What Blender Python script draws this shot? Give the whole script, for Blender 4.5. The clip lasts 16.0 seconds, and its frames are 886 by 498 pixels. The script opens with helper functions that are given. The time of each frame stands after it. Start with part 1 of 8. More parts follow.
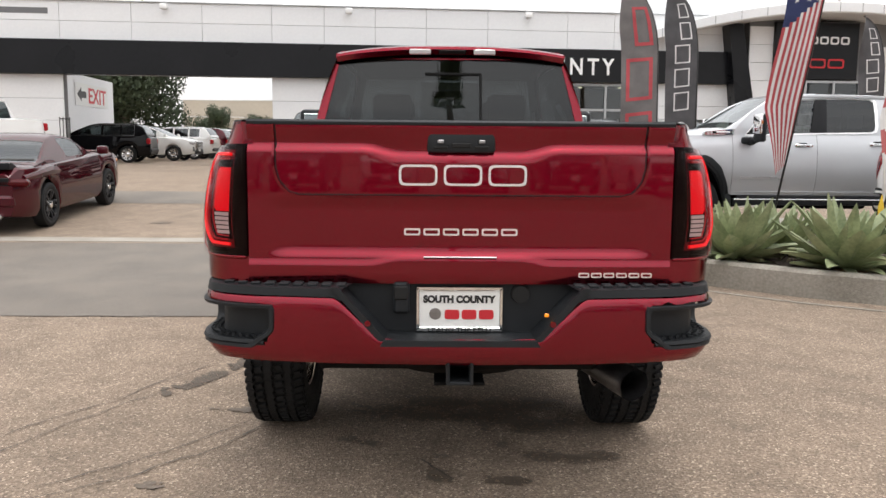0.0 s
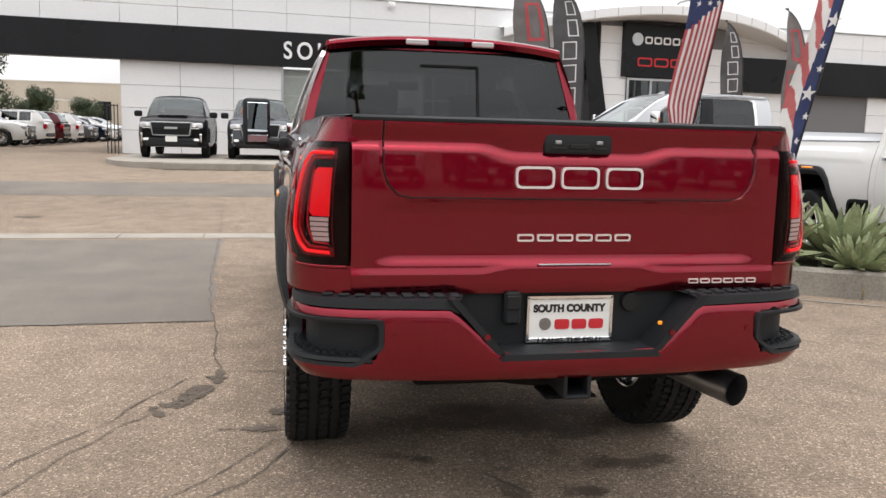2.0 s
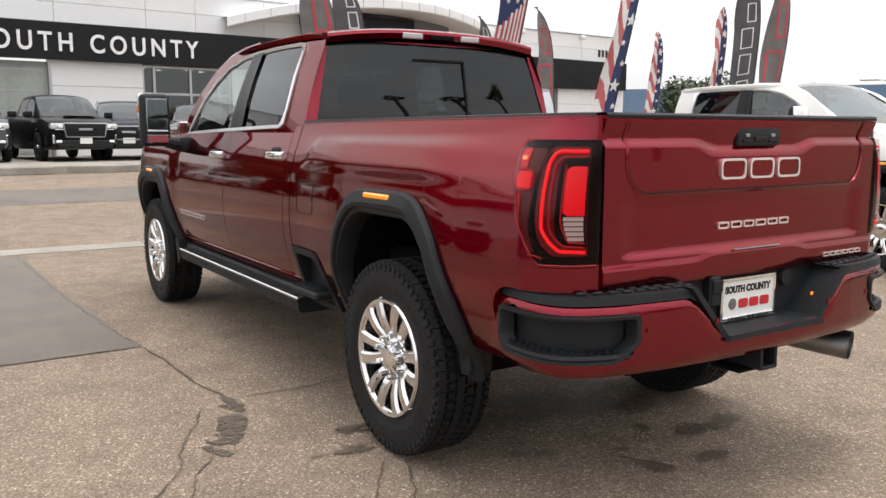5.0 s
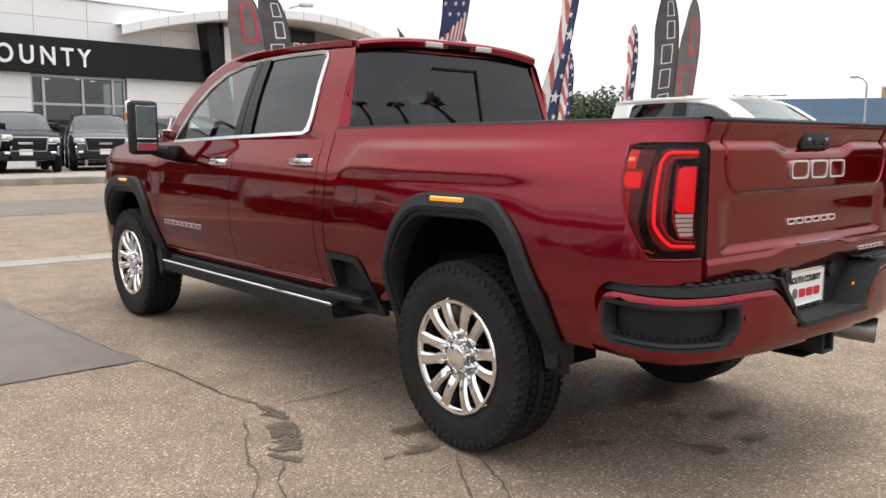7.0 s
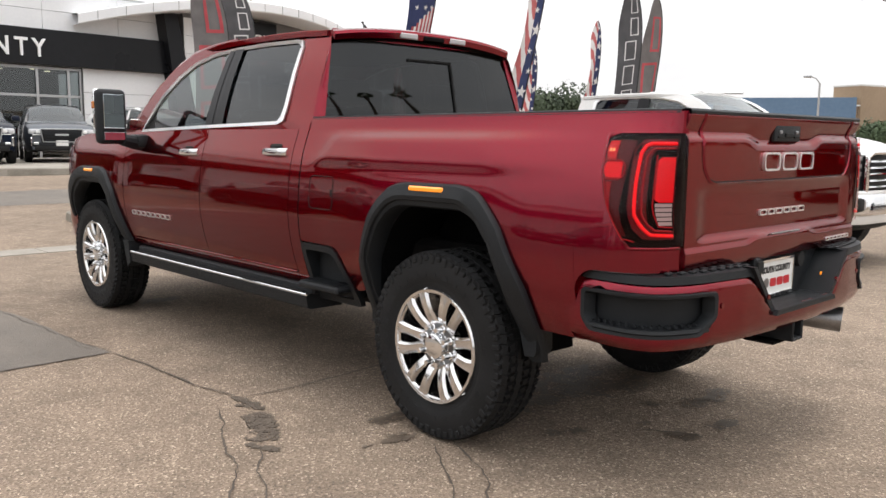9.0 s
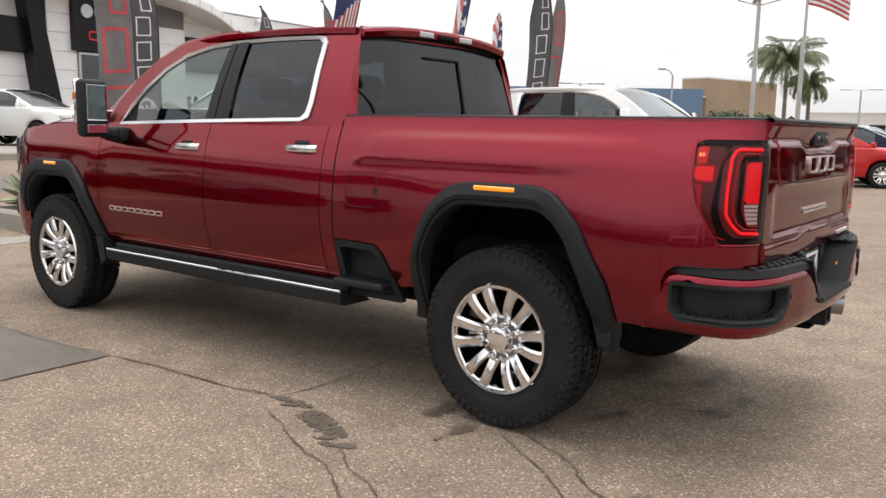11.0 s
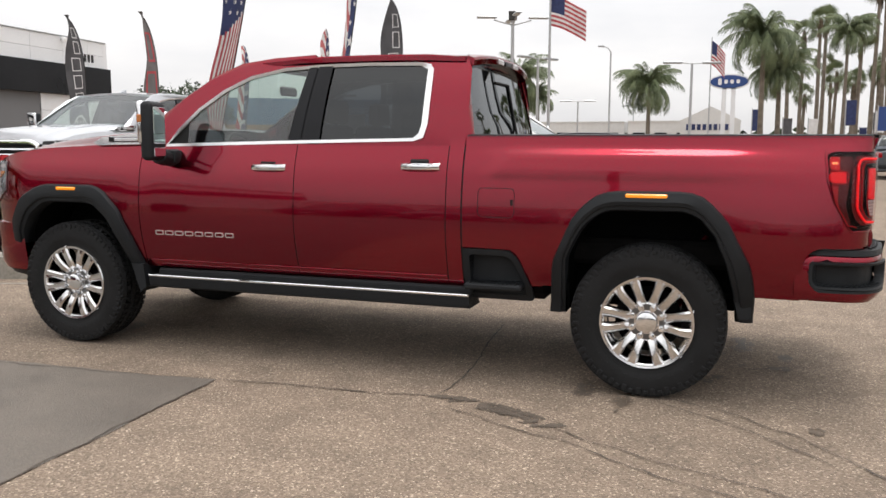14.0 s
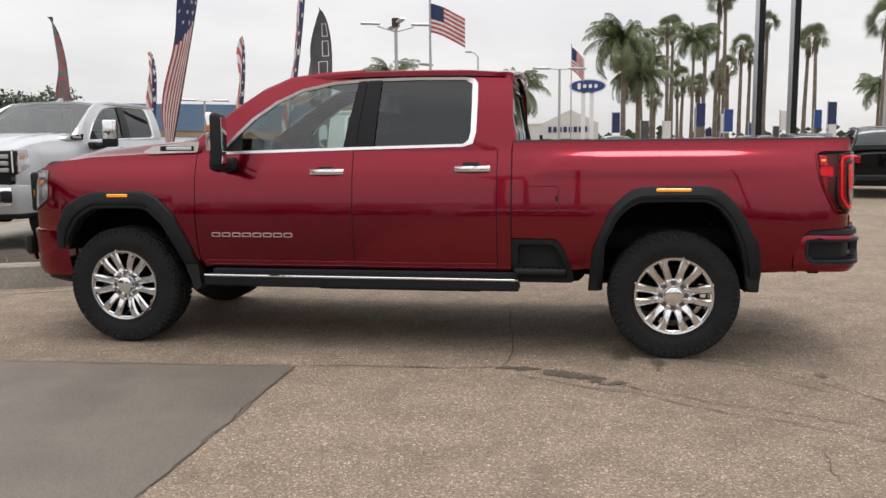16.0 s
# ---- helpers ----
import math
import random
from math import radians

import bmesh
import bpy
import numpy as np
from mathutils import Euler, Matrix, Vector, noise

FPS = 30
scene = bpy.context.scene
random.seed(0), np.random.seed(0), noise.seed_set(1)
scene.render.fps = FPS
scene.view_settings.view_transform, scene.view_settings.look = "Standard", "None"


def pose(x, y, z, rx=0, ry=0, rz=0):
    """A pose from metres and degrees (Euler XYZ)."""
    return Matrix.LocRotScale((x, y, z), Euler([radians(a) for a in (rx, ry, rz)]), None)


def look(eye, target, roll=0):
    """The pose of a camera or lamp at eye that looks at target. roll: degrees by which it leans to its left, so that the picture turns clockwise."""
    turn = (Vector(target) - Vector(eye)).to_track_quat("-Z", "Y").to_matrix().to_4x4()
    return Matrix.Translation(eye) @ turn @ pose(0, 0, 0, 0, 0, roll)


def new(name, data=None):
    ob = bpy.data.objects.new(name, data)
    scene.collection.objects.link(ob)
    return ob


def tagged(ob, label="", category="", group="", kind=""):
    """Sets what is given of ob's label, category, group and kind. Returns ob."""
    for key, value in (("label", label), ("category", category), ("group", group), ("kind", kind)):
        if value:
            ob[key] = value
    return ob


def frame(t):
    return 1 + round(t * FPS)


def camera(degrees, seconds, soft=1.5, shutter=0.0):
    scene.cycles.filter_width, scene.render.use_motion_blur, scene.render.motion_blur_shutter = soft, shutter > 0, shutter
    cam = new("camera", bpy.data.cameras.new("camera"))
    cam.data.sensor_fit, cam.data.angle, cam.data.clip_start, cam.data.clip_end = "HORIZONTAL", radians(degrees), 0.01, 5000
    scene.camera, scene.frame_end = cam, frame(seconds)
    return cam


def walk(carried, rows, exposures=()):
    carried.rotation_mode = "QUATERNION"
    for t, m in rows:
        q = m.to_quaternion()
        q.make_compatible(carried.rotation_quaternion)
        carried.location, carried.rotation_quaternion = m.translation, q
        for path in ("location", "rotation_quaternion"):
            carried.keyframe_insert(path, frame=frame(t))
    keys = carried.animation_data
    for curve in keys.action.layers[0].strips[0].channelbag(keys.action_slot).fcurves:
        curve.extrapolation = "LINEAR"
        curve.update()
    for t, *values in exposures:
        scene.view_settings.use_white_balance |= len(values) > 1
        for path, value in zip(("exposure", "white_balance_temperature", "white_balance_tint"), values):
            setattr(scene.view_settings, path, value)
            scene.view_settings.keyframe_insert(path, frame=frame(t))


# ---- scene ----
cam = camera(56.2, 16.0)
METRES, EYE, TILT, LEAN, TURN = 8.47, 1.4145, 0.0, 0.0, -0.65
ROWS = [
    (0.0, 0.0, 0.0, 0.0, 0.06, -7.17, -0.45),
    (0.5, -0.0229, 0.0014, 0.0019, -2.09, -7.42, -0.79),
    (1.0, -0.0482, 0.0086, 0.0016, -4.86, -7.67, -1.29),
    (1.5, -0.0768, 0.0242, 0.0029, -7.52, -7.5, -1.36),
    (2.0, -0.1116, 0.0348, 0.0025, -10.95, -7.72, -1.37),
    (2.5, -0.1492, 0.0445, 0.0029, -14.83, -8.09, -1.06),
    (3.0, -0.1808, 0.0611, 0.0026, -20.27, -7.81, -1.14),
    (3.5, -0.2155, 0.0715, 0.0031, -24.09, -7.56, -1.05),
    (4.0, -0.2487, 0.0841, 0.0029, -26.15, -7.85, -0.65),
    (6.5, -0.3794, 0.1596, 0.0027, -39.6, -7.44, 0.09),
    (7.0, -0.3939, 0.1631, -0.0013, -39.94, -7.19, -0.03),
    (7.5, -0.3988, 0.1642, -0.0041, -41.17, -6.89, -0.08),
    (8.0, -0.3981, 0.1647, -0.0051, -42.11, -6.98, -0.19),
    (8.5, -0.3979, 0.1643, -0.005, -42.07, -7.23, -0.27),
    (11.0, -0.4886, 0.2396, 0.0031, -52.14, -8.37, -1.09),
    (11.5, -0.5165, 0.2701, 0.0031, -55.59, -7.99, -0.19),
    (12.0, -0.5509, 0.2998, 0.0043, -58.69, -7.48, 0.07),
    (12.5, -0.5857, 0.3311, 0.0052, -60.62, -7.36, -0.34),
    (13.0, -0.6075, 0.3689, 0.0045, -63.57, -7.54, -0.89),
    (13.5, -0.64, 0.4064, 0.0049, -66.89, -7.73, -0.68),
    (14.0, -0.6679, 0.4405, 0.0054, -70.53, -7.41, -0.17),
    (14.5, -0.6989, 0.4685, 0.0065, -73.34, -7.09, 0.16),
    (15.0, -0.7373, 0.4939, 0.0072, -75.14, -7.59, 0.34),
    (15.5, -0.7594, 0.5271, 0.007, -77.37, -7.55, 0.37),
    (16.0, -0.7861, 0.561, 0.0071, -80.01, -7.17, 0.5),
]
walk(cam, [(t, pose(-0.098, -4.19, EYE, TILT, LEAN, TURN) @ pose(METRES * x, METRES * y, METRES * z, 90 + pitch, roll, yaw)) for t, x, y, z, yaw, pitch, roll in ROWS],
     [(0.0, 0.22), (2.0, 0.19), (4.0, 0.15), (6.5, 0.26), (8.0, 0.19), (11.0, 0.13), (12.5, -0.02), (14.0, 0.02), (14.6, -0.24), (15.2, -0.2), (16.0, -0.16)])

# ---- world, sun ----
world = bpy.data.worlds.new("overcast_sky")
scene.world = world
world.use_nodes = True
wn, wl = world.node_tree.nodes, world.node_tree.links
wn.clear()
w_out = wn.new("ShaderNodeOutputWorld")
w_bg = wn.new("ShaderNodeBackground")
w_sky = wn.new("ShaderNodeTexSky")
w_sky.sky_type = "NISHITA"
w_sky.sun_disc = False
w_sky.sun_elevation, w_sky.sun_rotation = radians(84), radians(135)
w_sky.air_density, w_sky.dust_density = 1.0, 3.0
w_hsv = wn.new("ShaderNodeHueSaturation")
w_hsv.inputs["Saturation"].default_value = 0.12
w_map = wn.new("ShaderNodeMapping")
w_tc = wn.new("ShaderNodeTexCoord")
w_map.inputs["Scale"].default_value = (1.6, 1.6, 5.5)
w_noise = wn.new("ShaderNodeTexNoise")
w_noise.inputs["Scale"].default_value = 1.7
w_noise.inputs["Detail"].default_value = 6
w_ramp = wn.new("ShaderNodeValToRGB")
w_ramp.color_ramp.elements[0].position, w_ramp.color_ramp.elements[1].position = 0.33, 0.72
w_ramp.color_ramp.elements[0].color = (7.4, 7.4, 7.6, 1)
w_ramp.color_ramp.elements[1].color = (10.2, 9.9, 9.7, 1)
w_mix = wn.new("ShaderNodeMixRGB")
w_mix.inputs["Fac"].default_value = 0.72
wl.new(w_tc.outputs["Generated"], w_map.inputs["Vector"])
wl.new(w_map.outputs["Vector"], w_noise.inputs["Vector"])
wl.new(w_noise.outputs["Fac"], w_ramp.inputs["Fac"])
wl.new(w_sky.outputs["Color"], w_hsv.inputs["Color"])
wl.new(w_hsv.outputs["Color"], w_mix.inputs["Color1"])
wl.new(w_ramp.outputs["Color"], w_mix.inputs["Color2"])
# an overcast sky brightens towards the zenith
w_sep = wn.new("ShaderNodeSeparateXYZ")
w_up = wn.new("ShaderNodeMapRange")
w_up.inputs["To Min"].default_value, w_up.inputs["To Max"].default_value = 0.97, 1.95
w_mul = wn.new("ShaderNodeMixRGB")
w_mul.blend_type = "MULTIPLY"
w_mul.inputs["Fac"].default_value = 1.0
wl.new(w_tc.outputs["Generated"], w_sep.inputs["Vector"])
wl.new(w_sep.outputs["Z"], w_up.inputs["Value"])
wl.new(w_mix.outputs["Color"], w_mul.inputs["Color1"])
wl.new(w_up.outputs["Result"], w_mul.inputs["Color2"])
wl.new(w_mul.outputs["Color"], w_bg.inputs["Color"])
w_bg.inputs["Strength"].default_value = 0.125
wl.new(w_bg.outputs["Background"], w_out.inputs["Surface"])

sun_data = bpy.data.lights.new("sun", "SUN")
sun_data.energy, sun_data.angle, sun_data.color = 0.9, radians(22), (1.0, 0.96, 0.9)
sun = new("sun", sun_data)
sun.matrix_world = look((2, -2, 30), (0, 0, 0))

# ---- materials ----
def principled(name, color, rough=0.5, metal=0.0, coat=0.0, coat_rough=0.03, emit=0.0, spec=0.5):
    m = bpy.data.materials.new(name)
    m.use_nodes = True
    b = m.node_tree.nodes["Principled BSDF"]
    b.inputs["Base Color"].default_value = (*color, 1)
    b.inputs["Roughness"].default_value = rough
    b.inputs["Metallic"].default_value = metal
    b.inputs["Coat Weight"].default_value = coat
    b.inputs["Coat Roughness"].default_value = coat_rough
    b.inputs["Specular IOR Level"].default_value = spec
    if emit:
        b.inputs["Emission Color"].default_value = (*color, 1)
        b.inputs["Emission Strength"].default_value = emit
    return m


def vary(m, color_a, color_b, scale=8.0, fine=80.0, bump=0.0, bump_scale=None, rough=None, fine_amount=0.35, coords="Object"):
    """Two scales of colour variation, and a fine relief."""
    n, l = m.node_tree.nodes, m.node_tree.links
    b = n["Principled BSDF"]
    tc = n.new("ShaderNodeTexCoord")
    big, small = n.new("ShaderNodeTexNoise"), n.new("ShaderNodeTexNoise")
    big.inputs["Scale"].default_value, small.inputs["Scale"].default_value = scale, fine
    big.inputs["Detail"].default_value, small.inputs["Detail"].default_value = 4, 3
    mix = n.new("ShaderNodeMath")
    mix.operation = "MULTIPLY_ADD"
    mix.inputs[1].default_value = fine_amount
    scaled = n.new("ShaderNodeMath")
    scaled.operation = "MULTIPLY"
    scaled.inputs[1].default_value = 1 - fine_amount
    ramp = n.new("ShaderNodeValToRGB")
    ramp.color_ramp.elements[0].position, ramp.color_ramp.elements[1].position = 0.32, 0.68
    ramp.color_ramp.elements[0].color, ramp.color_ramp.elements[1].color = (*color_a, 1), (*color_b, 1)
    l.new(tc.outputs[coords], big.inputs["Vector"])
    l.new(tc.outputs[coords], small.inputs["Vector"])
    l.new(big.outputs["Fac"], scaled.inputs[0])
    l.new(small.outputs["Fac"], mix.inputs[0])
    l.new(scaled.outputs[0], mix.inputs[2])
    l.new(mix.outputs[0], ramp.inputs["Fac"])
    l.new(ramp.outputs["Color"], b.inputs["Base Color"])
    if rough:
        mr = n.new("ShaderNodeMapRange")
        mr.inputs["To Min"].default_value, mr.inputs["To Max"].default_value = rough
        l.new(big.outputs["Fac"], mr.inputs["Value"])
        l.new(mr.outputs["Result"], b.inputs["Roughness"])
    if bump:
        bn, bs = n.new("ShaderNodeBump"), n.new("ShaderNodeTexNoise")
        bs.inputs["Scale"].default_value = bump_scale or fine
        bs.inputs["Detail"].default_value = 3
        bn.inputs["Strength"].default_value, bn.inputs["Distance"].default_value = bump, 0.01
        l.new(tc.outputs[coords], bs.inputs["Vector"])
        l.new(bs.outputs["Fac"], bn.inputs["Height"])
        l.new(bn.outputs["Normal"], b.inputs["Normal"])
    return m


def tinted_glass(name, tint, gloss=(0.9, 0.93, 0.95), ior=1.5):
    m = bpy.data.materials.new(name)
    m.use_nodes = True
    n, l = m.node_tree.nodes, m.node_tree.links
    n.clear()
    out, mix = n.new("ShaderNodeOutputMaterial"), n.new("ShaderNodeMixShader")
    clear, shine, face = n.new("ShaderNodeBsdfTransparent"), n.new("ShaderNodeBsdfGlossy"), n.new("ShaderNodeLayerWeight")
    power, fres = n.new("ShaderNodeMath"), n.new("ShaderNodeMath")
    clear.inputs["Color"].default_value = (*tint, 1)
    shine.inputs["Color"].default_value, shine.inputs["Roughness"].default_value = (*gloss, 1), 0.01
    face.inputs["Blend"].default_value = 0.5
    base = 2 * ((ior - 1) / (ior + 1)) ** 2
    power.operation, fres.operation = "POWER", "MULTIPLY_ADD"
    power.inputs[1].default_value = 4.5
    fres.inputs[1].default_value, fres.inputs[2].default_value = 0.97 - base, base
    l.new(face.outputs["Facing"], power.inputs[0])
    l.new(power.outputs[0], fres.inputs[0])
    l.new(fres.outputs[0], mix.inputs[0])
    l.new(clear.outputs[0], mix.inputs[1])
    l.new(shine.outputs[0], mix.inputs[2])
    l.new(mix.outputs[0], out.inputs[0])
    return m


def car_paint(name, color, metal=0.35, rough=0.42, coat=1.0):
    """Metallic lacquer: flakes under a clear coat, with the coat's faint orange peel."""
    m = principled(name, color, rough, metal, coat, 0.03, spec=0.05)
    m.node_tree.nodes["Principled BSDF"].inputs["Coat IOR"].default_value = 1.43
    m.node_tree.nodes["Principled BSDF"].inputs["Specular Tint"].default_value = (*[min(1, 0.02 + 1.6 * v) for v in color], 1)
    n, l = m.node_tree.nodes, m.node_tree.links
    b = n["Principled BSDF"]
    tc, flake = n.new("ShaderNodeTexCoord"), n.new("ShaderNodeTexNoise")
    flake.inputs["Scale"].default_value, flake.inputs["Detail"].default_value = 900, 1
    mr = n.new("ShaderNodeMapRange")
    mr.inputs["To Min"].default_value, mr.inputs["To Max"].default_value = 0.9, 1.1
    vm = n.new("ShaderNodeMixRGB")
    vm.blend_type = "MULTIPLY"
    vm.inputs["Fac"].default_value = 1
    vm.inputs["Color1"].default_value = (*color, 1)
    l.new(tc.outputs["Object"], flake.inputs["Vector"])
    l.new(flake.outputs["Fac"], mr.inputs["Value"])
    l.new(mr.outputs["Result"], vm.inputs["Color2"])
    l.new(vm.outputs["Color"], b.inputs["Base Color"])
    peel, bump = n.new("ShaderNodeTexNoise"), n.new("ShaderNodeBump")
    peel.inputs["Scale"].default_value = 3
    bump.inputs["Strength"].default_value, bump.inputs["Distance"].default_value = 0.02, 0.004
    l.new(tc.outputs["Object"], peel.inputs["Vector"])
    l.new(peel.outputs["Fac"], bump.inputs["Height"])
    l.new(bump.outputs["Normal"], b.inputs["Coat Normal"])
    return m


RED = car_paint("cherry_red_metallic_paint", (0.220, 0.0036, 0.0170), 1.0, 0.25)
MAROON = car_paint("maroon_metallic_paint", (0.070, 0.005, 0.011), 0.6)
SILVER = car_paint("silver_metallic_paint", (0.53, 0.545, 0.57), 0.45)
WHITE = car_paint("white_paint", (0.78, 0.78, 0.77), 0.0)
BLACK = car_paint("black_paint", (0.004, 0.004, 0.005), 0.0, 0.42, 0.55)
GREY = car_paint("dark_grey_paint", (0.095, 0.106, 0.122), 0.6, 0.36, 1.0)
NAVY = car_paint("dark_blue_paint", (0.006, 0.010, 0.024), 0.3, 0.42, 0.6)
BRIGHT_RED = car_paint("bright_red_paint", (0.45, 0.02, 0.02), 0.0)
PLASTIC = vary(principled("black_textured_plastic", (0.012, 0.0125, 0.0135), 0.55, spec=0.3), (0.0078, 0.0094, 0.0114), (0.0140, 0.0162, 0.0190), 6, 300, 0.25, 500, (0.45, 0.65))
# near-black mottle for chassis, brake discs, axles and springs
DARK = vary(principled("near_black_underbody", (0.008, 0.008, 0.008), 0.9, spec=0.1), (0.004, 0.004, 0.004), (0.012, 0.011, 0.011), 9, 90)
WELL = principled("black_wheel_well_liner", (0.006, 0.0062, 0.0065), 0.95, spec=0.02)
GAP = principled("panel_gap_rubber", (0.004, 0.004, 0.004), 0.8)
RUBBER = vary(principled("tyre_rubber", (0.012, 0.012, 0.012), 0.75, spec=0.2), (0.0100, 0.0103, 0.0110), (0.0200, 0.0205, 0.0215), 5, 140, 0.25, 260, (0.55, 0.8))
CHROME = principled("polished_chrome", (0.86, 0.87, 0.88), 0.07, 1.0)
BRIGHT = principled("bright_badge_metal", (0.90, 0.90, 0.91), 0.28, 0.85)
RIM = vary(principled("polished_aluminium", (0.74, 0.74, 0.75), 0.15, 1.0), (0.68, 0.68, 0.69), (0.80, 0.80, 0.80), 14, 120)
DARK_ALU = principled("shadowed_cast_aluminium", (0.16, 0.16, 0.165), 0.35, 1.0)
STEEL = vary(principled("exhaust_steel", (0.32, 0.32, 0.33), 0.3, 1.0), (0.22, 0.22, 0.23), (0.38, 0.38, 0.39), 10, 120, rough=(0.22, 0.42))
# lamp lens black, reused as painted shade beneath the roof spoiler
SMOKE = principled("smoked_lens_and_shade", (0.004, 0.0015, 0.0015), 0.08, spec=0.06)
LAMP_RED = principled("lit_red_lens", (0.70, 0.006, 0.010), 0.25, spec=0.2, emit=0.42)
LAMP_RED_MID = principled("glowing_red_lens", (0.62, 0.006, 0.012), 0.2, spec=0.2, emit=0.30)
LAMP_RED_DIM = principled("red_lens", (0.28, 0.003, 0.008), 0.2, spec=0.3, emit=0.11)
LAMP_DEEP = principled("deep_red_lens", (0.10, 0.002, 0.005), 0.15, spec=0.3, emit=0.10)
LAMP_DARK = principled("dark_red_lens", (0.060, 0.002, 0.004), 0.15, spec=0.3, emit=0.06)
LAMP_RED_SIDE = principled("side_red_lens", (0.42, 0.006, 0.010), 0.2, spec=0.3, emit=0.22)
LAMP_DOT = principled("lit_lamp_diode", (1.0, 0.32, 0.10), 0.3, emit=1.4)
LAMP_WHITE = principled("clear_ribbed_lens", (0.42, 0.39, 0.39), 0.18, 0, 1.0)
AMBER = principled("amber_lens", (0.85, 0.27, 0.015), 0.2, 0, 1.0, emit=0.55)
HEAD_CLEAR = vary(principled("clear_headlamp", (0.6, 0.6, 0.62), 0.1, 0.2, 1.0), (0.34, 0.35, 0.37), (0.80, 0.80, 0.82), 12, 40)
AMBER_DULL = principled("unlit_amber_lens", (0.50, 0.16, 0.03), 0.2, 0, 1.0)
HEAD = vary(principled("headlamp_lens", (0.4, 0.41, 0.43), 0.15, 0.7, 1.0), (0.10, 0.10, 0.11), (0.62, 0.63, 0.66), 9, 25)
GLASS_DARK = tinted_glass("privacy_glass", (0.05, 0.055, 0.065), ior=1.42)
GLASS_REAR = tinted_glass("tinted_rear_glass", (0.05, 0.055, 0.06), ior=1.36)
LENS = tinted_glass("smoked_lens_cover", (0.92, 0.80, 0.80), ior=1.15)
GLASS_LIGHT = tinted_glass("door_glass", (0.66, 0.75, 0.71), ior=1.55)
GLASS_CAR = tinted_glass("car_glass", (0.26, 0.30, 0.30), ior=1.5)
MIRROR = principled("mirror_glass", (0.62, 0.68, 0.70), 0.01, 1.0)
CABIN = vary(principled("dark_cabin_trim", (0.025, 0.024, 0.024), 0.7), (0.018, 0.018, 0.018), (0.04, 0.038, 0.036), 7, 120)
LEATHER = vary(principled("black_leather", (0.03, 0.028, 0.027), 0.5), (0.022, 0.021, 0.02), (0.045, 0.042, 0.04), 8, 150, 0.2, 200)
PAPER = principled("white_paper", (0.78, 0.78, 0.76), 0.7)
INK = principled("black_ink", (0.012, 0.012, 0.013), 0.5)
INK_RED = principled("red_print", (0.55, 0.02, 0.03), 0.5)
LETTER = principled("white_acrylic_letters", (0.85, 0.85, 0.85), 0.3)
FASCIA = vary(principled("black_metal_fascia", (0.008, 0.008, 0.010), 0.28, spec=0.22), (0.006, 0.0065, 0.008), (0.011, 0.0115, 0.014), 0.6, 6, rough=(0.2, 0.4))
PANEL = vary(principled("white_metal_panel", (0.72, 0.72, 0.72), 0.4), (0.74, 0.75, 0.765), (0.83, 0.835, 0.845), 0.5, 14, rough=(0.3, 0.5))
JOINT = principled("panel_joint", (0.16, 0.16, 0.165), 0.7)
STORE_GLASS = tinted_glass("shopfront_glass", (0.35, 0.38, 0.38))
# indoor dimness is put into this dark wall and ceiling colour
DIM_ROOM = vary(principled("dim_showroom_interior", (0.06, 0.055, 0.05), 0.7), (0.04, 0.038, 0.035), (0.10, 0.09, 0.08), 0.7, 5)
BULB = principled("warm_ceiling_light", (1.0, 0.85, 0.6), 0.5, emit=6.0)
GARAGE = vary(principled("translucent_roller_door", (0.34, 0.37, 0.34), 0.3), (0.28, 0.31, 0.28), (0.42, 0.45, 0.42), 0.7, 5, rough=(0.2, 0.4))
ALU = principled("aluminium_frame", (0.45, 0.46, 0.47), 0.35, 1.0)
CONCRETE = vary(principled("worn_concrete", (0.36, 0.335, 0.30), 0.85), (0.22, 0.20, 0.17), (0.39, 0.36, 0.315), 1.4, 45, 0.5, 90, fine_amount=0.45)
KERB_FACE = vary(principled("dirty_concrete_kerb", (0.25, 0.235, 0.215), 0.85), (0.19, 0.175, 0.146), (0.37, 0.345, 0.30), 1.7, 40, 0.5, 90, fine_amount=0.45)
SOIL = vary(principled("dark_soil_mulch", (0.05, 0.037, 0.028), 0.95), (0.03, 0.022, 0.017), (0.085, 0.062, 0.045), 5, 60, 0.9, 60)
POLE = vary(principled("galvanised_pole", (0.42, 0.42, 0.43), 0.5, 0.6), (0.36, 0.36, 0.37), (0.5, 0.5, 0.5), 1, 20)
DARK_POLE = principled("dark_bronze_pole", (0.035, 0.033, 0.03), 0.5, 0.3)
ROD = principled("black_flag_rod", (0.015, 0.015, 0.015), 0.4)


# ---- mesh tools ----
def part(name, bm, material, parent=None, label="", smooth=True):
    me = bpy.data.meshes.new(name)
    if smooth:
        for f in bm.faces:
            f.smooth = True
    bm.normal_update()
    if smooth:
        for e in bm.edges:
            if len(e.link_faces) == 2 and e.calc_face_angle(0) > 0.6:
                e.smooth = False
    bm.to_mesh(me)
    bm.free()
    for m in (material if isinstance(material, (list, tuple)) else (material,)):
        me.materials.append(m)
    ob = new(name, me)
    if parent:
        ob.parent = parent
    if label:
        ob["label"] = label
    return ob


def thing(name, label, category, group="", at=None):
    ob = tagged(new(name), label, category, group)
    if at is not None:
        ob.matrix_world = at
    return ob


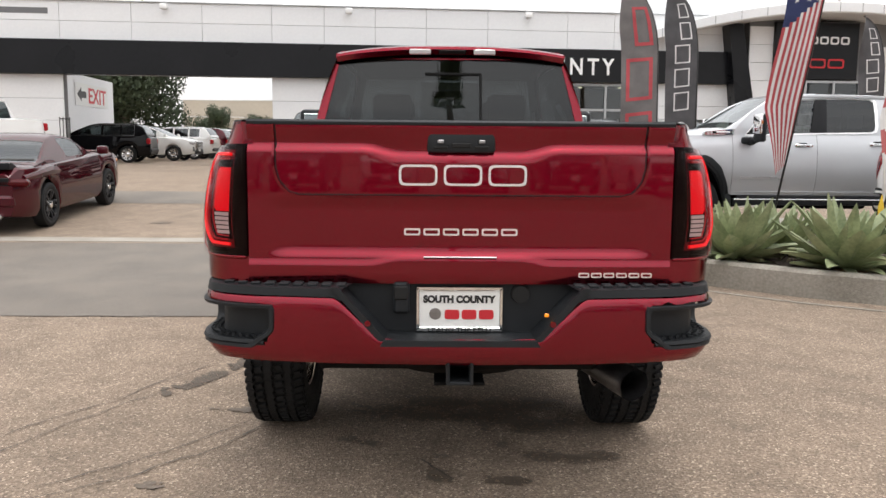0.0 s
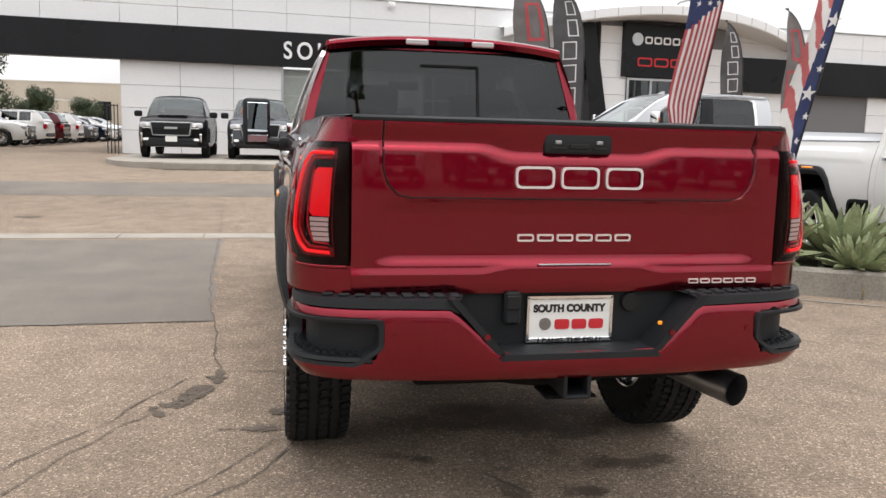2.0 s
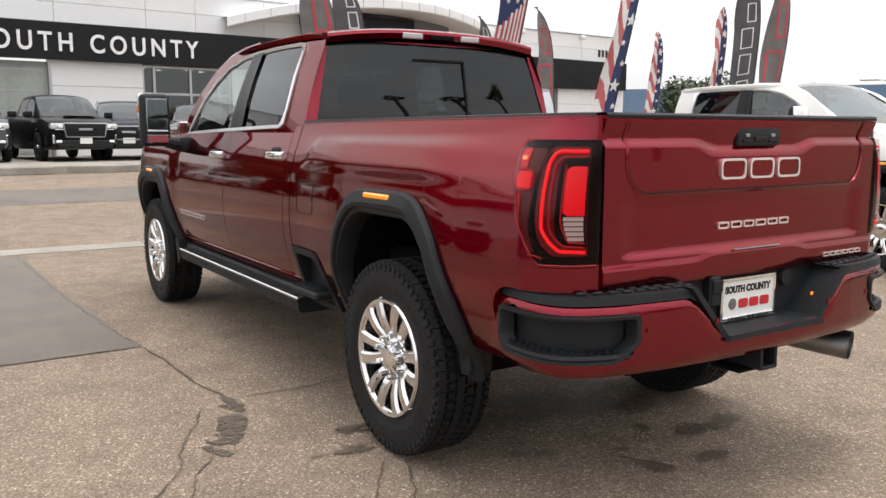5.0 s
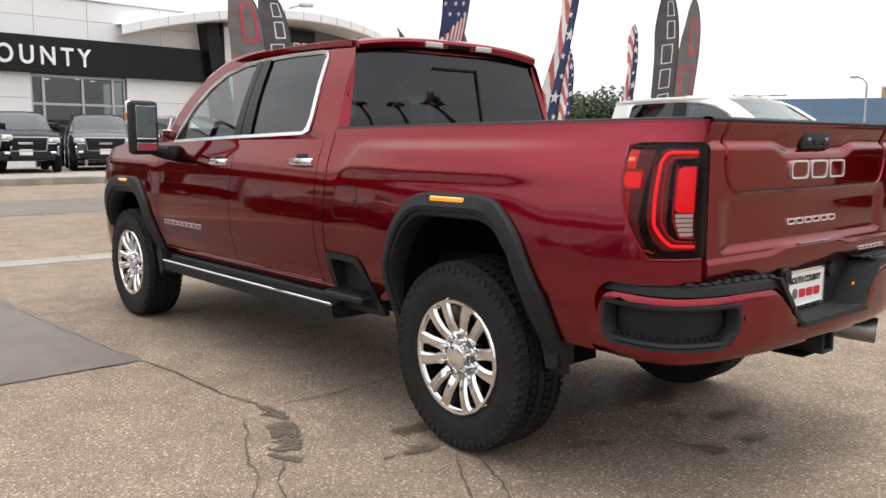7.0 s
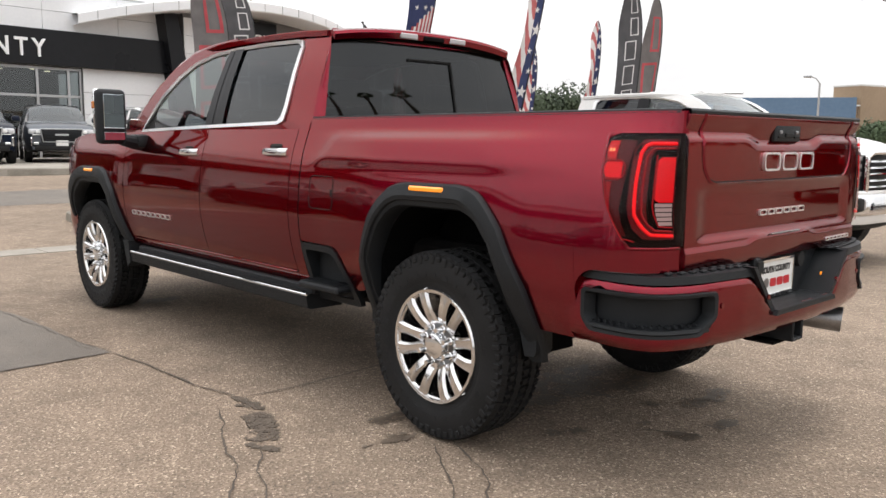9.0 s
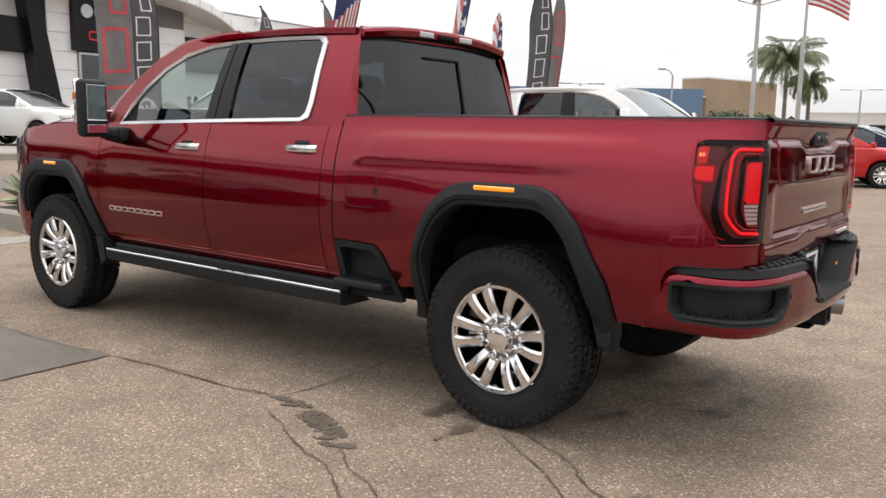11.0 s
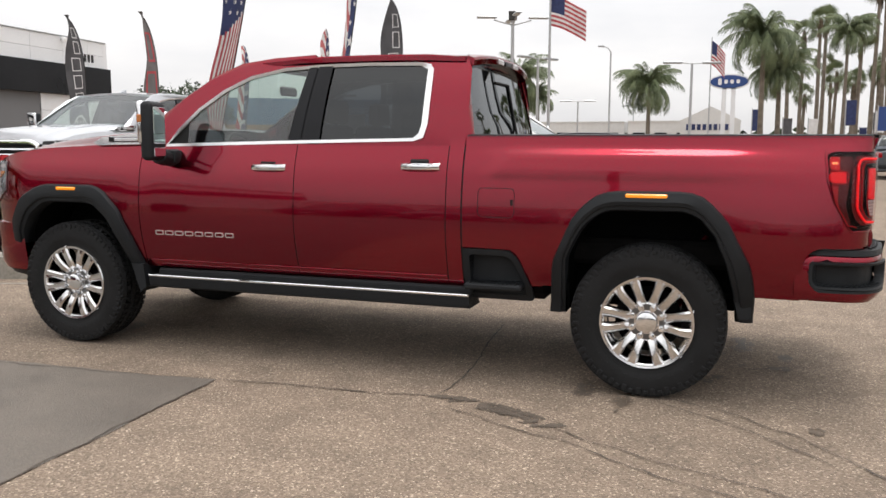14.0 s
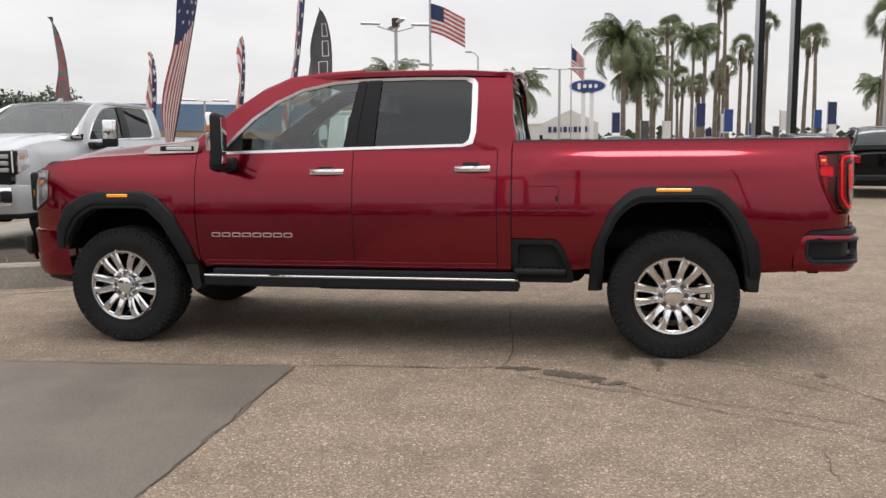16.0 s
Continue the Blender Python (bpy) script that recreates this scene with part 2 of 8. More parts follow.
def add_box(bm, c, s, bevel=0.0, m=None, mat=0, seg=1):
    r = bmesh.ops.create_cube(bm, size=1, matrix=(m or Matrix()) @ Matrix.Translation(c) @ Matrix.Diagonal((*s, 1)))
    vs = r["verts"]
    if bevel:
        es = list({e for v in vs for e in v.link_edges})
        r = bmesh.ops.bevel(bm, geom=es, offset=bevel, segments=seg, affect="EDGES", profile=0.5)
        fs = r["faces"]
    for f in {f for v in vs if v.is_valid for f in v.link_faces}:
        f.material_index = mat
    return vs


def box(c, s, bevel=0.0, m=None, seg=1):
    bm = bmesh.new()
    add_box(bm, c, s, bevel, m, 0, seg)
    return bm


def add_tube(bm, pts, r, seg=8, caps=True, mat=0):
    """A tube along points; r is one radius or one for each point."""
    pts = [Vector(p) for p in pts]
    rings = []
    side = None
    for i, p in enumerate(pts):
        d = (pts[min(i + 1, len(pts) - 1)] - pts[max(i - 1, 0)]).normalized()
        if side is None:
            side = d.orthogonal().normalized()
        side = (side - d * side.dot(d)).normalized()
        up = d.cross(side)
        rad = r[i] if isinstance(r, (list, tuple)) else r
        rings.append([bm.verts.new(p + (side * math.cos(a) + up * math.sin(a)) * rad) for a in [2 * math.pi * k / seg for k in range(seg)]])
    for a, b in zip(rings, rings[1:]):
        for k in range(seg):
            bm.faces.new((a[k], a[(k + 1) % seg], b[(k + 1) % seg], b[k])).material_index = mat
    if caps:
        bm.faces.new(rings[0][::-1]).material_index = mat
        bm.faces.new(rings[-1]).material_index = mat


def tube(pts, r, seg=8, caps=True):
    bm = bmesh.new()
    add_tube(bm, pts, r, seg, caps)
    return bm


def add_lathe(bm, prof, seg, axis="x", mat=0, closed=True):
    """Turns a profile of (along, radius) round an axis through the origin."""
    rings = []
    for k in range(seg):
        a = 2 * math.pi * k / seg
        c, s = math.cos(a), math.sin(a)
        rings.append([bm.verts.new((h, r * c, r * s) if axis == "x" else (r * c, r * s, h)) for h, r in prof])
    n = len(prof)
    for k in range(seg):
        A, B = rings[k], rings[(k + 1) % seg]
        for i in range(n if closed else n - 1):
            j = (i + 1) % n
            bm.faces.new((A[i], B[i], B[j], A[j])).material_index = mat
    bmesh.ops.remove_doubles(bm, verts=bm.verts[:], dist=1e-5)


def add_prism(bm, pts, axis, a, b, mat=0):
    """A polygon drawn in the plane across axis, carried from a to b."""
    def put(p, h):
        return {"x": (h, p[0], p[1]), "y": (p[0], h, p[1]), "z": (p[0], p[1], h)}[axis]
    lo, hi = [bm.verts.new(put(p, a)) for p in pts], [bm.verts.new(put(p, b)) for p in pts]
    fs = [bm.faces.new(lo[::-1]), bm.faces.new(hi)]
    for i in range(len(pts)):
        j = (i + 1) % len(pts)
        fs.append(bm.faces.new((lo[i], lo[j], hi[j], hi[i])))
    for f in fs:
        f.material_index = mat
    bmesh.ops.recalc_face_normals(bm, faces=fs)
    return fs


def prism(pts, axis, a, b):
    bm = bmesh.new()
    add_prism(bm, pts, axis, a, b)
    return bm


def add_grid(bm, rows, mat=0, flip=False, wrap=False):
    """Faces over rows of points of equal length."""
    vs = [[bm.verts.new(p) for p in r] for r in rows]
    out = []
    for a, b in zip(vs, vs[1:]):
        n = len(a)
        for i in range(n if wrap else n - 1):
            q = (a[i], a[(i + 1) % n], b[(i + 1) % n], b[i])
            f = bm.faces.new(q[::-1] if flip else q)
            f.material_index = mat
            out.append(f)
    return out, vs


def flange(bm, vec):
    """Turns the open border of a panel inwards, so that it has an edge."""
    es = [e for e in bm.edges if e.is_boundary]
    r = bmesh.ops.extrude_edge_only(bm, edges=es)
    vs = [g for g in r["geom"] if isinstance(g, bmesh.types.BMVert)]
    bmesh.ops.translate(bm, verts=vs, vec=vec)
    for e in es:
        e.smooth = False


def face_out(bm, way):
    """Turns a sheet so that its faces look along way."""
    bm.normal_update()
    w = Vector(way)
    if sum(f.normal.dot(w) * f.calc_area() for f in bm.faces) < 0:
        bmesh.ops.reverse_faces(bm, faces=bm.faces[:])


def lerp_table(table, v):
    return float(np.interp(v, [p[0] for p in table], [p[1] for p in table]))


def ease(a, b, v):
    t = min(1.0, max(0.0, (v - a) / (b - a)))
    return t * t * (3 - 2 * t)


def round_poly(pts, r, seg=4):
    """A closed polygon with its corners rounded."""
    out, n = [], len(pts)
    for i in range(n):
        p, a, b = Vector(pts[i]), Vector(pts[i - 1]), Vector(pts[(i + 1) % n])
        d0, d1 = (a - p), (b - p)
        k = min(r, d0.length * 0.45, d1.length * 0.45)
        s, e = p + d0.normalized() * k, p + d1.normalized() * k
        for j in range(seg + 1):
            t = j / seg
            out.append(tuple(s * (1 - t) ** 2 + p * 2 * t * (1 - t) + e * t * t))
    return out


def lettering(name, text, size, depth, material, parent, m, label="", spacing=1.0, width=0.0, bold=0.0, height=0.0, split=False):
    """Raised lettering in the built-in font, centred, made into a mesh."""
    cu = bpy.data.curves.new(name, "FONT")
    cu.body, cu.size, cu.extrude = text, size, depth
    cu.align_x, cu.align_y, cu.space_character = "CENTER", "CENTER", spacing
    cu.offset = bold
    tmp = bpy.data.objects.new(name, cu)
    scene.collection.objects.link(tmp)
    dg = bpy.context.evaluated_depsgraph_get()
    me = bpy.data.meshes.new_from_object(tmp.evaluated_get(dg))
    bpy.data.objects.remove(tmp)
    bpy.data.curves.remove(cu)
    me.materials.clear()
    me.materials.append(material)
    xs, ys = [v.co.x for v in me.vertices], [v.co.y for v in me.vertices]
    cx, cy = (max(xs) + min(xs)) / 2, (max(ys) + min(ys)) / 2
    me.transform(Matrix.Diagonal((width / (max(xs) - min(xs)) if width else 1, height / (max(ys) - min(ys)) if height else 1, 1, 1)) @ Matrix.Translation((-cx, -cy, 0)))
    if split:
        # one object a letter: clusters along the line
        spans = sorted((min(me.vertices[i].co.x for i in p.vertices), max(me.vertices[i].co.x for i in p.vertices)) for p in me.polygons)
        runs = []
        for a, b in spans:
            if runs and a <= runs[-1][1] + 1e-4:
                runs[-1][1] = max(b, runs[-1][1])
            else:
                runs.append([a, b])
        for a, b in runs:
            bm = bmesh.new()
            bm.from_mesh(me)
            bmesh.ops.delete(bm, geom=[v for v in bm.verts if not a - 1e-5 <= v.co.x <= b + 1e-5], context="VERTS")
            ob = part(name, bm, material, parent, label, smooth=False)
            ob.matrix_local = m
        return None
    ob = new(name, me)
    if parent:
        ob.parent = parent
    ob.matrix_local = m
    if label:
        ob["label"] = label
    return ob


# ---- ground ----
def ground_z(x, y):
    """Level apron, then a ramp up from the gutter to the upper lot."""
    z = 0.054 * (y - 8.1) if y > 8.1 else 0.0
    z = min(z, 0.54)
    return z * ease(34, 20, x)


bm = bmesh.new()
gx = [-2200, -600, -160, -60, -30, -15, -8, -4, 0, 4, 8, 12, 16, 20, 24, 28, 31, 34, 38, 60, 160, 600, 2200]
gy = [-2200, -600, -160, -60, -25, -10, -4, 0, 4, 7.6, 8.1, 9, 11, 13, 15, 17, 18.1, 20, 24, 30, 45, 80, 200, 700, 2200]
add_grid(bm, [[(x, y, ground_z(x, y)) for x in gx] for y in gy], flip=True)
bmesh.ops.recalc_face_normals(bm, faces=bm.faces[:])
ASPHALT = principled("aged_asphalt", (0.17, 0.15, 0.13), 0.9)
n, l = ASPHALT.node_tree.nodes, ASPHALT.node_tree.links
tc = n.new("ShaderNodeTexCoord")
vor = n.new("ShaderNodeTexVoronoi")
vor.inputs["Scale"].default_value = 110
stones = n.new("ShaderNodeValToRGB")
stones.color_ramp.elements[0].color, stones.color_ramp.elements[1].color = (0.140, 0.105, 0.078, 1), (0.68, 0.550, 0.430, 1)
stones.color_ramp.elements[0].position, stones.color_ramp.elements[1].position = 0.08, 1.0
stones.color_ramp.elements.new(0.78).color = (0.304, 0.233, 0.173, 1)
blotch, grime = n.new("ShaderNodeTexNoise"), n.new("ShaderNodeTexNoise")
blotch.inputs["Scale"].default_value, blotch.inputs["Detail"].default_value = 0.42, 6
grime.inputs["Scale"].default_value, grime.inputs["Detail"].default_value = 3.2, 7
b_ramp, g_ramp = n.new("ShaderNodeMapRange"), n.new("ShaderNodeMapRange")
b_ramp.inputs["From Min"].default_value, b_ramp.inputs["From Max"].default_value = 0.3, 0.7
b_ramp.inputs["To Min"].default_value, b_ramp.inputs["To Max"].default_value = 0.86, 1.10
g_ramp.inputs["From Min"].default_value, g_ramp.inputs["From Max"].default_value = 0.32, 0.6
g_ramp.inputs["To Min"].default_value, g_ramp.inputs["To Max"].default_value = 0.84, 1.08
m1, m2 = n.new("ShaderNodeMixRGB"), n.new("ShaderNodeMixRGB")
for k in (m1, m2):
    k.blend_type = "MULTIPLY"
    k.inputs["Fac"].default_value = 1
bump = n.new("ShaderNodeBump")
bump.inputs["Strength"].default_value, bump.inputs["Distance"].default_value = 0.8, 0.007
l.new(tc.outputs["Object"], vor.inputs["Vector"])
l.new(tc.outputs["Object"], blotch.inputs["Vector"])
l.new(tc.outputs["Object"], grime.inputs["Vector"])
l.new(vor.outputs["Color"], stones.inputs["Fac"])
l.new(blotch.outputs["Fac"], b_ramp.inputs["Value"])
l.new(grime.outputs["Fac"], g_ramp.inputs["Value"])
l.new(stones.outputs["Color"], m1.inputs["Color1"])
l.new(b_ramp.outputs["Result"], m1.inputs["Color2"])
l.new(m1.outputs["Color"], m2.inputs["Color1"])
l.new(g_ramp.outputs["Result"], m2.inputs["Color2"])
l.new(m2.outputs["Color"], n["Principled BSDF"].inputs["Base Color"])
l.new(vor.outputs["Distance"], bump.inputs["Height"])
l.new(bump.outputs["Normal"], n["Principled BSDF"].inputs["Normal"])
tagged(part("ground", bm, ASPHALT, smooth=False), "worn brown-grey asphalt lot with exposed aggregate", "ground", kind="structure")

PATCH = vary(principled("grey_patched_asphalt", (0.10, 0.10, 0.098), 0.5), (0.098, 0.084, 0.070), (0.205, 0.176, 0.146), 1.6, 70, 0.8, 120, (0.5, 0.75), fine_amount=0.45)
SEAL = vary(principled("bitumen_crack_filler", (0.03, 0.028, 0.026), 0.7), (0.050, 0.040, 0.032), (0.115, 0.091, 0.071), 7, 60)
OIL = vary(principled("oil_stain_and_shade", (0.05, 0.045, 0.04), 0.6), (0.105, 0.081, 0.061), (0.17, 0.132, 0.099), 9, 60)


def sheet(name, label, pts, material, lift=0.004, category="pavement"):
    """A thin overlay that follows the ground, given by its corners."""
    bm = bmesh.new()
    vs = [bm.verts.new((x, y, ground_z(x, y) + lift)) for x, y in pts]
    f = bm.faces.new(vs)
    bmesh.ops.recalc_face_normals(bm, faces=[f])
    if f.normal.z < 0:
        bmesh.ops.reverse_faces(bm, faces=[f])
    return tagged(part(name, bm, material, smooth=False), label, category, kind="structure")


def ragged(pts, n, amount):
    out = []
    P = polyline(pts + pts[:1], n)
    for i, (x, y) in enumerate(P[:-1]):
        v = noise.noise((x * 3.1, y * 3.1, 4.2))
        w = noise.noise((x * 3.1, y * 3.1, 9.2))
        out.append((x + amount * v, y + amount * w))
    return out


def polyline(pts, n):
    """n points at even steps along a polyline."""
    P = [Vector(p) for p in pts]
    d = [0.0]
    for a, b in zip(P, P[1:]):
        d.append(d[-1] + (b - a).length)
    return [tuple(np.interp(t, d, [p[k] for p in P]) for k in range(len(P[0]))) for t in np.linspace(0, d[-1], n)]


sheet("asphalt_patch", "smoother grey asphalt patch beside the gutter", ragged([(-1.48, 2.52), (-1.62, 4.9), (-1.66, 7.45), (-16, 7.5), (-16, 2.48), (-3.6, 2.48)], 320, 0.045), PATCH)
sheet("asphalt_patch", "smoother grey asphalt strip across the ramp", ragged([(-20, 12.0), (6.5, 12.3), (6.5, 14.4), (-20, 14.2)], 120, 0.06), PATCH)


def crack(name, label, pts, width, seed, material=SEAL, jitter=0.03):
    """A wandering crack of uneven width on the asphalt."""
    total = sum((Vector(b) - Vector(a)).length for a, b in zip(pts, pts[1:]))
    P = polyline(pts, max(8, int(total / 0.035)))
    bm = bmesh.new()
    rows = []
    for i, (x, y) in enumerate(P):
        d = (Vector(P[min(i + 1, len(P) - 1)]) - Vector(P[max(i - 1, 0)])).normalized()
        o = jitter * (noise.noise((x * 4, y * 4, seed)) + 0.5 * noise.noise((x * 14, y * 14, seed)))
        w = 0.8 * width * (0.35 + 0.9 * abs(noise.noise((x * 6, y * 6, seed + 5)))) * min(1, i / 3 + .2, (len(P) - 1 - i) / 3 + .2)
        cx, cy = x - d.y * o, y + d.x * o
        rows.append([(cx - d.y * w / 2, cy + d.x * w / 2, ground_z(cx, cy) + .007), (cx + d.y * w / 2, cy - d.x * w / 2, ground_z(cx, cy) + .007)])
    add_grid(bm, rows)
    bmesh.ops.recalc_face_normals(bm, faces=bm.faces[:])
    if bm.faces[:] and bm.faces[:][0].normal.z < 0:
        bmesh.ops.reverse_faces(bm, faces=bm.faces[:])
    return tagged(part(name, bm, material, smooth=False), label, "crack", kind="structure")


crack("crack", "long open crack in the asphalt", [(-2.6, -1.15), (-2.18, -0.36), (-2.05, -0.04), (-1.82, 0.30), (-1.73, 0.59), (-1.50, 1.03)], 0.015, 1)
crack("crack", "long crack running on towards the gutter", [(-1.47, 2.53), (-1.55, 3.2), (-1.61, 4.2), (-1.66, 5.4), (-1.73, 7.5), (-1.9, 12.0)], 0.013, 11)
crack("crack", "joint crack beside the truck", [(-1.47, 2.53), (-1.42, 2.07), (-1.41, 1.54), (-1.33, 1.13)], 0.024, 12, jitter=0.015)
crack("crack", "short crack in the asphalt", [(-1.75, -0.92), (-1.48, -0.69), (-1.31, -0.5), (-1.19, -0.31), (-1.02, -0.06)], 0.015, 2)
crack("crack", "wandering crack near the rear wheel", [(-1.64, 0.40), (-1.78, 0.20), (-1.90, -0.06), (-2.02, -0.35), (-2.10, -0.60), (-2.28, -0.95), (-2.7, -1.6)], 0.015, 4)
crack("crack", "crack running under the truck", [(-0.92, -0.10), (-1.03, -0.29), (-1.13, -0.49), (-1.36, -0.76), (-1.60, -0.95), (-2.1, -1.3)], 0.016, 5)
crack("crack", "joint crack running under the truck", [(-1.33, 1.13), (-1.06, 1.10), (-0.60, 1.12), (0.05, 1.20), (0.65, 1.24)], 0.026, 6, jitter=0.015)
crack("crack", "crack running under the truck", [(0.65, 1.24), (1.10, 1.58), (1.45, 1.93), (2.6, 2.4)], 0.014, 13)
crack("crack", "fine crack near the planter", [(1.0, 2.2), (1.77, 2.0), (2.57, 1.83), (3.14, 1.63), (5.0, 1.2)], 0.016, 7)
crack("crack", "joint crack along the patch", [(-1.48, 2.52), (-2.3, 2.50), (-3.14, 2.48), (-3.6, 2.48), (-6, 2.5), (-9, 2.5)], 0.028, 8, jitter=0.02)
crack("crack", "short dark crack behind the truck", [(-0.16, -0.58), (-0.09, -0.70), (0.0, -0.82)], 0.030, 14)
crack("crack", "short crack in the asphalt", [(-2.60, -0.51), (-2.82, -0.52), (-3.06, -0.49)], 0.014, 15)


def blot(name, label, x, y, a, b, material, seed, turn=0.0):
    """A stain that frays out: many small flecks, dense in the middle."""
    rnd = random.Random(seed)
    bm = bmesh.new()
    for k in range(int(2600 * a * b * 6) + 40):
        r, t = rnd.random() ** 0.62, rnd.uniform(0, 2 * math.pi)
        u, v = a * r * math.cos(t), b * r * math.sin(t)
        if noise.noise((x + u * 6, y + v * 6, seed)) < -0.12 + 0.5 * r - 0.25:
            continue
        cx, cy = x + u * math.cos(turn) - v * math.sin(turn), y + u * math.sin(turn) + v * math.cos(turn)
        q = rnd.uniform(.006, .016)
        pts = [(cx + q * rnd.uniform(.5, 1.2) * math.cos(w), cy + q * rnd.uniform(.5, 1.2) * math.sin(w)) for w in np.linspace(0, 2 * math.pi, 6)[:-1]]
        bm.faces.new([bm.verts.new((px, py, ground_z(px, py) + .004 + .00002 * (k % 200))) for px, py in pts])
    return tagged(part(name, bm, material, smooth=False), label, "stain", kind="structure")


SMEAR = vary(principled("worn_bitumen", (0.12, 0.095, 0.075), 0.8), (0.085, 0.067, 0.052), (0.15, 0.119, 0.092), 14, 150, 0.5, 190, fine_amount=0.6)
for k in range(11):
    x, y = polyline([(-1.33, 1.10), (-1.37, 0.93), (-1.47, 0.68), (-1.62, 0.42)], 11)[k]
    a, b, turn = .095, .022 + .035 * math.sin(math.pi * (k + .5) / 11), 1.95
    blot("tar_smear", "worn bitumen patch along a crack", x, y, a, b, SMEAR, 90 + k, turn)
# oil stains; the last four also paint deeper shadow at the truck's tail
for i, (x, y, a, b) in enumerate(((-0.98, 0.35, .18, .08), (-0.12, 0.03, .50, .11), (-0.06, -0.69, .12, .16), (0.23, -0.81, .10, .07), (0.18, -0.41, .08, .06), (0.95, 0.1, .10, .06), (-.5, 4.0, .2, .12), (-4.6, 9.6, .25, .1), (-1.3, -0.9, .09, .06), (-1.15, .1, .16, .05), (.35, -.08, .45, .16), (.05, .22, .6, .16), (.55, -.55, .22, .10), (-.35, -.35, .2, .08))):
    blot("oil_stain_and_shade", "dark oil stain on the asphalt, some deepening the truck shadow", x, y, a, b, OIL, 40 + i)
# concrete gutter strip, in bays
xs_g = [-19, -12.6, -6.4, -3.05, -1.95, -0.2, 1.6]
for a, b in zip(xs_g, xs_g[1:]):
    bm = bmesh.new()
    add_prism(bm, [(a + .008, 7.62), (b - .008, 7.62), (b - .008, 8.12), (a + .008, 8.12)], "z", -0.05, 0.008)
    tagged(part("gutter", bm, CONCRETE, smooth=False), "pale concrete drainage gutter strip", "gutter", "gutter bays", kind="structure")


# ---- heavy-duty crew-cab pickup ----
# y: rear axle at 0, front axle at 4.037; x across, z up from the ground.
WB = 4.037
SIDE_Z = [(0.50, 0.845), (0.56, 0.872), (0.62, 0.896), (0.70, 0.922), (0.78, 0.943), (0.86, 0.958), (0.94, 0.9655), (1.00, 0.966), (1.10, 0.960), (1.20, 0.949), (1.28, 0.934), (1.34, 0.917), (1.39, 0.898), (1.44, 0.879), (1.50, 0.862)]
CORNER_Y, CORNER_D = -0.925, 0.205


SIDE_ZS, SIDE_XS = [p[0] for p in SIDE_Z], [p[1] for p in SIDE_Z]
SMOOTH = np.linspace(-0.035, 0.035, 9)


def body_x(y, z):
    """Half width of the truck's flank."""
    x = sum(float(v) for v in np.interp(z + SMOOTH, SIDE_ZS, SIDE_XS)) / len(SMOOTH)
    x += 0.012 * ease(-0.55, -0.88, y) * ease(1.49, 1.33, z)
    hip = (0.75 * ease(1.06, 0.42, y) + 0.25 * ease(0.99, 0.86, y + 0.9 * (z - 1.30)) * ease(1.22, 1.30, z)) * ease(-1.0, -0.35, y - 0.5 * (z - 1.15)) * ease(1.430, 1.375, z) * ease(0.45, 0.9, z)
    hip2 = ease(3.30, 3.62, y) * ease(4.75, 4.45, y) * ease(1.38, 1.24, z)
    x += 0.034 * hip + 0.016 * hip2
    if y < CORNER_Y:
        s = min(1.0, (CORNER_Y - y) / CORNER_D)
        x -= (x - 0.786) * (1 - math.sqrt(1 - s * s))
    if y > 4.40:
        s = min(1.0, (y - 4.40) / 0.49)
        x -= 0.26 * (1 - math.sqrt(max(0.0, 1 - s * s)))
    return x



# arch outlines (y, z), rear then front: outer edge and inner edge of the flares
ARCH_OUT = [[(0.575, 0.45), (0.55, 0.76), (0.425, 1.045), (0.32, 1.15), (0.22, 1.186), (-0.20, 1.19), (-0.30, 1.155), (-0.415, 1.035), (-0.548, 0.773), (-0.575, 0.60), (-0.57, 0.46)],
            [(WB + 0.56, 0.72), (WB + 0.535, 0.885), (WB + 0.43, 1.05), (WB + 0.28, 1.13), (WB + 0.20, 1.148), (WB - 0.20, 1.15), (WB - 0.29, 1.12), (WB - 0.43, 0.985), (WB - 0.53, 0.76), (WB - 0.585, 0.56), (WB - 0.60, 0.45)]]
ARCH_IN = [[(0.475, 0.45), (0.462, 0.80), (0.378, 0.965), (0.292, 1.047), (0.21, 1.074), (-0.18, 1.076), (-0.262, 1.048), (-0.345, 0.950), (-0.412, 0.80), (-0.462, 0.60), (-0.474, 0.46)],
           [(WB + 0.47, 0.70), (WB + 0.445, 0.80), (WB + 0.33, 0.94), (WB + 0.22, 1.01), (WB + 0.16, 1.02), (WB - 0.16, 1.02), (WB - 0.22, 1.0), (WB - 0.33, 0.90), (WB - 0.41, 0.76), (WB - 0.48, 0.56), (WB - 0.50, 0.45)]]


def skin_normals(ob, sgn):
    """Shades a skin panel by the flank's own curvature, so that its facets do not show."""
    me = ob.data
    h = 0.012
    def normal(v):
        y, z = v.y, v.z
        dy = (body_x(y + h, z) - body_x(y - h, z)) / (2 * h)
        dz = (body_x(y, z + h) - body_x(y, z - h)) / (2 * h)
        return Vector((sgn, -dy, -dz)).normalized()
    smooth = [normal(v.co) for v in me.vertices]
    out = []
    for p in me.polygons:
        skin = p.normal.dot(smooth[p.vertices[0]]) > 0.6
        for i in p.vertices:
            out.append(smooth[i] if skin else p.normal)
    me.normals_split_custom_set(out)
    return ob


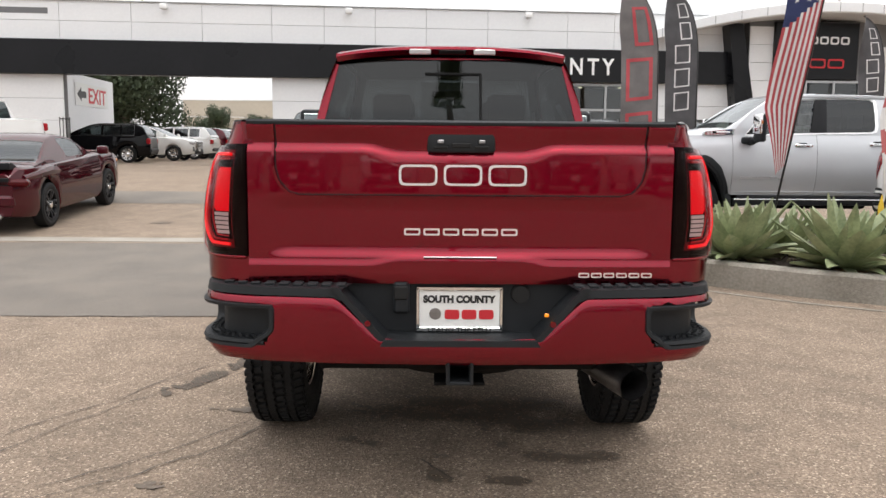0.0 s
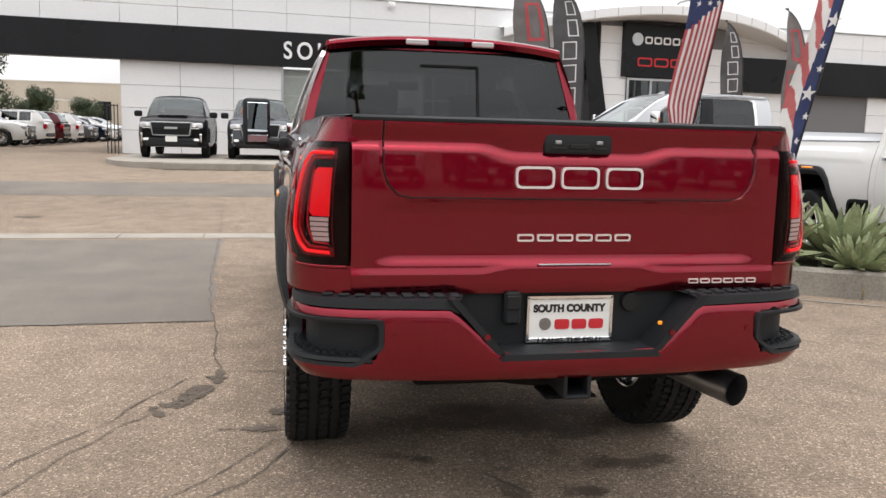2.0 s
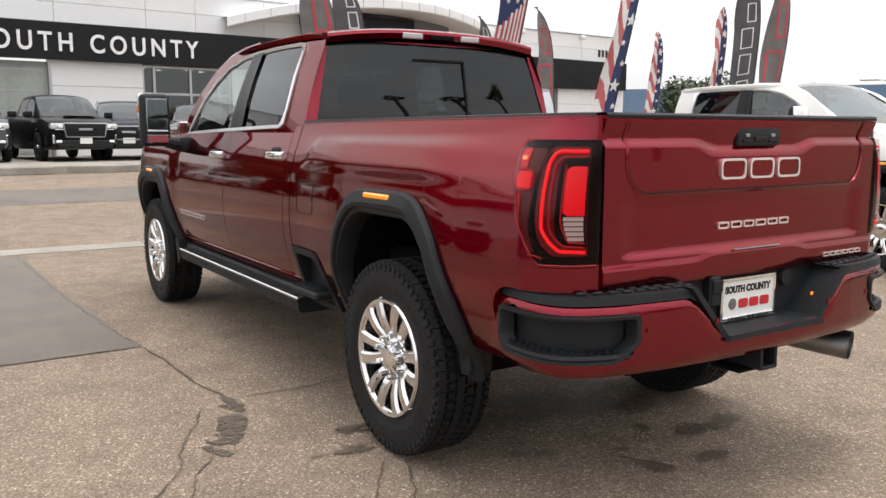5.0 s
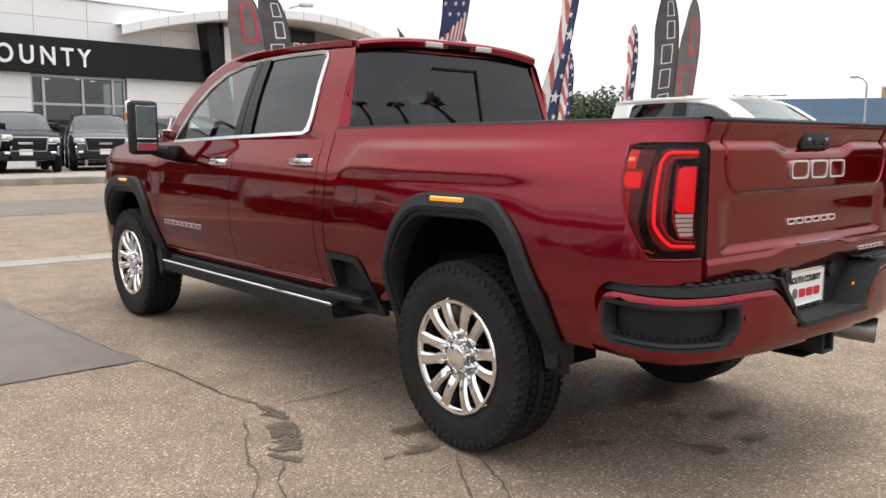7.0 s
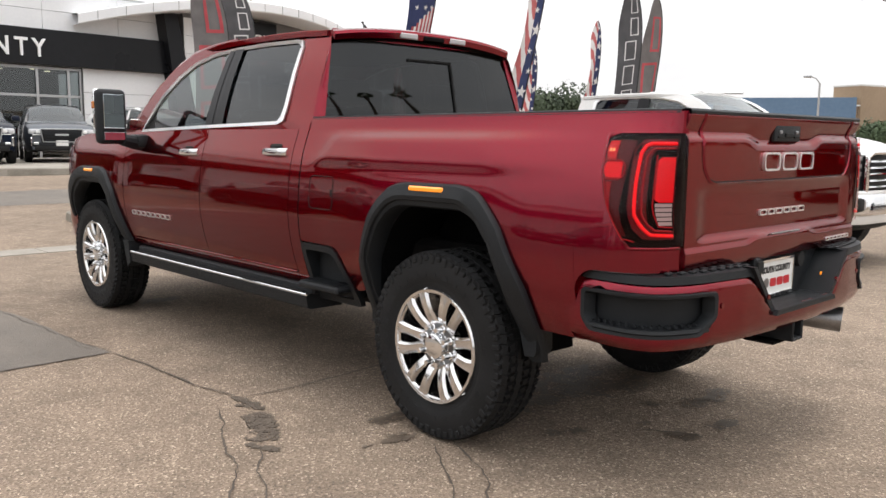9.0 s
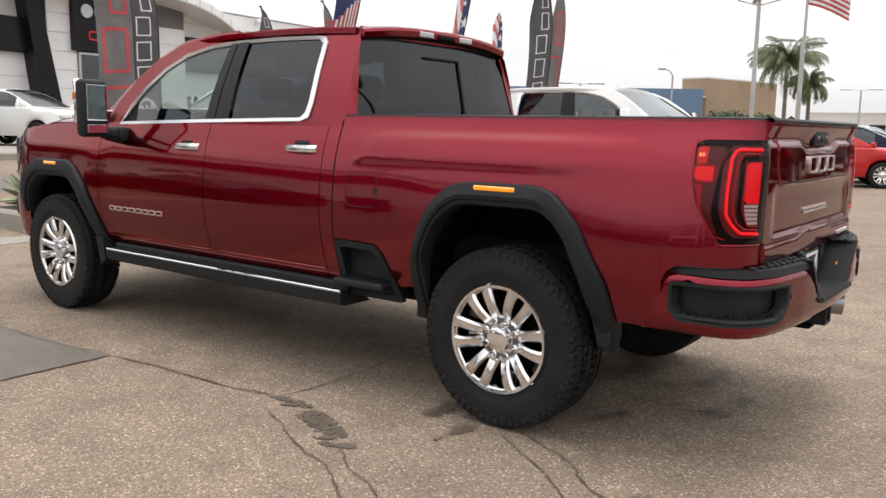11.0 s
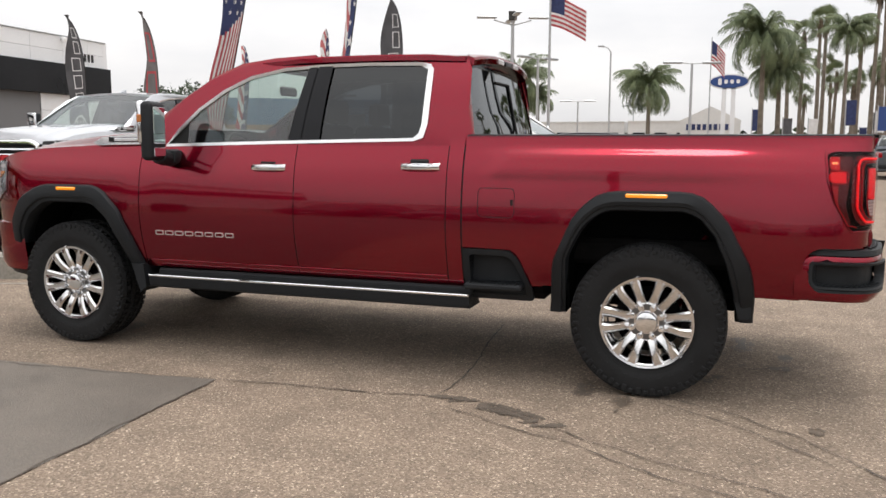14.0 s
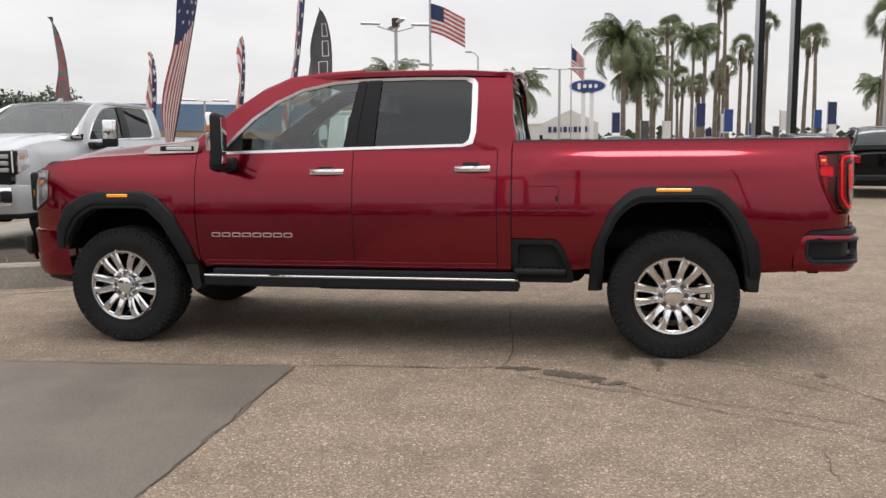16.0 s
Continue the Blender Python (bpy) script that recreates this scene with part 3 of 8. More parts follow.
def flank(y0, y1, zlo, zhi, sgn, ny, nz, paint_edge=True, extra=()):
    """A piece of the truck's skin between two stations; zlo and zhi are functions of y."""
    ys = sorted(set([round(float(v), 4) for v in np.linspace(y0, y1, ny)] + [round(v, 4) for v in extra if y0 < v < y1]))
    bm = bmesh.new()
    rows = []
    for y in ys:
        a, b = zlo(y), zhi(y)
        rows.append([(sgn * body_x(y, z), y, z) for z in np.linspace(a, b, nz)])
    add_grid(bm, rows)
    face_out(bm, (sgn, 0, 0))
    flange(bm, (-sgn * 0.03, 0, 0))
    return bm


def skin(name, bm, paint, parent, sgn):
    return skin_normals(part(name, bm, paint, parent), sgn)


def arch_z(pts, y, base):
    """Height of the arch over a station, or base outside it."""
    P = sorted(pts)
    if y <= P[0][0] or y >= P[-1][0]:
        return base
    return max(base, float(np.interp(y, [p[0] for p in P], [p[1] for p in P])))


def greenhouse_x(y, z):
    t = (z - 1.44) / (1.95 - 1.44)
    return 0.868 - 0.138 * t - 0.02 * t * t + 0.012 * math.sin(math.pi * min(1, max(0, t)))


WINDOW = [(3.26, 1.418), (2.9, 1.426), (2.4, 1.439), (1.8, 1.452), (1.45, 1.459), (1.385, 1.48), (1.362, 1.56), (1.358, 1.75), (1.36, 1.905), (1.385, 1.940), (1.45, 1.951), (1.8, 1.958), (2.15, 1.954), (2.42, 1.937), (2.66, 1.888), (2.85, 1.80), (3.03, 1.675), (3.17, 1.54)]
CAB = [(3.46, 1.40), (2.9, 1.405), (2.4, 1.41), (1.8, 1.42), (1.40, 1.43), (1.112, 1.43), (1.108, 1.56), (1.106, 1.75), (1.114, 1.90), (1.145, 1.980), (1.42, 2.003), (1.8, 2.010), (2.2, 2.008), (2.50, 2.000), (2.76, 1.957), (2.98, 1.870), (3.17, 1.738), (3.34, 1.575)]


def roof_z(x, y):
    """Crown of the roof."""
    return 2.046 - 0.038 * (abs(x) / 0.66) ** 2.6 - 0.036 * ease(2.2, 2.8, y) - 0.018 * ease(1.6, 1.1, y)


def wheel_assembly(name, sgn, hub, parent, detail=True, tyre_r=0.43, half=0.137, rim_r=0.265, spokes=6, metal=None):
    """Tyre with tread blocks, split-spoke rim, hub cap and nuts. The outer face looks along sgn * x."""
    w = tagged(new(name), "", "")
    w.parent = parent
    w.location = hub
    bm = bmesh.new()
    h, R, r = half, tyre_r, rim_r
    c = .016 if detail else .005
    prof = [(h * .80, r * .94), (h * .93, r + .012), (h * .96, r + .03), (h * .965, r + .036), (h * .985, r + .040), (h, r + (R - r) * .48), (h * .99, r + (R - r) * .62), (h * .975, R - .045), (h * .93, R - .022 - c * .4), (h * .82, R - .004 - c), (h * .4, R - c), (0, R - c)]
    prof = [(-x, rad) for x, rad in prof] + [p for p in prof[::-1][1:]]
    add_lathe(bm, prof, 64 if detail else 28, closed=True)
    tyre = part("tyre", bm, RUBBER, w, "black rubber all-terrain tyre")
    if detail:
        bm = bmesh.new()
        n = 62
        for k in range(n):
            for lane, (x0, x1, sk) in enumerate(((-.131, -.093, .04), (-.087, -.050, -.04), (-.044, -.003, .04), (.003, .044, -.04), (.050, .087, .04), (.093, .131, -.04))):
                a0 = 2 * math.pi * (k + 0.37 * lane) / n
                da = 2 * math.pi / n * (0.70 if lane in (0, 5) else 0.76)
                edge_lane = lane in (0, 5)
                ra, rb = R - .022, R - .001
                vs = []
                for rad in (ra, rb):
                    for a, x, q in ((a0, x0, 0), (a0 + da * .5, x0 + .008, .1), (a0 + da, x0, .6), (a0 + da, x1, 1), (a0 + da * .5, x1 - .008, .9), (a0, x1, .4)):
                        aa = a + sk * q + random.uniform(-.006, .006)
                        drop = .009 if edge_lane and abs(x) > .12 else 0
                        vs.append(bm.verts.new((x, (rad - drop) * math.cos(aa), (rad - drop) * math.sin(aa))))
                bm.faces.new(vs[6:])
                for i in range(6):
                    j = (i + 1) % 6
                    bm.faces.new((vs[i], vs[j], vs[6 + j], vs[6 + i]))
            a = 2 * math.pi * k / n
            for sx in (-1, 1):
                m = Matrix.Rotation(a + .03, 4, "X") @ Matrix.Translation((sx * h * .965, R - (.040 if k % 2 else .034), 0))
                add_box(bm, (0, 0, 0), (.013, .040 if k % 2 else .024, .027), .004, m)
                if k % 2:
                    m = Matrix.Rotation(a + .09, 4, "X") @ Matrix.Translation((sx * h * .992, r + (R - r) * .40, 0))
                    add_box(bm, (0, 0, 0), (.004, .024, .010 + .012 * (k % 3)), 0, m)
        bmesh.ops.recalc_face_normals(bm, faces=bm.faces[:])
        tagged(part("tread", bm, RUBBER, tyre), "rubber tread blocks", kind="stuff")
    f = sgn * h
    bm = bmesh.new()
    k = sgn
    add_lathe(bm, [(f * .93, r + .004), (f * 1.0, r - .001), (f * .98, r - .014), (f * .86, r - .020), (f * .2, r - .035), (-f * .8, r - .02), (-f * .85, r), (f * .1, r - .012)], 48 if detail else 24)
    if detail:
        add_lathe(bm, [(f * .95, r - .006), (f * .93, r - .018), (f * .88, r - .024), (f * .70, r - .026), (f * .70, r - .008)], 48)
    # split spokes
    for i in range(spokes):
        a = 2 * math.pi * i / spokes
        for sd in (-1, 1):
            m = Matrix.Rotation(a, 4, "X")
            sec = []
            for rr, off, wd, zf, zb in ((.085, .024, .027, .68, .40), (.115, .0285, .027, .84, .45), (.150, .0375, .0255, .93, .45), (.19, .0450, .0270, .98, .45), (.225, .0505, .0290, .99, .5), (r - .008, .053, .037, .97, .6)):
                off *= sd * r / .265
                wd *= r / .265 * (1.04 if detail else 1)
                sec.append([m @ Vector(p) for p in ((f * zb, rr, off - wd), (f * (zf - .09), rr, off - wd), (f * zf, rr, off - wd * .62), (f * (zf - .02), rr, off - wd * .1), (f * zf, rr, off + wd * .62), (f * (zf - .09), rr, off + wd), (f * zb, rr, off + wd))])
            add_grid(bm, sec, wrap=True)
    add_lathe(bm, [(f * .40, .118), (f * .66, .112), (f * .72, .10), (f * .72, .060), (f * .6, .058), (f * .40, .06)], 32)
    bmesh.ops.recalc_face_normals(bm, faces=bm.faces[:])
    rim = part("rim", bm, metal or RIM, w, "split-spoke alloy rim")
    bm = bmesh.new()
    add_lathe(bm, [(f * .6, .001), (f * .985, .001), (f * .99, .046), (f * .95, .058), (f * .72, .066), (f * .6, .065)] if detail else [(f * .6, .001), (f * 1.0, .001), (f * 1.01, .04), (f * .96, .055), (f * .7, .062), (f * .6, .061)], 28, closed=False)
    bmesh.ops.recalc_face_normals(bm, faces=bm.faces[:])
    part("hub_cap", bm, CHROME, rim)
    if detail:
        # dark ring paints the shade round the wheel nuts
        bm = bmesh.new()
        add_lathe(bm, [(f * .70, .070), (f * .735, .071), (f * .735, .103), (f * .70, .104)], 32)
        bmesh.ops.recalc_face_normals(bm, faces=bm.faces[:])
        part("nut_shade_ring", bm, DARK_ALU, rim)
        for i in range(8):
            a = 2 * math.pi * (i + .5) / 8
            bm = bmesh.new()
            m = Matrix.Translation((f * .86, .088 * math.cos(a), .088 * math.sin(a))) @ Matrix.Rotation(math.pi / 2, 4, "Y")
            bmesh.ops.create_cone(bm, cap_ends=True, segments=8, radius1=.015 if k > 0 else .0115, radius2=.0115 if k > 0 else .015, depth=.055, matrix=m)
            bmesh.ops.create_cone(bm, cap_ends=True, segments=12, radius1=.0185, radius2=.0185, depth=.006, matrix=Matrix.Translation((f * .738, .088 * math.cos(a), .088 * math.sin(a))) @ Matrix.Rotation(math.pi / 2, 4, "Y"))
            part("wheel_nut", bm, CHROME, rim)
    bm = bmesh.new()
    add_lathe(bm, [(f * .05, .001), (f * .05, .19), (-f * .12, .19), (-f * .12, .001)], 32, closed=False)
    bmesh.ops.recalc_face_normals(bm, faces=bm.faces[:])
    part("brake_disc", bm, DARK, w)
    return w


def bar_word(name, parent, mat, x0, x1, z0, z1, n, place, gap=0.22, depth=0.006, hollow=None):
    """A maker's mark as plain blocks: n blocks between x0 and x1; place(x, z, d) gives the point d proud of the surface."""
    step = (x1 - x0) / n
    for i in range(n):
        bm = bmesh.new()
        a, b = x0 + step * i, x0 + step * (i + 1 - gap)
        cut = min(abs(b - a), z1 - z0) * 0.28
        outline = round_poly([(a, z0), (b, z0), (b, z1), (a, z1)], cut, 3)
        if hollow:
            cx, cz = (a + b) / 2, (z0 + z1) / 2
            k = hollow
            inner = [(cx + (x - cx) * (1 - k / abs(b - a) * 2), cz + (z - cz) * (1 - k / (z1 - z0) * 2)) for x, z in outline]
            rows = [[place(x, z, 0) for x, z in outline], [place(x, z, depth) for x, z in outline], [place(x, z, depth) for x, z in inner], [place(x, z, depth * .5) for x, z in inner]]
            add_grid(bm, rows, wrap=True)
        else:
            add_grid(bm, [[place(x, z, 0) for x, z in outline], [place(x, z, depth) for x, z in outline]], wrap=True)
            bm.faces.new([bm.verts.new(place(x, z, depth)) for x, z in outline])
        bmesh.ops.recalc_face_normals(bm, faces=bm.faces[:])
        part(name, bm, mat, parent)


def tailgate_y(x, z):
    """Relief of the tailgate's outer skin."""
    ax = abs(x)
    y = -1.200 - 0.012 * (1 - (ax / 0.77) ** 2)
    zb = 1.405 - 0.028 * ease(0.36, 0.22, ax)
    y += 0.017 * ease(1.468, zb + 0.014, z) * ease(zb - 0.020, zb + 0.012, z)
    y -= 0.004 * ease(1.458, 1.472, z)
    side = ease(0.72, 0.62, ax)
    y += 0.013 * side * ease(1.226, 1.180, z) * ease(0.998, 1.030, z)
    zc = 0.980 + 0.020 * ease(0.34, 0.22, ax)
    y -= 0.007 * ease(zc + 0.014, zc - 0.012, z)
    y += 0.010 * ease(0.93, 0.90, z)
    return y


BUMPER_PLAN = [(0.935, -0.80), (0.953, -0.92), (0.955, -1.02), (0.945, -1.09), (0.915, -1.15), (0.86, -1.195), (0.78, -1.228), (0.69, -1.25), (0.5, -1.277), (0.35, -1.288), (0.15, -1.297), (0.0, -1.30)]


def pickup(name, label, paint, at, detail=True, lit=True):
    t = thing(name, label, "pickup truck", at=at)
    for s in (-1, 1):
        rear_top = lambda y: 1.492
        bed_lo = lambda y: 0.905 if y < -0.90 else (0.905 - 0.10 * (1 - math.sqrt(max(0, 1 - ((y + 0.90) / 0.102) ** 2)))) if y < -0.7995 else (arch_z(ARCH_OUT[0], y, 0.62) - 0.012) if y < 0.63 else lerp_table([(0.63, 0.60), (0.70, 0.60), (0.80, 0.82), (1.12, 0.825)], y)
        ex = [p[0] for p in ARCH_OUT[0]] + [p[0] + 0.004 for p in ARCH_OUT[0]] + [CORNER_Y - CORNER_D * math.sin(a) for a in list(np.linspace(0, 1.3, 9)) + [1.4, 1.48, 1.54]] + [0.70, 0.75, 0.80, -0.785, -0.799, -0.8, -0.81, -0.82, -0.84, -0.86]
        skin("bed_side", flank(CORNER_Y - CORNER_D * 0.9995, 1.102, bed_lo, rear_top, s, 96, 48, extra=ex), paint, t, s)
        # black rail cap along the bed
        bm = bmesh.new()
        rows = []
        for y in list(np.linspace(1.10, CORNER_Y, 16)) + [CORNER_Y - CORNER_D * math.sin(a) * 0.97 for a in np.linspace(0.2, 1.57, 6)]:
            x = body_x(y, 1.492)
            rows.append([(s * (x + .002), y, 1.485), (s * (x - .004), y, 1.499), (s * (x - .055), y, 1.503), (s * (x - .075), y, 1.49), (s * (x - .075), y, 1.40)])
        add_grid(bm, rows, flip=s > 0)
        part("bed_rail_cap", bm, PLASTIC, t)
        part("bed_inner_wall", box((s * 0.765, 0, 1.27), (0.02, 2.1, 0.42)), PLASTIC, t)
        # doors and front wing
        low = lambda y: 0.575 + 0.004 * (y - 1.2)
        belt = lambda y: 1.432
        ex2 = [p[0] for p in ARCH_OUT[1]] + [p[0] - 0.004 for p in ARCH_OUT[1]]
        skin("cab_corner", flank(1.112, 1.205, low, lambda y: 1.47, s, 3, 22), paint, t, s)
        rd = skin("rear_door", flank(1.211, 2.243, low, belt, s, 14, 24), paint, t, s)
        fd = skin("front_door", flank(2.249, 3.438, lambda y: max(low(y), arch_z(ARCH_OUT[1], y, 0) - 0.012), belt, s, 18, 24, extra=ex2), paint, t, s)
        hood_top = lambda y: lerp_table([(3.44, 1.436), (3.8, 1.428), (4.3, 1.402), (4.58, 1.366), (4.73, 1.325), (4.80, 1.292)], y)
        skin("front_wing", flank(3.444, 4.80, lambda y: arch_z(ARCH_OUT[1], y, 0.60 if y < 4.2 else 0.86) - 0.012, hood_top, s, 24, 20, extra=ex2), paint, t, s)
        part("sill", box((s * 0.885, 2.20, 0.545), (0.05, 2.3, 0.055), 0.012), PLASTIC, t)
        bm = bmesh.new()
        add_tube(bm, [(s * (body_x(y, .64) + .002), y, .632) for y in np.linspace(1.215, 3.40, 16)], .006, 6)
        part("rocker_lip", bm, paint, t)
        # dark seals behind the panel gaps, handles
        for yg, za, zb in ((1.107, .62, 1.43), (1.208, .60, 1.43), (2.246, .60, 1.43), (3.441, 1.05, 1.43)):
            bm = bmesh.new()
            add_grid(bm, [[(s * (body_x(y, z) - .004), y, z) for z in np.linspace(za, zb, 18)] for y in (yg - .012, yg + .012)])
            face_out(bm, (s, 0, 0))
            part("gap_seal", bm, GAP, t)
        for door, yh, zh in ((fd, 2.365, -.018), (rd, 1.31, 0.0)):
            yc = yh + 0.07
            hb = bmesh.new()
            rows = []
            for k in range(9):
                u = k / 8
                y = yc - 0.125 + 0.25 * u
                p = 0.028 * math.sin(math.pi * min(1, max(0, u))) ** 0.35 + 0.012
                x = body_x(y, 1.30)
                rows.append([(s * (x + p - .012), y, 1.281 + zh), (s * (x + p), y, 1.288 + zh), (s * (x + p + .003), y, 1.303 + zh), (s * (x + p), y, 1.318 + zh), (s * (x + p - .012), y, 1.325 + zh)])
            add_grid(hb, rows)
            face_out(hb, (s, 0, 0))
            flange(hb, (-s * 0.02, 0, 0))
            part("door_handle", hb, CHROME, door, "chrome door handle")
            # black box paints the shaded pocket behind the handle
            x = body_x(yc, 1.32)
            part("handle_pocket_shade", box((s * (x - .008), yc + 0.01, 1.318 + zh), (.022, .13, .064), .012), GAP, door)
        # flares and side markers
        for i in (0, 1):
            n = 34
            o, q = polyline(ARCH_OUT[i], n), polyline(ARCH_IN[i], n)
            bm = bmesh.new()
            rows = []
            for (yo, zo), (yi, zi) in zip(o, q):
                xo, xi = body_x(yo, max(zo, .5)), max(body_x(yo, max(zo, .5)), body_x(yi, max(zi, .5)))
                if i == 1 and yo > 4.4:
                    xi = xo
                rows.append([(s * (xa + d), yo * (1 - k) + yi * k, zo * (1 - k) + zi * k) for xa, d, k in ((xo, -.01, 0), (xo, .014, .01), (xo, .027, .08), (xi, .034, .52), (xi, .028, .70), (xi, .014, .74), (xi, .011, .93), (xi, -.004, 1), (xi, -.09, 1))])
            add_grid(bm, rows)
            face_out(bm, (s, 0, 0))
            fl = part("wheel_arch_flare", bm, PLASTIC, t, "matt black wheel arch flare")
            yc = 0.02 if i == 0 else WB + 0.0
            zc = 1.160 if i == 0 else 1.118
            xm = body_x(yc, zc) + 0.026
            part("side_marker", box((s * xm, yc, zc), (0.022, 0.23 if i == 0 else 0.17, 0.026), 0.007), AMBER, fl, "amber side marker lens")
            # dark wheel well
            bm = bmesh.new()
            rows = []
            for yi, zi in q:
                rows.append([(s * 0.90, yi, zi), (s * 0.55, yi, zi)])
            add_grid(bm, rows)
            bm.faces.new([bm.verts.new((s * 0.55, yi, zi)) for yi, zi in q])
            part("wheel_well", bm, WELL, t)
        # mud guard behind the rear wheel
        part("mud_guard", prism([(-0.455, 0.62), (-0.555, 0.64), (-0.558, 0.51), (-0.545, 0.485), (-0.495, 0.48)], "x", s * 0.80, s * 0.905), PLASTIC, t)
        part("mud_guard", prism([(WB - 0.49, 0.60), (WB - 0.59, 0.60), (WB - 0.61, 0.44), (WB - 0.56, 0.40)], "x", s * 0.76, s * 0.945), PLASTIC, t)
        # side step pocket in front of the rear wheel
        notch = [(1.10, 0.50), (1.10, 0.818), (0.80, 0.815), (0.755, 0.77), (0.685, 0.60), (0.67, 0.50)]
        bm = bmesh.new()
        ring_o = round_poly(notch, 0.03, 3)
        cy, cz = 0.90, 0.66
        ring_i = [(cy + (y - cy) * .80, cz + (z - cz) * .78) for y, z in ring_o]
        rows = [[(s * (body_x(y, z) - .02), y, z) for y, z in ring_o], [(s * (body_x(y, z) + .010), y, z) for y, z in ring_o],
                [(s * (body_x(y, z) + .010), y, z) for y, z in ring_i], [(s * (body_x(y, z) - .10), y, z) for y, z in ring_i]]
        add_grid(bm, rows, wrap=True, flip=s > 0)
        bm.faces.new([bm.verts.new((s * .86, y, z)) for y, z in ring_i])
        sp = part("step_pocket", bm, PLASTIC, t, "black plastic bed step pocket")
        part("step_tread", box((s * 0.918, 0.905, 0.592), (0.14, 0.36, 0.040), 0.012), PLASTIC, sp)
        for k in range(12):
            part("step_rib", box((s * .925, .765 + k * .0255, .615), (.11, .012, .010), .003), PLASTIC, sp)
        # running board
        bm = bmesh.new()
        add_prism(bm, [(s * 0.70, 0.440), (s * 0.920, 0.440), (s * 0.940, 0.452), (s * 0.950, 0.512), (s * 0.93, 0.528), (s * 0.80, 0.528)], "y", 1.06, 3.40)
        rb = part("running_board", bm, PLASTIC, t, "black power running board with bright edge")
        part("bright_strip", box((s * 0.947, 2.23, 0.524), (0.014, 2.34, 0.016), 0.004), CHROME, rb)
        part("tread_pad", box((s * 0.88, 2.23, 0.531), (0.10, 2.2, 0.008)), GAP, rb)
        # greenhouse frame
        bm = bmesh.new()
        rows = [[(s * greenhouse_x(y, z), y, z) for y, z in CAB], [(s * (greenhouse_x(y, z) + .004), y, z) for y, z in WINDOW], [(s * (greenhouse_x(y, z) - .03), y, z) for y, z in WINDOW]]
        add_grid(bm, rows, wrap=True, flip=s > 0)
        face_out(bm, (s, 0, 0))
        part("cab_side_frame", bm, paint, t)
        loop = [(s * (greenhouse_x(y, z) + .006), y, z) for y, z in WINDOW]
        bm = bmesh.new()
        wide = []
        nW = len(WINDOW)
        for i, (y, z) in enumerate(WINDOW):
            (ya, za), (yb, zb) = WINDOW[i - 1], WINDOW[(i + 1) % nW]
            ln = math.hypot(yb - ya, zb - za)
            ny, nz = (zb - za) / ln, -(yb - ya) / ln
            if ny * (2.1 - y) + nz * (1.70 - z) < 0:
                ny, nz = -ny, -nz
            k = .040 if 5 <= i <= 9 else .020
            wide.append((s * (greenhouse_x(y, z) + .012), y + ny * k, z + nz * k))
        add_grid(bm, [loop, [(a + s * .010, b, c) for a, b, c in loop], wide, [(a - s * .02, b, c) for a, b, c in wide]], wrap=True, flip=s > 0)
        face_out(bm, (s, 0, 0))
        part("window_trim", bm, BRIGHT, t, "bright chrome side window surround")
        # glass panes and pillar
        def pane(y0, y1, n):
            P = []
            top = sorted([p for p in WINDOW if p[1] > 1.53 or p[0] > 3.1])
            rows = []
            for y in np.linspace(y0, y1, n):
                zt = float(np.interp(y, [p[0] for p in top], [p[1] for p in top])) if y > 1.40 else 1.93
                zt = min(zt, 1.96)
                rows.append([(s * (greenhouse_x(y, z) - .006), y, z) for z in np.linspace(1.424, max(zt, 1.44), 6)])
            b = bmesh.new()
            add_grid(b, rows)
            face_out(b, (s, 0, 0))
            return b
        part("rear_door_glass", pane(1.362, 2.20, 8), GLASS_DARK, t)
        part("front_door_glass", pane(2.20, 3.10, 12), GLASS_LIGHT, t)
        part("quarter_glass", pane(3.10, 3.24, 4), GAP, t)
        bm = bmesh.new()
        for (f0, f1), (r0, r1) in (((2.33, 2.23), (2.238, 2.172)), ((2.228, 2.162), (2.10, 2.062))):
            add_grid(bm, [[(s * (greenhouse_x(y, z) + .008), a + (b2 - a) * (z - 1.44) / .51, z) for z in np.linspace(1.440, 1.952, 6)] for a, b2 in ((f0, f1), (r0, r1))], flip=s < 0)
        add_grid(bm, [[(s * (greenhouse_x(y, z) + .002), a + (b2 - a) * (z - 1.44) / .51, z) for z in np.linspace(1.440, 1.952, 6)] for a, b2 in ((2.26, 2.20), (2.20, 2.14))], flip=s < 0)
        face_out(bm, (s, 0, 0))
        part("door_pillar", bm, FASCIA, t, "gloss black door pillar")
        # trailering mirror
        mi = tagged(new("wing_mirror"), "black trailering mirror with chrome cap", "")
        mi.parent = t
        arm = bmesh.new()
        add_tube(arm, [(s * 0.90, 3.20, 1.33), (s * 1.0, 3.18, 1.345), (s * 1.08, 3.16, 1.36)], [.055, .05, .042], 10)
        part("mirror_arm", arm, PLASTIC, mi)
        part("mirror_foot", box((s * 0.93, 3.22, 1.35), (0.10, 0.20, 0.10), 0.03, seg=2), PLASTIC, mi)
        swing = Matrix.Translation((s * 1.06, 3.18, 0)) @ Matrix.Rotation(-s * radians(12), 4, "Z") @ Matrix.Translation((-s * 1.06, -3.18, 0))
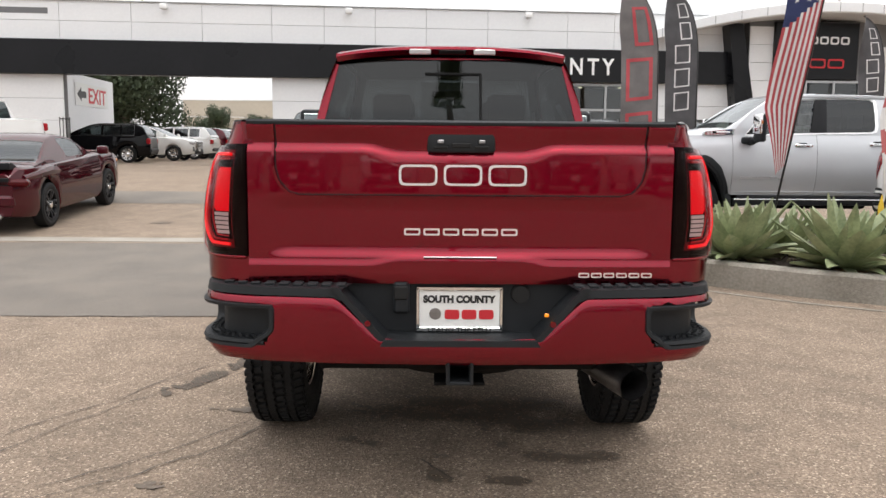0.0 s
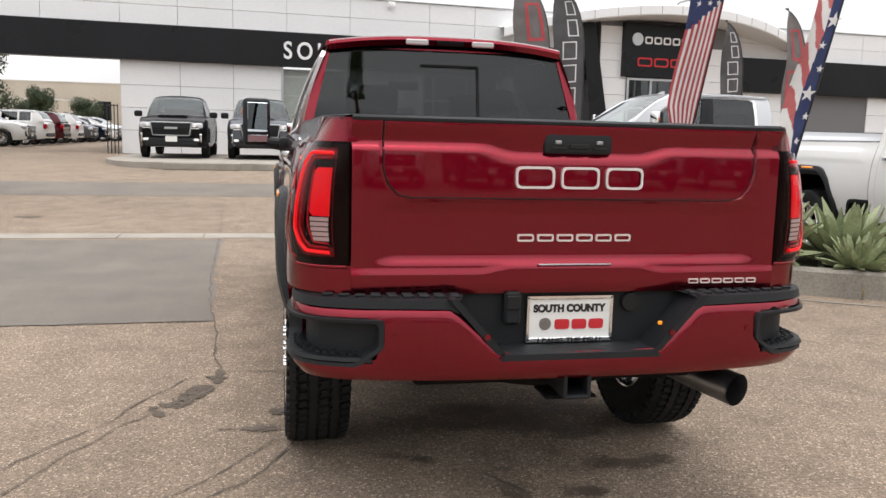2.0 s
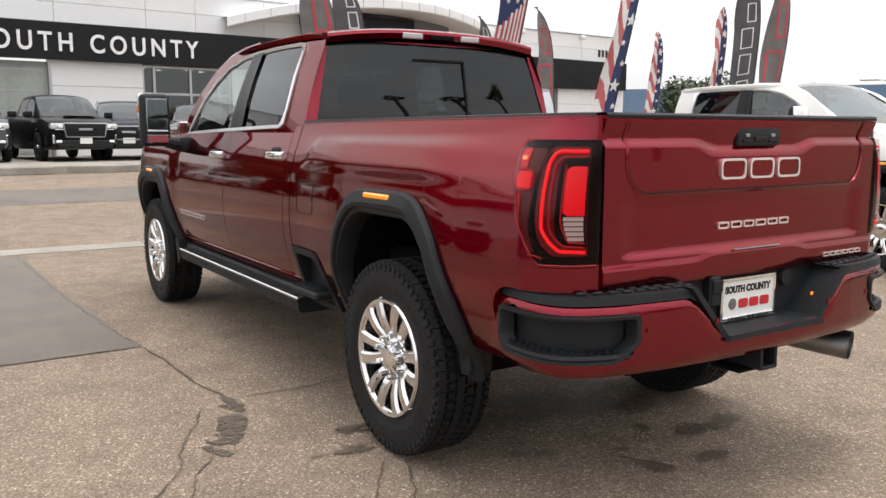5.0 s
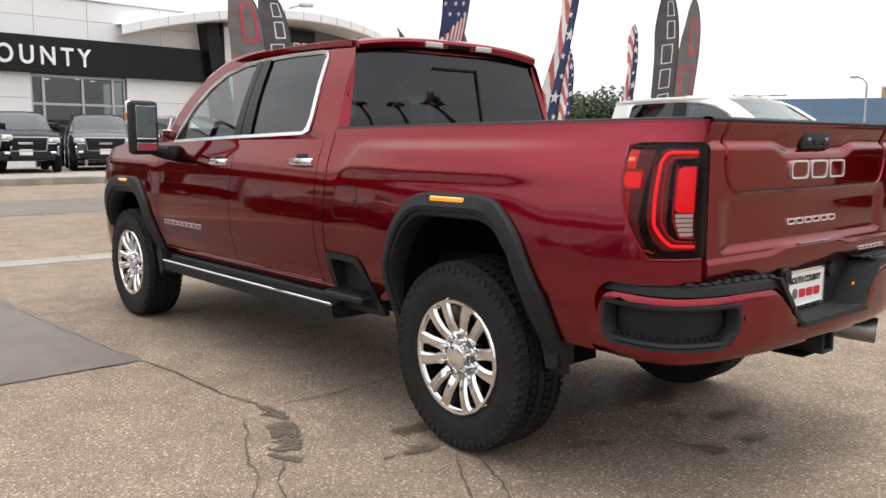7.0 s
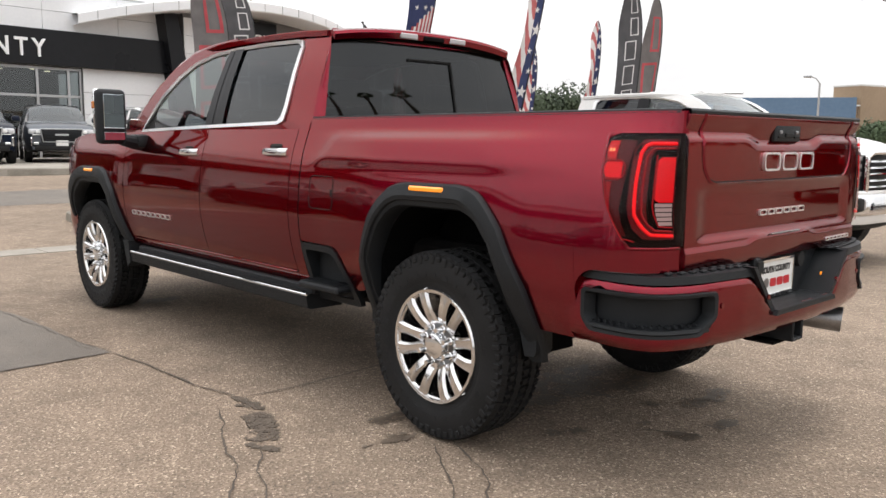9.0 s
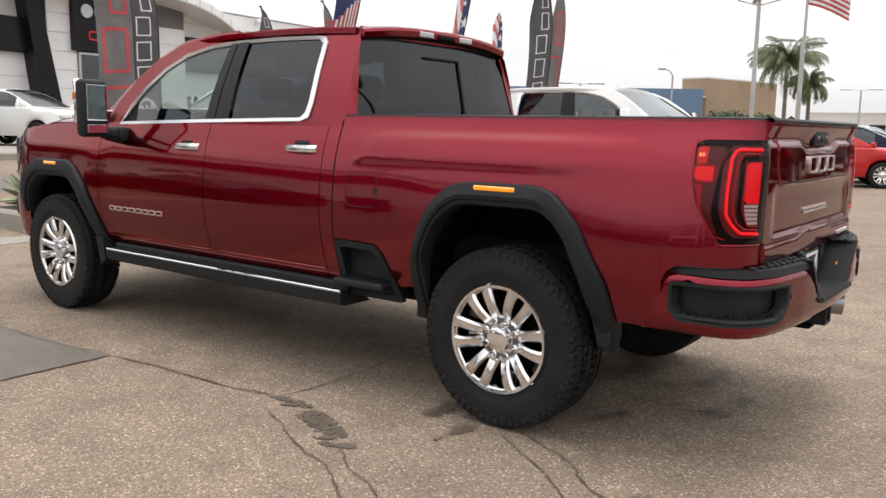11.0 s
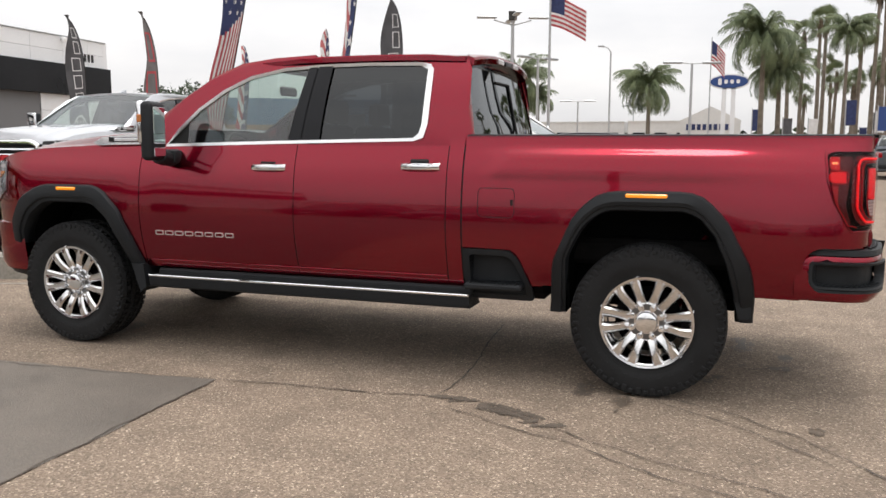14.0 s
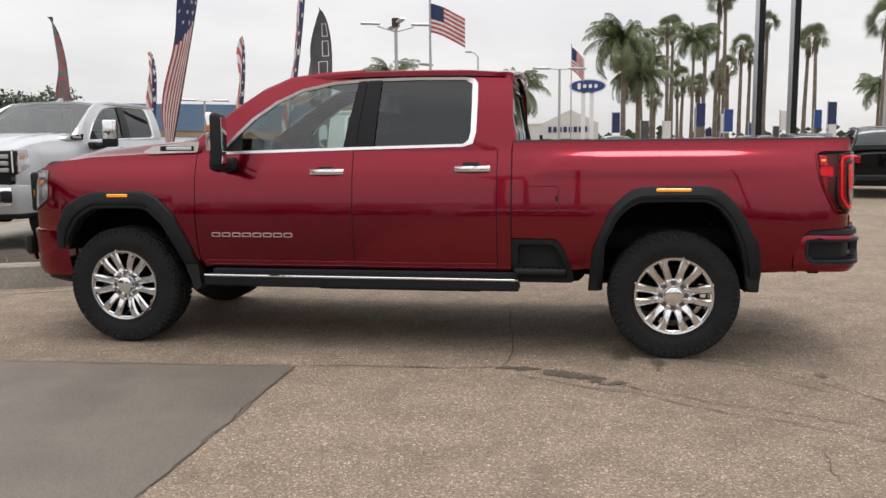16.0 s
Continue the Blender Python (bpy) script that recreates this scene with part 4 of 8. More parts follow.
        for nm, c, sz, bv, mat, lab in (("housing", (s * 1.16, 3.175, 1.52), (0.22, 0.085, 0.38), 0.035, PLASTIC, ""), ("cap", (s * 1.165, 3.214, 1.575), (0.196, 0.050, 0.275), 0.022, CHROME, "chrome mirror cap"), ("mirror_glass", (s * 1.16, 3.131, 1.555), (0.160, 0.006, 0.235), 0.002, MIRROR, ""), ("convex_glass", (s * 1.16, 3.131, 1.385), (0.160, 0.006, 0.055), 0.002, MIRROR, "")):
            part(nm, box(c, sz, bv, swing, seg=3 if bv > .01 else 1), mat, mi, lab)
        part("repeater_lamp", box((s * 1.265, 3.215, 1.60), (.016, .03, .05), .006, swing), AMBER_DULL, mi)
        # tail lamp on the rounded corner
        def lamp_pt(u, z, d):
            yf = lerp_table([(1.0, -1.020), (1.06, -0.985), (1.16, -0.930), (1.26, -0.900), (1.41, -0.885)], z)
            if u < 0.25:
                y = yf + (min(CORNER_Y - 0.03, yf - .005) - yf) * (u / 0.25)
            else:
                a0 = math.asin((CORNER_Y - min(CORNER_Y - 0.03, yf - .005)) / CORNER_D)
                y = CORNER_Y - CORNER_D * math.sin(a0 + (1.5708 - a0) * (u - .25) / .75 * 0.992)
            x = body_x(y, z)
            v = min(1, max(0, (z - .998) / .414))
            d += .011 * (math.sin(math.pi * min(1, max(0, .02 + .93 * u))) * math.sin(math.pi * v)) ** .4 if 0 < v < 1 else 0
            nx = 1.0 if u < .25 else math.cos((u - .25) / .75 * 1.45)
            return (s * (x + d * nx), y - d * math.sqrt(max(0, 1 - nx * nx)), z)
        def lamp_patch(nm, u0, u1, z0, z1, d, mat, nu=8, nz=5, par=None, lab="", foot=None, corner=0.0, thick=.012):
            """A shaped piece on the lamp: foot is the far edge at its lower end, corner the rounding of the near edge."""
            b = bmesh.new()
            rows = []
            for k in np.linspace(0, 1, nu):
                c = corner * (1 - math.sqrt(max(0, 1 - max(0, 1 - k / .22) ** 2))) if corner else 0
                col = []
                for z in np.linspace(z0 + c, z1 - c, nz):
                    far = u1 if foot is None else foot + (u1 - foot) * (z - z0) / (z1 - z0)
                    col.append(lamp_pt(u0 + (far - u0) * k, z, d))
                rows.append(col)
            add_grid(b, rows, flip=s > 0)
            bmesh.ops.recalc_face_normals(b, faces=b.faces[:])
            if sum((f.normal.x * s for f in b.faces)) < 0:
                bmesh.ops.reverse_faces(b, faces=b.faces[:])
            flange(b, (-s * thick, thick * .7, 0))
            return part(nm, b, mat, par, lab)
        tl = lamp_patch("tail_lamp", 0, 1, 0.998, 1.412, .004, SMOKE, 30, 16, t, "smoked tail lamp with red light signature", corner=.045)
        on = LAMP_RED if lit else LAMP_RED_DIM
        mid = LAMP_RED_MID if lit else LAMP_RED_DIM
        # rear-facing signature: a C-shaped light tube round a bar and a ribbed reverse lens
        def lamp_tube(nm, path, r, d, mat, par=tl, n=30):
            b = bmesh.new()
            add_tube(b, [lamp_pt(u, z, d) for u, z in polyline(path, n)], r, 8)
            return part(nm, b, mat, par)
        lamp_patch("inner_lens", 0.40, 0.85, 1.030, 1.390, .005, LAMP_DEEP, 8, 8, tl, corner=.035)
        lamp_patch("inner_lens", 0.57, 0.84, 1.062, 1.356, .008, SMOKE, 8, 6, tl, corner=.03)
        lamp_tube("light_band", [(.815, 1.374), (.55, 1.374), (.50, 1.366), (.470, 1.340), (.462, 1.22), (.470, 1.11), (.50, 1.075), (.56, 1.048), (.815, 1.044)], .0068, .012, on, n=44)
        # dim red tube paints the glow next to the light band
        lamp_tube("band_glow", [(.80, 1.358), (.58, 1.356), (.530, 1.330), (.522, 1.22), (.530, 1.12), (.56, 1.085), (.62, 1.064), (.80, 1.060)], .0040, .011, LAMP_RED_DIM, n=40)
        lamp_patch("light_bar", 0.635, 0.820, 1.165, 1.326, .012, mid, 6, 6, tl, corner=.012)
        lamp_tube("bar_edge", [(.622, 1.332), (.622, 1.15), (.665, 1.078), (.815, 1.074)], .0030, .012, LAMP_RED_DIM)
        for k in range(5):
            lamp_patch("reverse_lens", 0.668 - .006 * k, 0.815, 1.082 + k * .0165, 1.095 + k * .0165, .011, LAMP_WHITE, 3, 2, tl, thick=.006)
        # side-facing chambers: two blocks above a tapering blade and a thin hook
        lamp_patch("inner_lens", 0.04, 0.40, 1.040, 1.385, .006, LAMP_DARK, 8, 8, tl, foot=.30, corner=.03)
        lamp_patch("light_block", 0.060, 0.235, 1.318, 1.384, .009, LAMP_RED_SIDE if lit else LAMP_RED_DIM, 8, 5, tl, corner=.020)
        lamp_patch("light_block", 0.045, 0.320, 1.250, 1.308, .010, mid, 8, 4, tl, corner=.018)
        lamp_tube("block_edge", [(.05, 1.313), (.30, 1.313), (.345, 1.298), (.345, 1.258), (.30, 1.244), (.06, 1.244)], .0030, .011, LAMP_RED_DIM)
        lamp_patch("light_blade", 0.075, 0.215, 1.100, 1.236, .008, LAMP_RED_DIM, 6, 8, tl, foot=.14)
        for u in (.110, .165):
            lamp_patch("light_dot", u, u + .022, 1.346, 1.357, .013, LAMP_DOT, 2, 2, tl)
        lamp_tube("light_line", [(.050, 1.236), (.055, 1.15), (.09, 1.06), (.15, 1.030), (.30, 1.028), (.36, 1.020)], .0026, .010, LAMP_RED_DIM)
        # painted lip of the pocket round the lamp
        lip = bmesh.new()
        add_tube(lip, [lamp_pt(u, z, -.001) for u, z in polyline([(.02, 1.414), (0, 1.400), (0, 1.02), (.015, 1.000), (.06, .995), (.97, .995)], 50)], .0075, 8)
        part("lamp_surround", lip, paint, t)
        lamp_patch("lens_cover", 0.012, 0.985, 1.004, 1.406, .017, LENS, 24, 12, tl, "clear smoked lamp cover", corner=.04, thick=.004)
        # headlamp
        bm = bmesh.new()
        add_grid(bm, [[(s * (body_x(y, z) + .008), y, z) for z in np.linspace(1.30 - (.30 - .62 * (4.80 - y)), 1.305, 6)] for y in np.linspace(4.655, 4.80, 7)], flip=s < 0)
        face_out(bm, (s, 0, 0))
        flange(bm, (-s * .04, 0, 0))
        hl = part("headlamp", bm, HEAD, t, "clear headlamp")
        bm = bmesh.new()
        add_grid(bm, [[(s * (body_x(y, z) + .013), y, z) for z in (1.255, 1.285)] for y in np.linspace(4.675, 4.79, 5)], flip=s < 0)
        add_grid(bm, [[(s * (body_x(y, z) + .013), y, z) for z in np.linspace(1.03, 1.285, 5)] for y in (4.765, 4.79)], flip=s < 0)
        face_out(bm, (s, 0, 0))
        flange(bm, (-s * .012, 0, 0))
        part("light_guide", bm, LAMP_WHITE, hl)
        bm = bmesh.new()
        add_grid(bm, [[(s * (body_x(y, z) + .012), y, z) for z in (1.215 - .5 * (y - 4.69), 1.232)] for y in np.linspace(4.69, 4.755, 4)], flip=s < 0)
        face_out(bm, (s, 0, 0))
        flange(bm, (-s * .012, 0, 0))
        part("turn_signal", bm, AMBER_DULL, hl)
    # bed floor, front wall
    part("bed_floor", box((0, -0.03, 0.93), (1.08, 2.22, 0.04)), PLASTIC, t)
    for s in (-1, 1):
        part("wheel_house", box((s * .655, 0, 1.075), (.22, 1.12, .03), .01), PLASTIC, t)
        part("bed_ledge", box((s * .655, .80, .93), (.22, .48, .04)), PLASTIC, t)
        part("bed_ledge", box((s * .655, -.82, .93), (.22, .50, .04)), PLASTIC, t)
    part("bed_front_wall", box((0, 1.02, 1.18), (1.60, 0.03, 0.54)), paint, t)
    # tailgate
    bm = bmesh.new()
    zs = sorted(set(np.linspace(0.902, 1.482, 44).round(4)) | set(np.linspace(1.38, 1.48, 18).round(4)) | set(np.linspace(0.95, 1.02, 12).round(4)))
    xs = np.linspace(-0.780, 0.780, 90)
    add_grid(bm, [[(x, tailgate_y(x, z), z) for z in zs] for x in xs], flip=False)
    flange(bm, (0, 0.05, 0))
    bmesh.ops.recalc_face_normals(bm, faces=bm.faces[:])
    tg = part("tailgate", bm, paint, t)
    tg.location.y = 0.055
    part("tailgate_inner", box((0, -1.145, 1.19), (1.5, 0.04, 0.57)), PLASTIC, tg)
    bm = bmesh.new()
    add_grid(bm, [[(x, -1.215 + .01 * (x / .77) ** 2, 1.484), (x, -1.217 + .01 * (x / .77) ** 2, 1.494), (x, -1.20, 1.502), (x, -1.13, 1.503), (x, -1.12, 1.47)] for x in np.linspace(-.780, .780, 24)], flip=True)
    bmesh.ops.recalc_face_normals(bm, faces=bm.faces[:])
    part("top_cap", bm, PLASTIC, tg)
    hy = -1.196
    part("gate_handle", box((0, hy, 1.424), (0.25, 0.028, 0.078), 0.012, seg=2), PLASTIC, tg, "black tailgate handle panel")
    part("latch_button", box((0.0, hy - .016, 1.412), (0.07, 0.01, 0.018), 0.003), GAP, tg)
    for sx in (-1, 1):
        part("latch_lens", box((sx * .075, hy - .016, 1.425), (0.024, 0.008, 0.014), 0.003), STEEL, tg)
        part("latch_button", box((sx * .075, hy - .016, 1.405), (0.05, 0.008, 0.010), 0.002), GAP, tg)
    # gap of the inner gate
    edge = [(-0.676, 1.485), (-0.676, 1.33), (-0.662, 1.28), (-0.63, 1.243), (-0.59, 1.231), (0.59, 1.231), (0.63, 1.243), (0.662, 1.28), (0.676, 1.33), (0.676, 1.485)]
    pts = polyline(edge, 90)
    bm = bmesh.new()
    bm2 = bmesh.new()
    rows, rows2 = [], []
    for i, (x, z) in enumerate(pts):
        d = Vector(pts[min(i + 1, 89)]) - Vector(pts[max(i - 1, 0)])
        nrm = Vector((-d.y, d.x)).normalized()
        y = tailgate_y(x, z)
        rows.append([(x + nrm.x * .0022, y - .0015, z + nrm.y * .0022), (x - nrm.x * .0016, y - .0015, z - nrm.y * .0016)])
        rows2.append([(x - nrm.x * .0016, y - .001, z - nrm.y * .0016), (x - nrm.x * .005, y - .007, z - nrm.y * .005), (x - nrm.x * .014, y - .001, z - nrm.y * .014)])
    add_grid(bm, rows)
    bmesh.ops.recalc_face_normals(bm, faces=bm.faces[:])
    part("gate_gap", bm, GAP, tg)
    add_grid(bm2, rows2)
    bmesh.ops.recalc_face_normals(bm2, faces=bm2.faces[:])
    part("gate_lip", bm2, paint, tg)
    on_gate = lambda x, z, d: (x, tailgate_y(x, z) - d, z)
    bar_word("maker_mark", tg, BRIGHT, -0.226, 0.262, 1.266, 1.342, 3, on_gate, 0.14, 0.012, hollow=0.0085)
    bar_word("maker_mark_fill", tg, paint, -0.216, 0.258, 1.277, 1.331, 3, on_gate, 0.20, 0.007)
    bar_word("model_mark", tg, BRIGHT, -0.208, 0.222, 1.082, 1.108, 6, on_gate, 0.16, 0.008, hollow=0.0065)
    bar_word("name_mark", tg, BRIGHT, 0.438, 0.718, 0.930, 0.948, 6, on_gate, 0.16, 0.006, hollow=0.0048)
    part("step_edge", box((0, -1.222, 1.003), (0.27, 0.012, 0.006), 0.002), STEEL, tg)
    # rear bumper
    half = polyline(BUMPER_PLAN, 44)
    plan = [(-x, y) for x, y in half] + [(x, y) for x, y in half[::-1][1:]]
    def top_z(x):
        return lerp_table([(0, .720), (.262, .720), (.285, .727), (.43, .862), (.455, .872), (1, .872)], abs(x))
    def cut(x, y):
        # opening for the corner step: lower and upper edge
        o = ease(-0.865, -0.90, y) * ease(0.665, 0.70, abs(x)) if abs(x) < 0.93 else ease(-0.865, -0.90, y)
        return (0.775 - 0.085 * o, 0.775 + 0.062 * o)
    rows = []
    for i, (x, y) in enumerate(plan):
        a, b = plan[max(i - 1, 0)], plan[min(i + 1, len(plan) - 1)]
        d = Vector((b[0] - a[0], b[1] - a[1])).normalized()
        nx, ny = d.y, -d.x
        zt = top_z(x)
        lo, up = cut(x, y)
        lo, up = min(lo, zt - .004), min(up, zt - .002)
        def out(z, k=0.0):
            g = 0.012 * math.sin(math.pi * (z - .60) / (.90 - .60)) - 0.03 * ease(.66, .60, z) - .012 * ease(zt - .02, zt + .001, z) + k
            return (x - nx * -g if False else x + nx * g, y + ny * g, z)
        col = [out(z) for z in np.linspace(0.618, lo, 6)] + [out(z) for z in np.linspace(up, zt, 7)]
        rows.append(col)
    bm = bmesh.new()
    lower, upper = [r[:6] for r in rows], [r[6:] for r in rows]
    add_grid(bm, lower)
    add_grid(bm, upper)
    bmesh.ops.remove_doubles(bm, verts=bm.verts[:], dist=.0125)
    bmesh.ops.recalc_face_normals(bm, faces=bm.faces[:])
    if sum(f.normal.y for f in bm.faces) > 0:
        bmesh.ops.reverse_faces(bm, faces=bm.faces[:])
    bp = part("rear_bumper", bm, paint, t, "body-coloured rear bumper with black corner steps")
    bp.location.y = 0.035
    bp.scale.x = 1.012
    # black core behind the openings, top pad, corner treads
    bm = bmesh.new()
    core = [(x * .93, y + .075 if abs(x) > .46 else -1.12) for x, y in plan]
    add_grid(bm, [[(x, y, 0.63) for x, y in core], [(x, y, 0.88) for x, y in core], [(x * .9, y + .12, 0.885) for x, y in core]])
    bmesh.ops.recalc_face_normals(bm, faces=bm.faces[:])
    part("bumper_core", bm, PLASTIC, bp)
    pad = [p for p in plan if abs(p[0]) > 0.40]
    rib = None
    for s in (-1, 1):
        bm = bmesh.new()
        seg = [p for p in pad if p[0] * s > 0]
        add_grid(bm, [[(x * 1.004, y - .004, top_z(x) - .004) for x, y in seg], [(x * .998, y, .897) for x, y in seg], [(x * .96, y + .03, .902) for x, y in seg], [(x * .9, y + .16, .902) for x, y in seg]])
        bmesh.ops.recalc_face_normals(bm, faces=bm.faces[:])
        sp = part("step_pad", bm, PLASTIC, bp, "black ribbed step pad")
        for k in range(9):
            for j in range(2):
                xk = s * (0.43 + k * 0.052)
                yb = float(np.interp(abs(xk), [p[0] for p in half[::-1]], [p[1] for p in half[::-1]]))
                if rib is None:
                    ob = part("tread_rib", box((0, 0, 0), (.036, .02, .010), .003), PLASTIC, sp)
                    rib = ob.data
                else:
                    ob = new("tread_rib", rib)
                    ob.parent = sp
                ob.location = (xk, yb + .035 + j * .035, .905)
    for s in (-1, 1):
        side = [p for p in half if p[0] > 0.66]
        bm = bmesh.new()
        add_prism(bm, [(s * x * .95, y + .035) for x, y in side] + [(s * .60, -1.10), (s * .60, -.80)], "z", .655, .885)
        part("corner_core", bm, PLASTIC, bp)
        seg = [p for p in half if p[1] < -0.885 and p[0] > 0.68]
        bm = bmesh.new()
        add_grid(bm, [[(s * x * 1.0, y + .004, .668) for x, y in seg], [(s * (x * 1.022), y - .014, .690) for x, y in seg], [(s * (x * 1.018), y - .010, .702) for x, y in seg], [(s * x * .90, y + .09, .706) for x, y in seg]])
        for i, (x, y) in enumerate(seg[1:-1]):
            for k in range(4):
                add_box(bm, (s * x * (1 - .022 * k - .01), y + .018 * k + .008, .709), (.012, .010, .008), 0)
        bmesh.ops.recalc_face_normals(bm, faces=bm.faces[:])
        part("corner_step", bm, PLASTIC, bp, "black corner step with raised studs")
        # rim of the step opening
        arc = [0.0]
        for (xa, ya), (xb, yb) in zip(side, side[1:]):
            arc.append(arc[-1] + math.hypot(xb - xa, yb - ya))
        def step_pt(q, z, d):
            x, y = (float(np.interp(q, arc, [p[k] for p in side])) for k in (0, 1))
            x2, y2 = (float(np.interp(q + .01, arc, [p[k] for p in side])) for k in (0, 1))
            x1, y1 = (float(np.interp(q - .01, arc, [p[k] for p in side])) for k in (0, 1))
            n = Vector((-(y2 - y1), x2 - x1)).normalized()
            return (s * (x + n.x * d), y + n.y * d, z)
        q0 = float(np.interp(.865, [-y for x, y in side], arc))
        q1 = arc[-1] + .0
        rim = round_poly([(q0, .835), (q0, .715), (q0 + .045, .668), (q1 - .085, .668), (q1, .735), (q1, .835)], .014, 3)
        cq, cz = (q0 + q1) / 2, .755
        ring = polyline(rim + rim[:1], 72)[:-1]
        def inset(k, kz):
            return [(cq + (q - cq) * k, cz + (z - cz) * kz) for q, z in ring]
        bm = bmesh.new()
        add_grid(bm, [[step_pt(q, z, .004) for q, z in ring], [step_pt(q, z, .020) for q, z in inset(.985, .96)], [step_pt(q, z, .018) for q, z in inset(.93, .82)], [step_pt(q, z, -.012) for q, z in inset(.89, .74)], [step_pt(q, z, -.03) for q, z in inset(.88, .72)]], wrap=True)
        face_out(bm, (s, -1, 0))
        part("step_bezel", bm, PLASTIC, bp, "black chamfered rim of the corner step")
        for sx in (0.33, 0.635):
            bm = bmesh.new()
            yb = float(np.interp(sx, [p[0] for p in half[::-1]], [p[1] for p in half[::-1]]))
            bmesh.ops.create_cone(bm, cap_ends=True, segments=14, radius1=.011, radius2=.011, depth=.01, matrix=Matrix.Translation((s * sx, yb - .010, .775)) @ Matrix.Rotation(math.pi / 2, 4, "X"))
            part("parking_sensor", bm, paint, bp)
    # licence plate recess
    bm = bmesh.new()
    rec = [(-0.44, .905), (-0.265, .715), (0.265, .715), (0.44, .905)]
    add_prism(bm, rec, "y", -1.16, -1.13)
    part("plate_recess", bm, PLASTIC, bp)
    part("recess_sill", prism([(-0.285, .694), (0.285, .694), (0.272, .716), (-0.272, .716)], "y", -1.318, -1.15), PLASTIC, bp)
    for s in (-1, 1):
        part("recess_cheek", prism([(s * .262, .712), (s * .435, .905), (s * .462, .905), (s * .290, .708)], "y", -1.300, -1.14), PLASTIC, bp)
    plate = part("licence_plate", box((0, -1.170, .804), (.305, .006, .152), .003), PAPER, bp, "white dealer plate in a chrome frame")
    bm = bmesh.new()
    for c, sz in (((0, -1.174, .882), (.318, .012, .014)), ((0, -1.174, .728), (.318, .012, .016)), ((-.154, -1.174, .805), (.012, .012, .16)), ((.154, -1.174, .805), (.012, .012, .16))):
        add_box(bm, c, sz, .002)
    part("plate_frame", bm, CHROME, plate)
    if detail:
        face = pose(0, -1.1745, .842, 90, 0, 0)
        lettering("plate_lettering", "SOUTH COUNTY", .036, .0006, INK, plate, face, width=.268, bold=.0022)
        lettering("plate_lettering", "I BANG THE BELL!", .022, .0006, INK, plate, pose(0, -1.1815, .728, 90, 0, 0), width=.235, bold=.0008)
        bar_word("plate_mark", plate, INK_RED, -.055, .135, .766, .802, 3, lambda x, z, d: (x, -1.1735 - d * .3, z), .14)
        bm = bmesh.new()
        bmesh.ops.create_cone(bm, cap_ends=True, segments=20, radius1=.022, radius2=.022, depth=.002, matrix=Matrix.Translation((-.09, -1.174, .786)) @ Matrix.Rotation(math.pi / 2, 4, "X"))
        part("plate_mark", bm, STEEL, plate)
    part("trailer_socket", box((-.215, -1.175, .85), (.06, .05, .12), .01), PLASTIC, bp)
    part("socket_lid", box((-.215, -1.203, .87), (.052, .012, .05), .004), GAP, bp)
    bm = bmesh.new()
    bmesh.ops.create_cone(bm, cap_ends=True, segments=20, radius1=.036, radius2=.032, depth=.02, matrix=Matrix.Translation((.225, -1.172, .862)) @ Matrix.Rotation(math.pi / 2, 4, "X"))
    part("round_plug", bm, GAP, bp)
    part("orange_tag", box((.315, -1.235, .795), (.016, .006, .014), .002), AMBER, bp)
    # hitch receiver, exhaust, chassis
    hi = tagged(new("hitch_receiver"), "black square trailer hitch receiver", "")
    hi.parent = t
    bm = bmesh.new()
    for c, sz in (((-.043, -1.12, .59), (.014, .26, .09)), ((.043, -1.12, .59), (.014, .26, .09)), ((0, -1.12, .632), (.10, .26, .014)), ((0, -1.12, .548), (.10, .26, .014))):
        add_box(bm, c, sz, .005)
    part("receiver_tube", bm, PLASTIC, hi)
    part("receiver_core", box((0, -1.04, .59), (.08, .02, .08)), GAP, hi)
    part("hitch_beam", box((0, -1.00, .60), (1.1, .10, .11), .02), DARK, hi)
    part("chain_plate", box((0, -1.12, .53), (.19, .14, .012), .004), DARK, hi)
    ex = bmesh.new()
    add_tube(ex, [(.38, -.55, .60), (.50, -.85, .60), (.62, -1.15, .572), (.668, -1.28, .562)], [.048, .053, .061, .062], 24, caps=False)
    add_tube(ex, [(.668, -1.281, .562), (.62, -1.15, .572), (.50, -.85, .60)], [.056, .054, .048], 24, caps=False)
    bmesh.ops.translate(ex, verts=ex.verts[:], vec=(-.015, .10, -.035))
    part("exhaust_pipe", ex, STEEL, t, "wide brushed steel exhaust tip")
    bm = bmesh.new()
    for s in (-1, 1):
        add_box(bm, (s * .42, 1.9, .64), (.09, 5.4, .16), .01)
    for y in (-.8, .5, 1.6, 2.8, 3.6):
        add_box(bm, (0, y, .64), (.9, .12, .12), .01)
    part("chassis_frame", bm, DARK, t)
    # unseen tank, gearbox, shaft, muffler and pan, added to block skylight below
    part("fuel_tank_blocker", box((-.38, 2.0, .51), (.46, 1.35, .28), .05, seg=2), DARK, t)
    part("gearbox_blocker", tube([(0, 3.9, .62), (0, 3.2, .58), (0, 2.6, .56), (0, 2.3, .55)], [.26, .24, .17, .10], 12), DARK, t)
    part("drive_shaft_blocker", tube([(0, 2.35, .55), (0, .1, .46)], .05, 10), DARK, t)
    part("muffler_blocker", box((.40, 1.7, .52), (.30, .9, .22), .08, seg=2), DARK, t)
    part("floor_pan_blocker", box((0, 2.25, .62), (1.50, 3.3, .26), .04), DARK, t)
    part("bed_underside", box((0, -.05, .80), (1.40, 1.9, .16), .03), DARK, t)
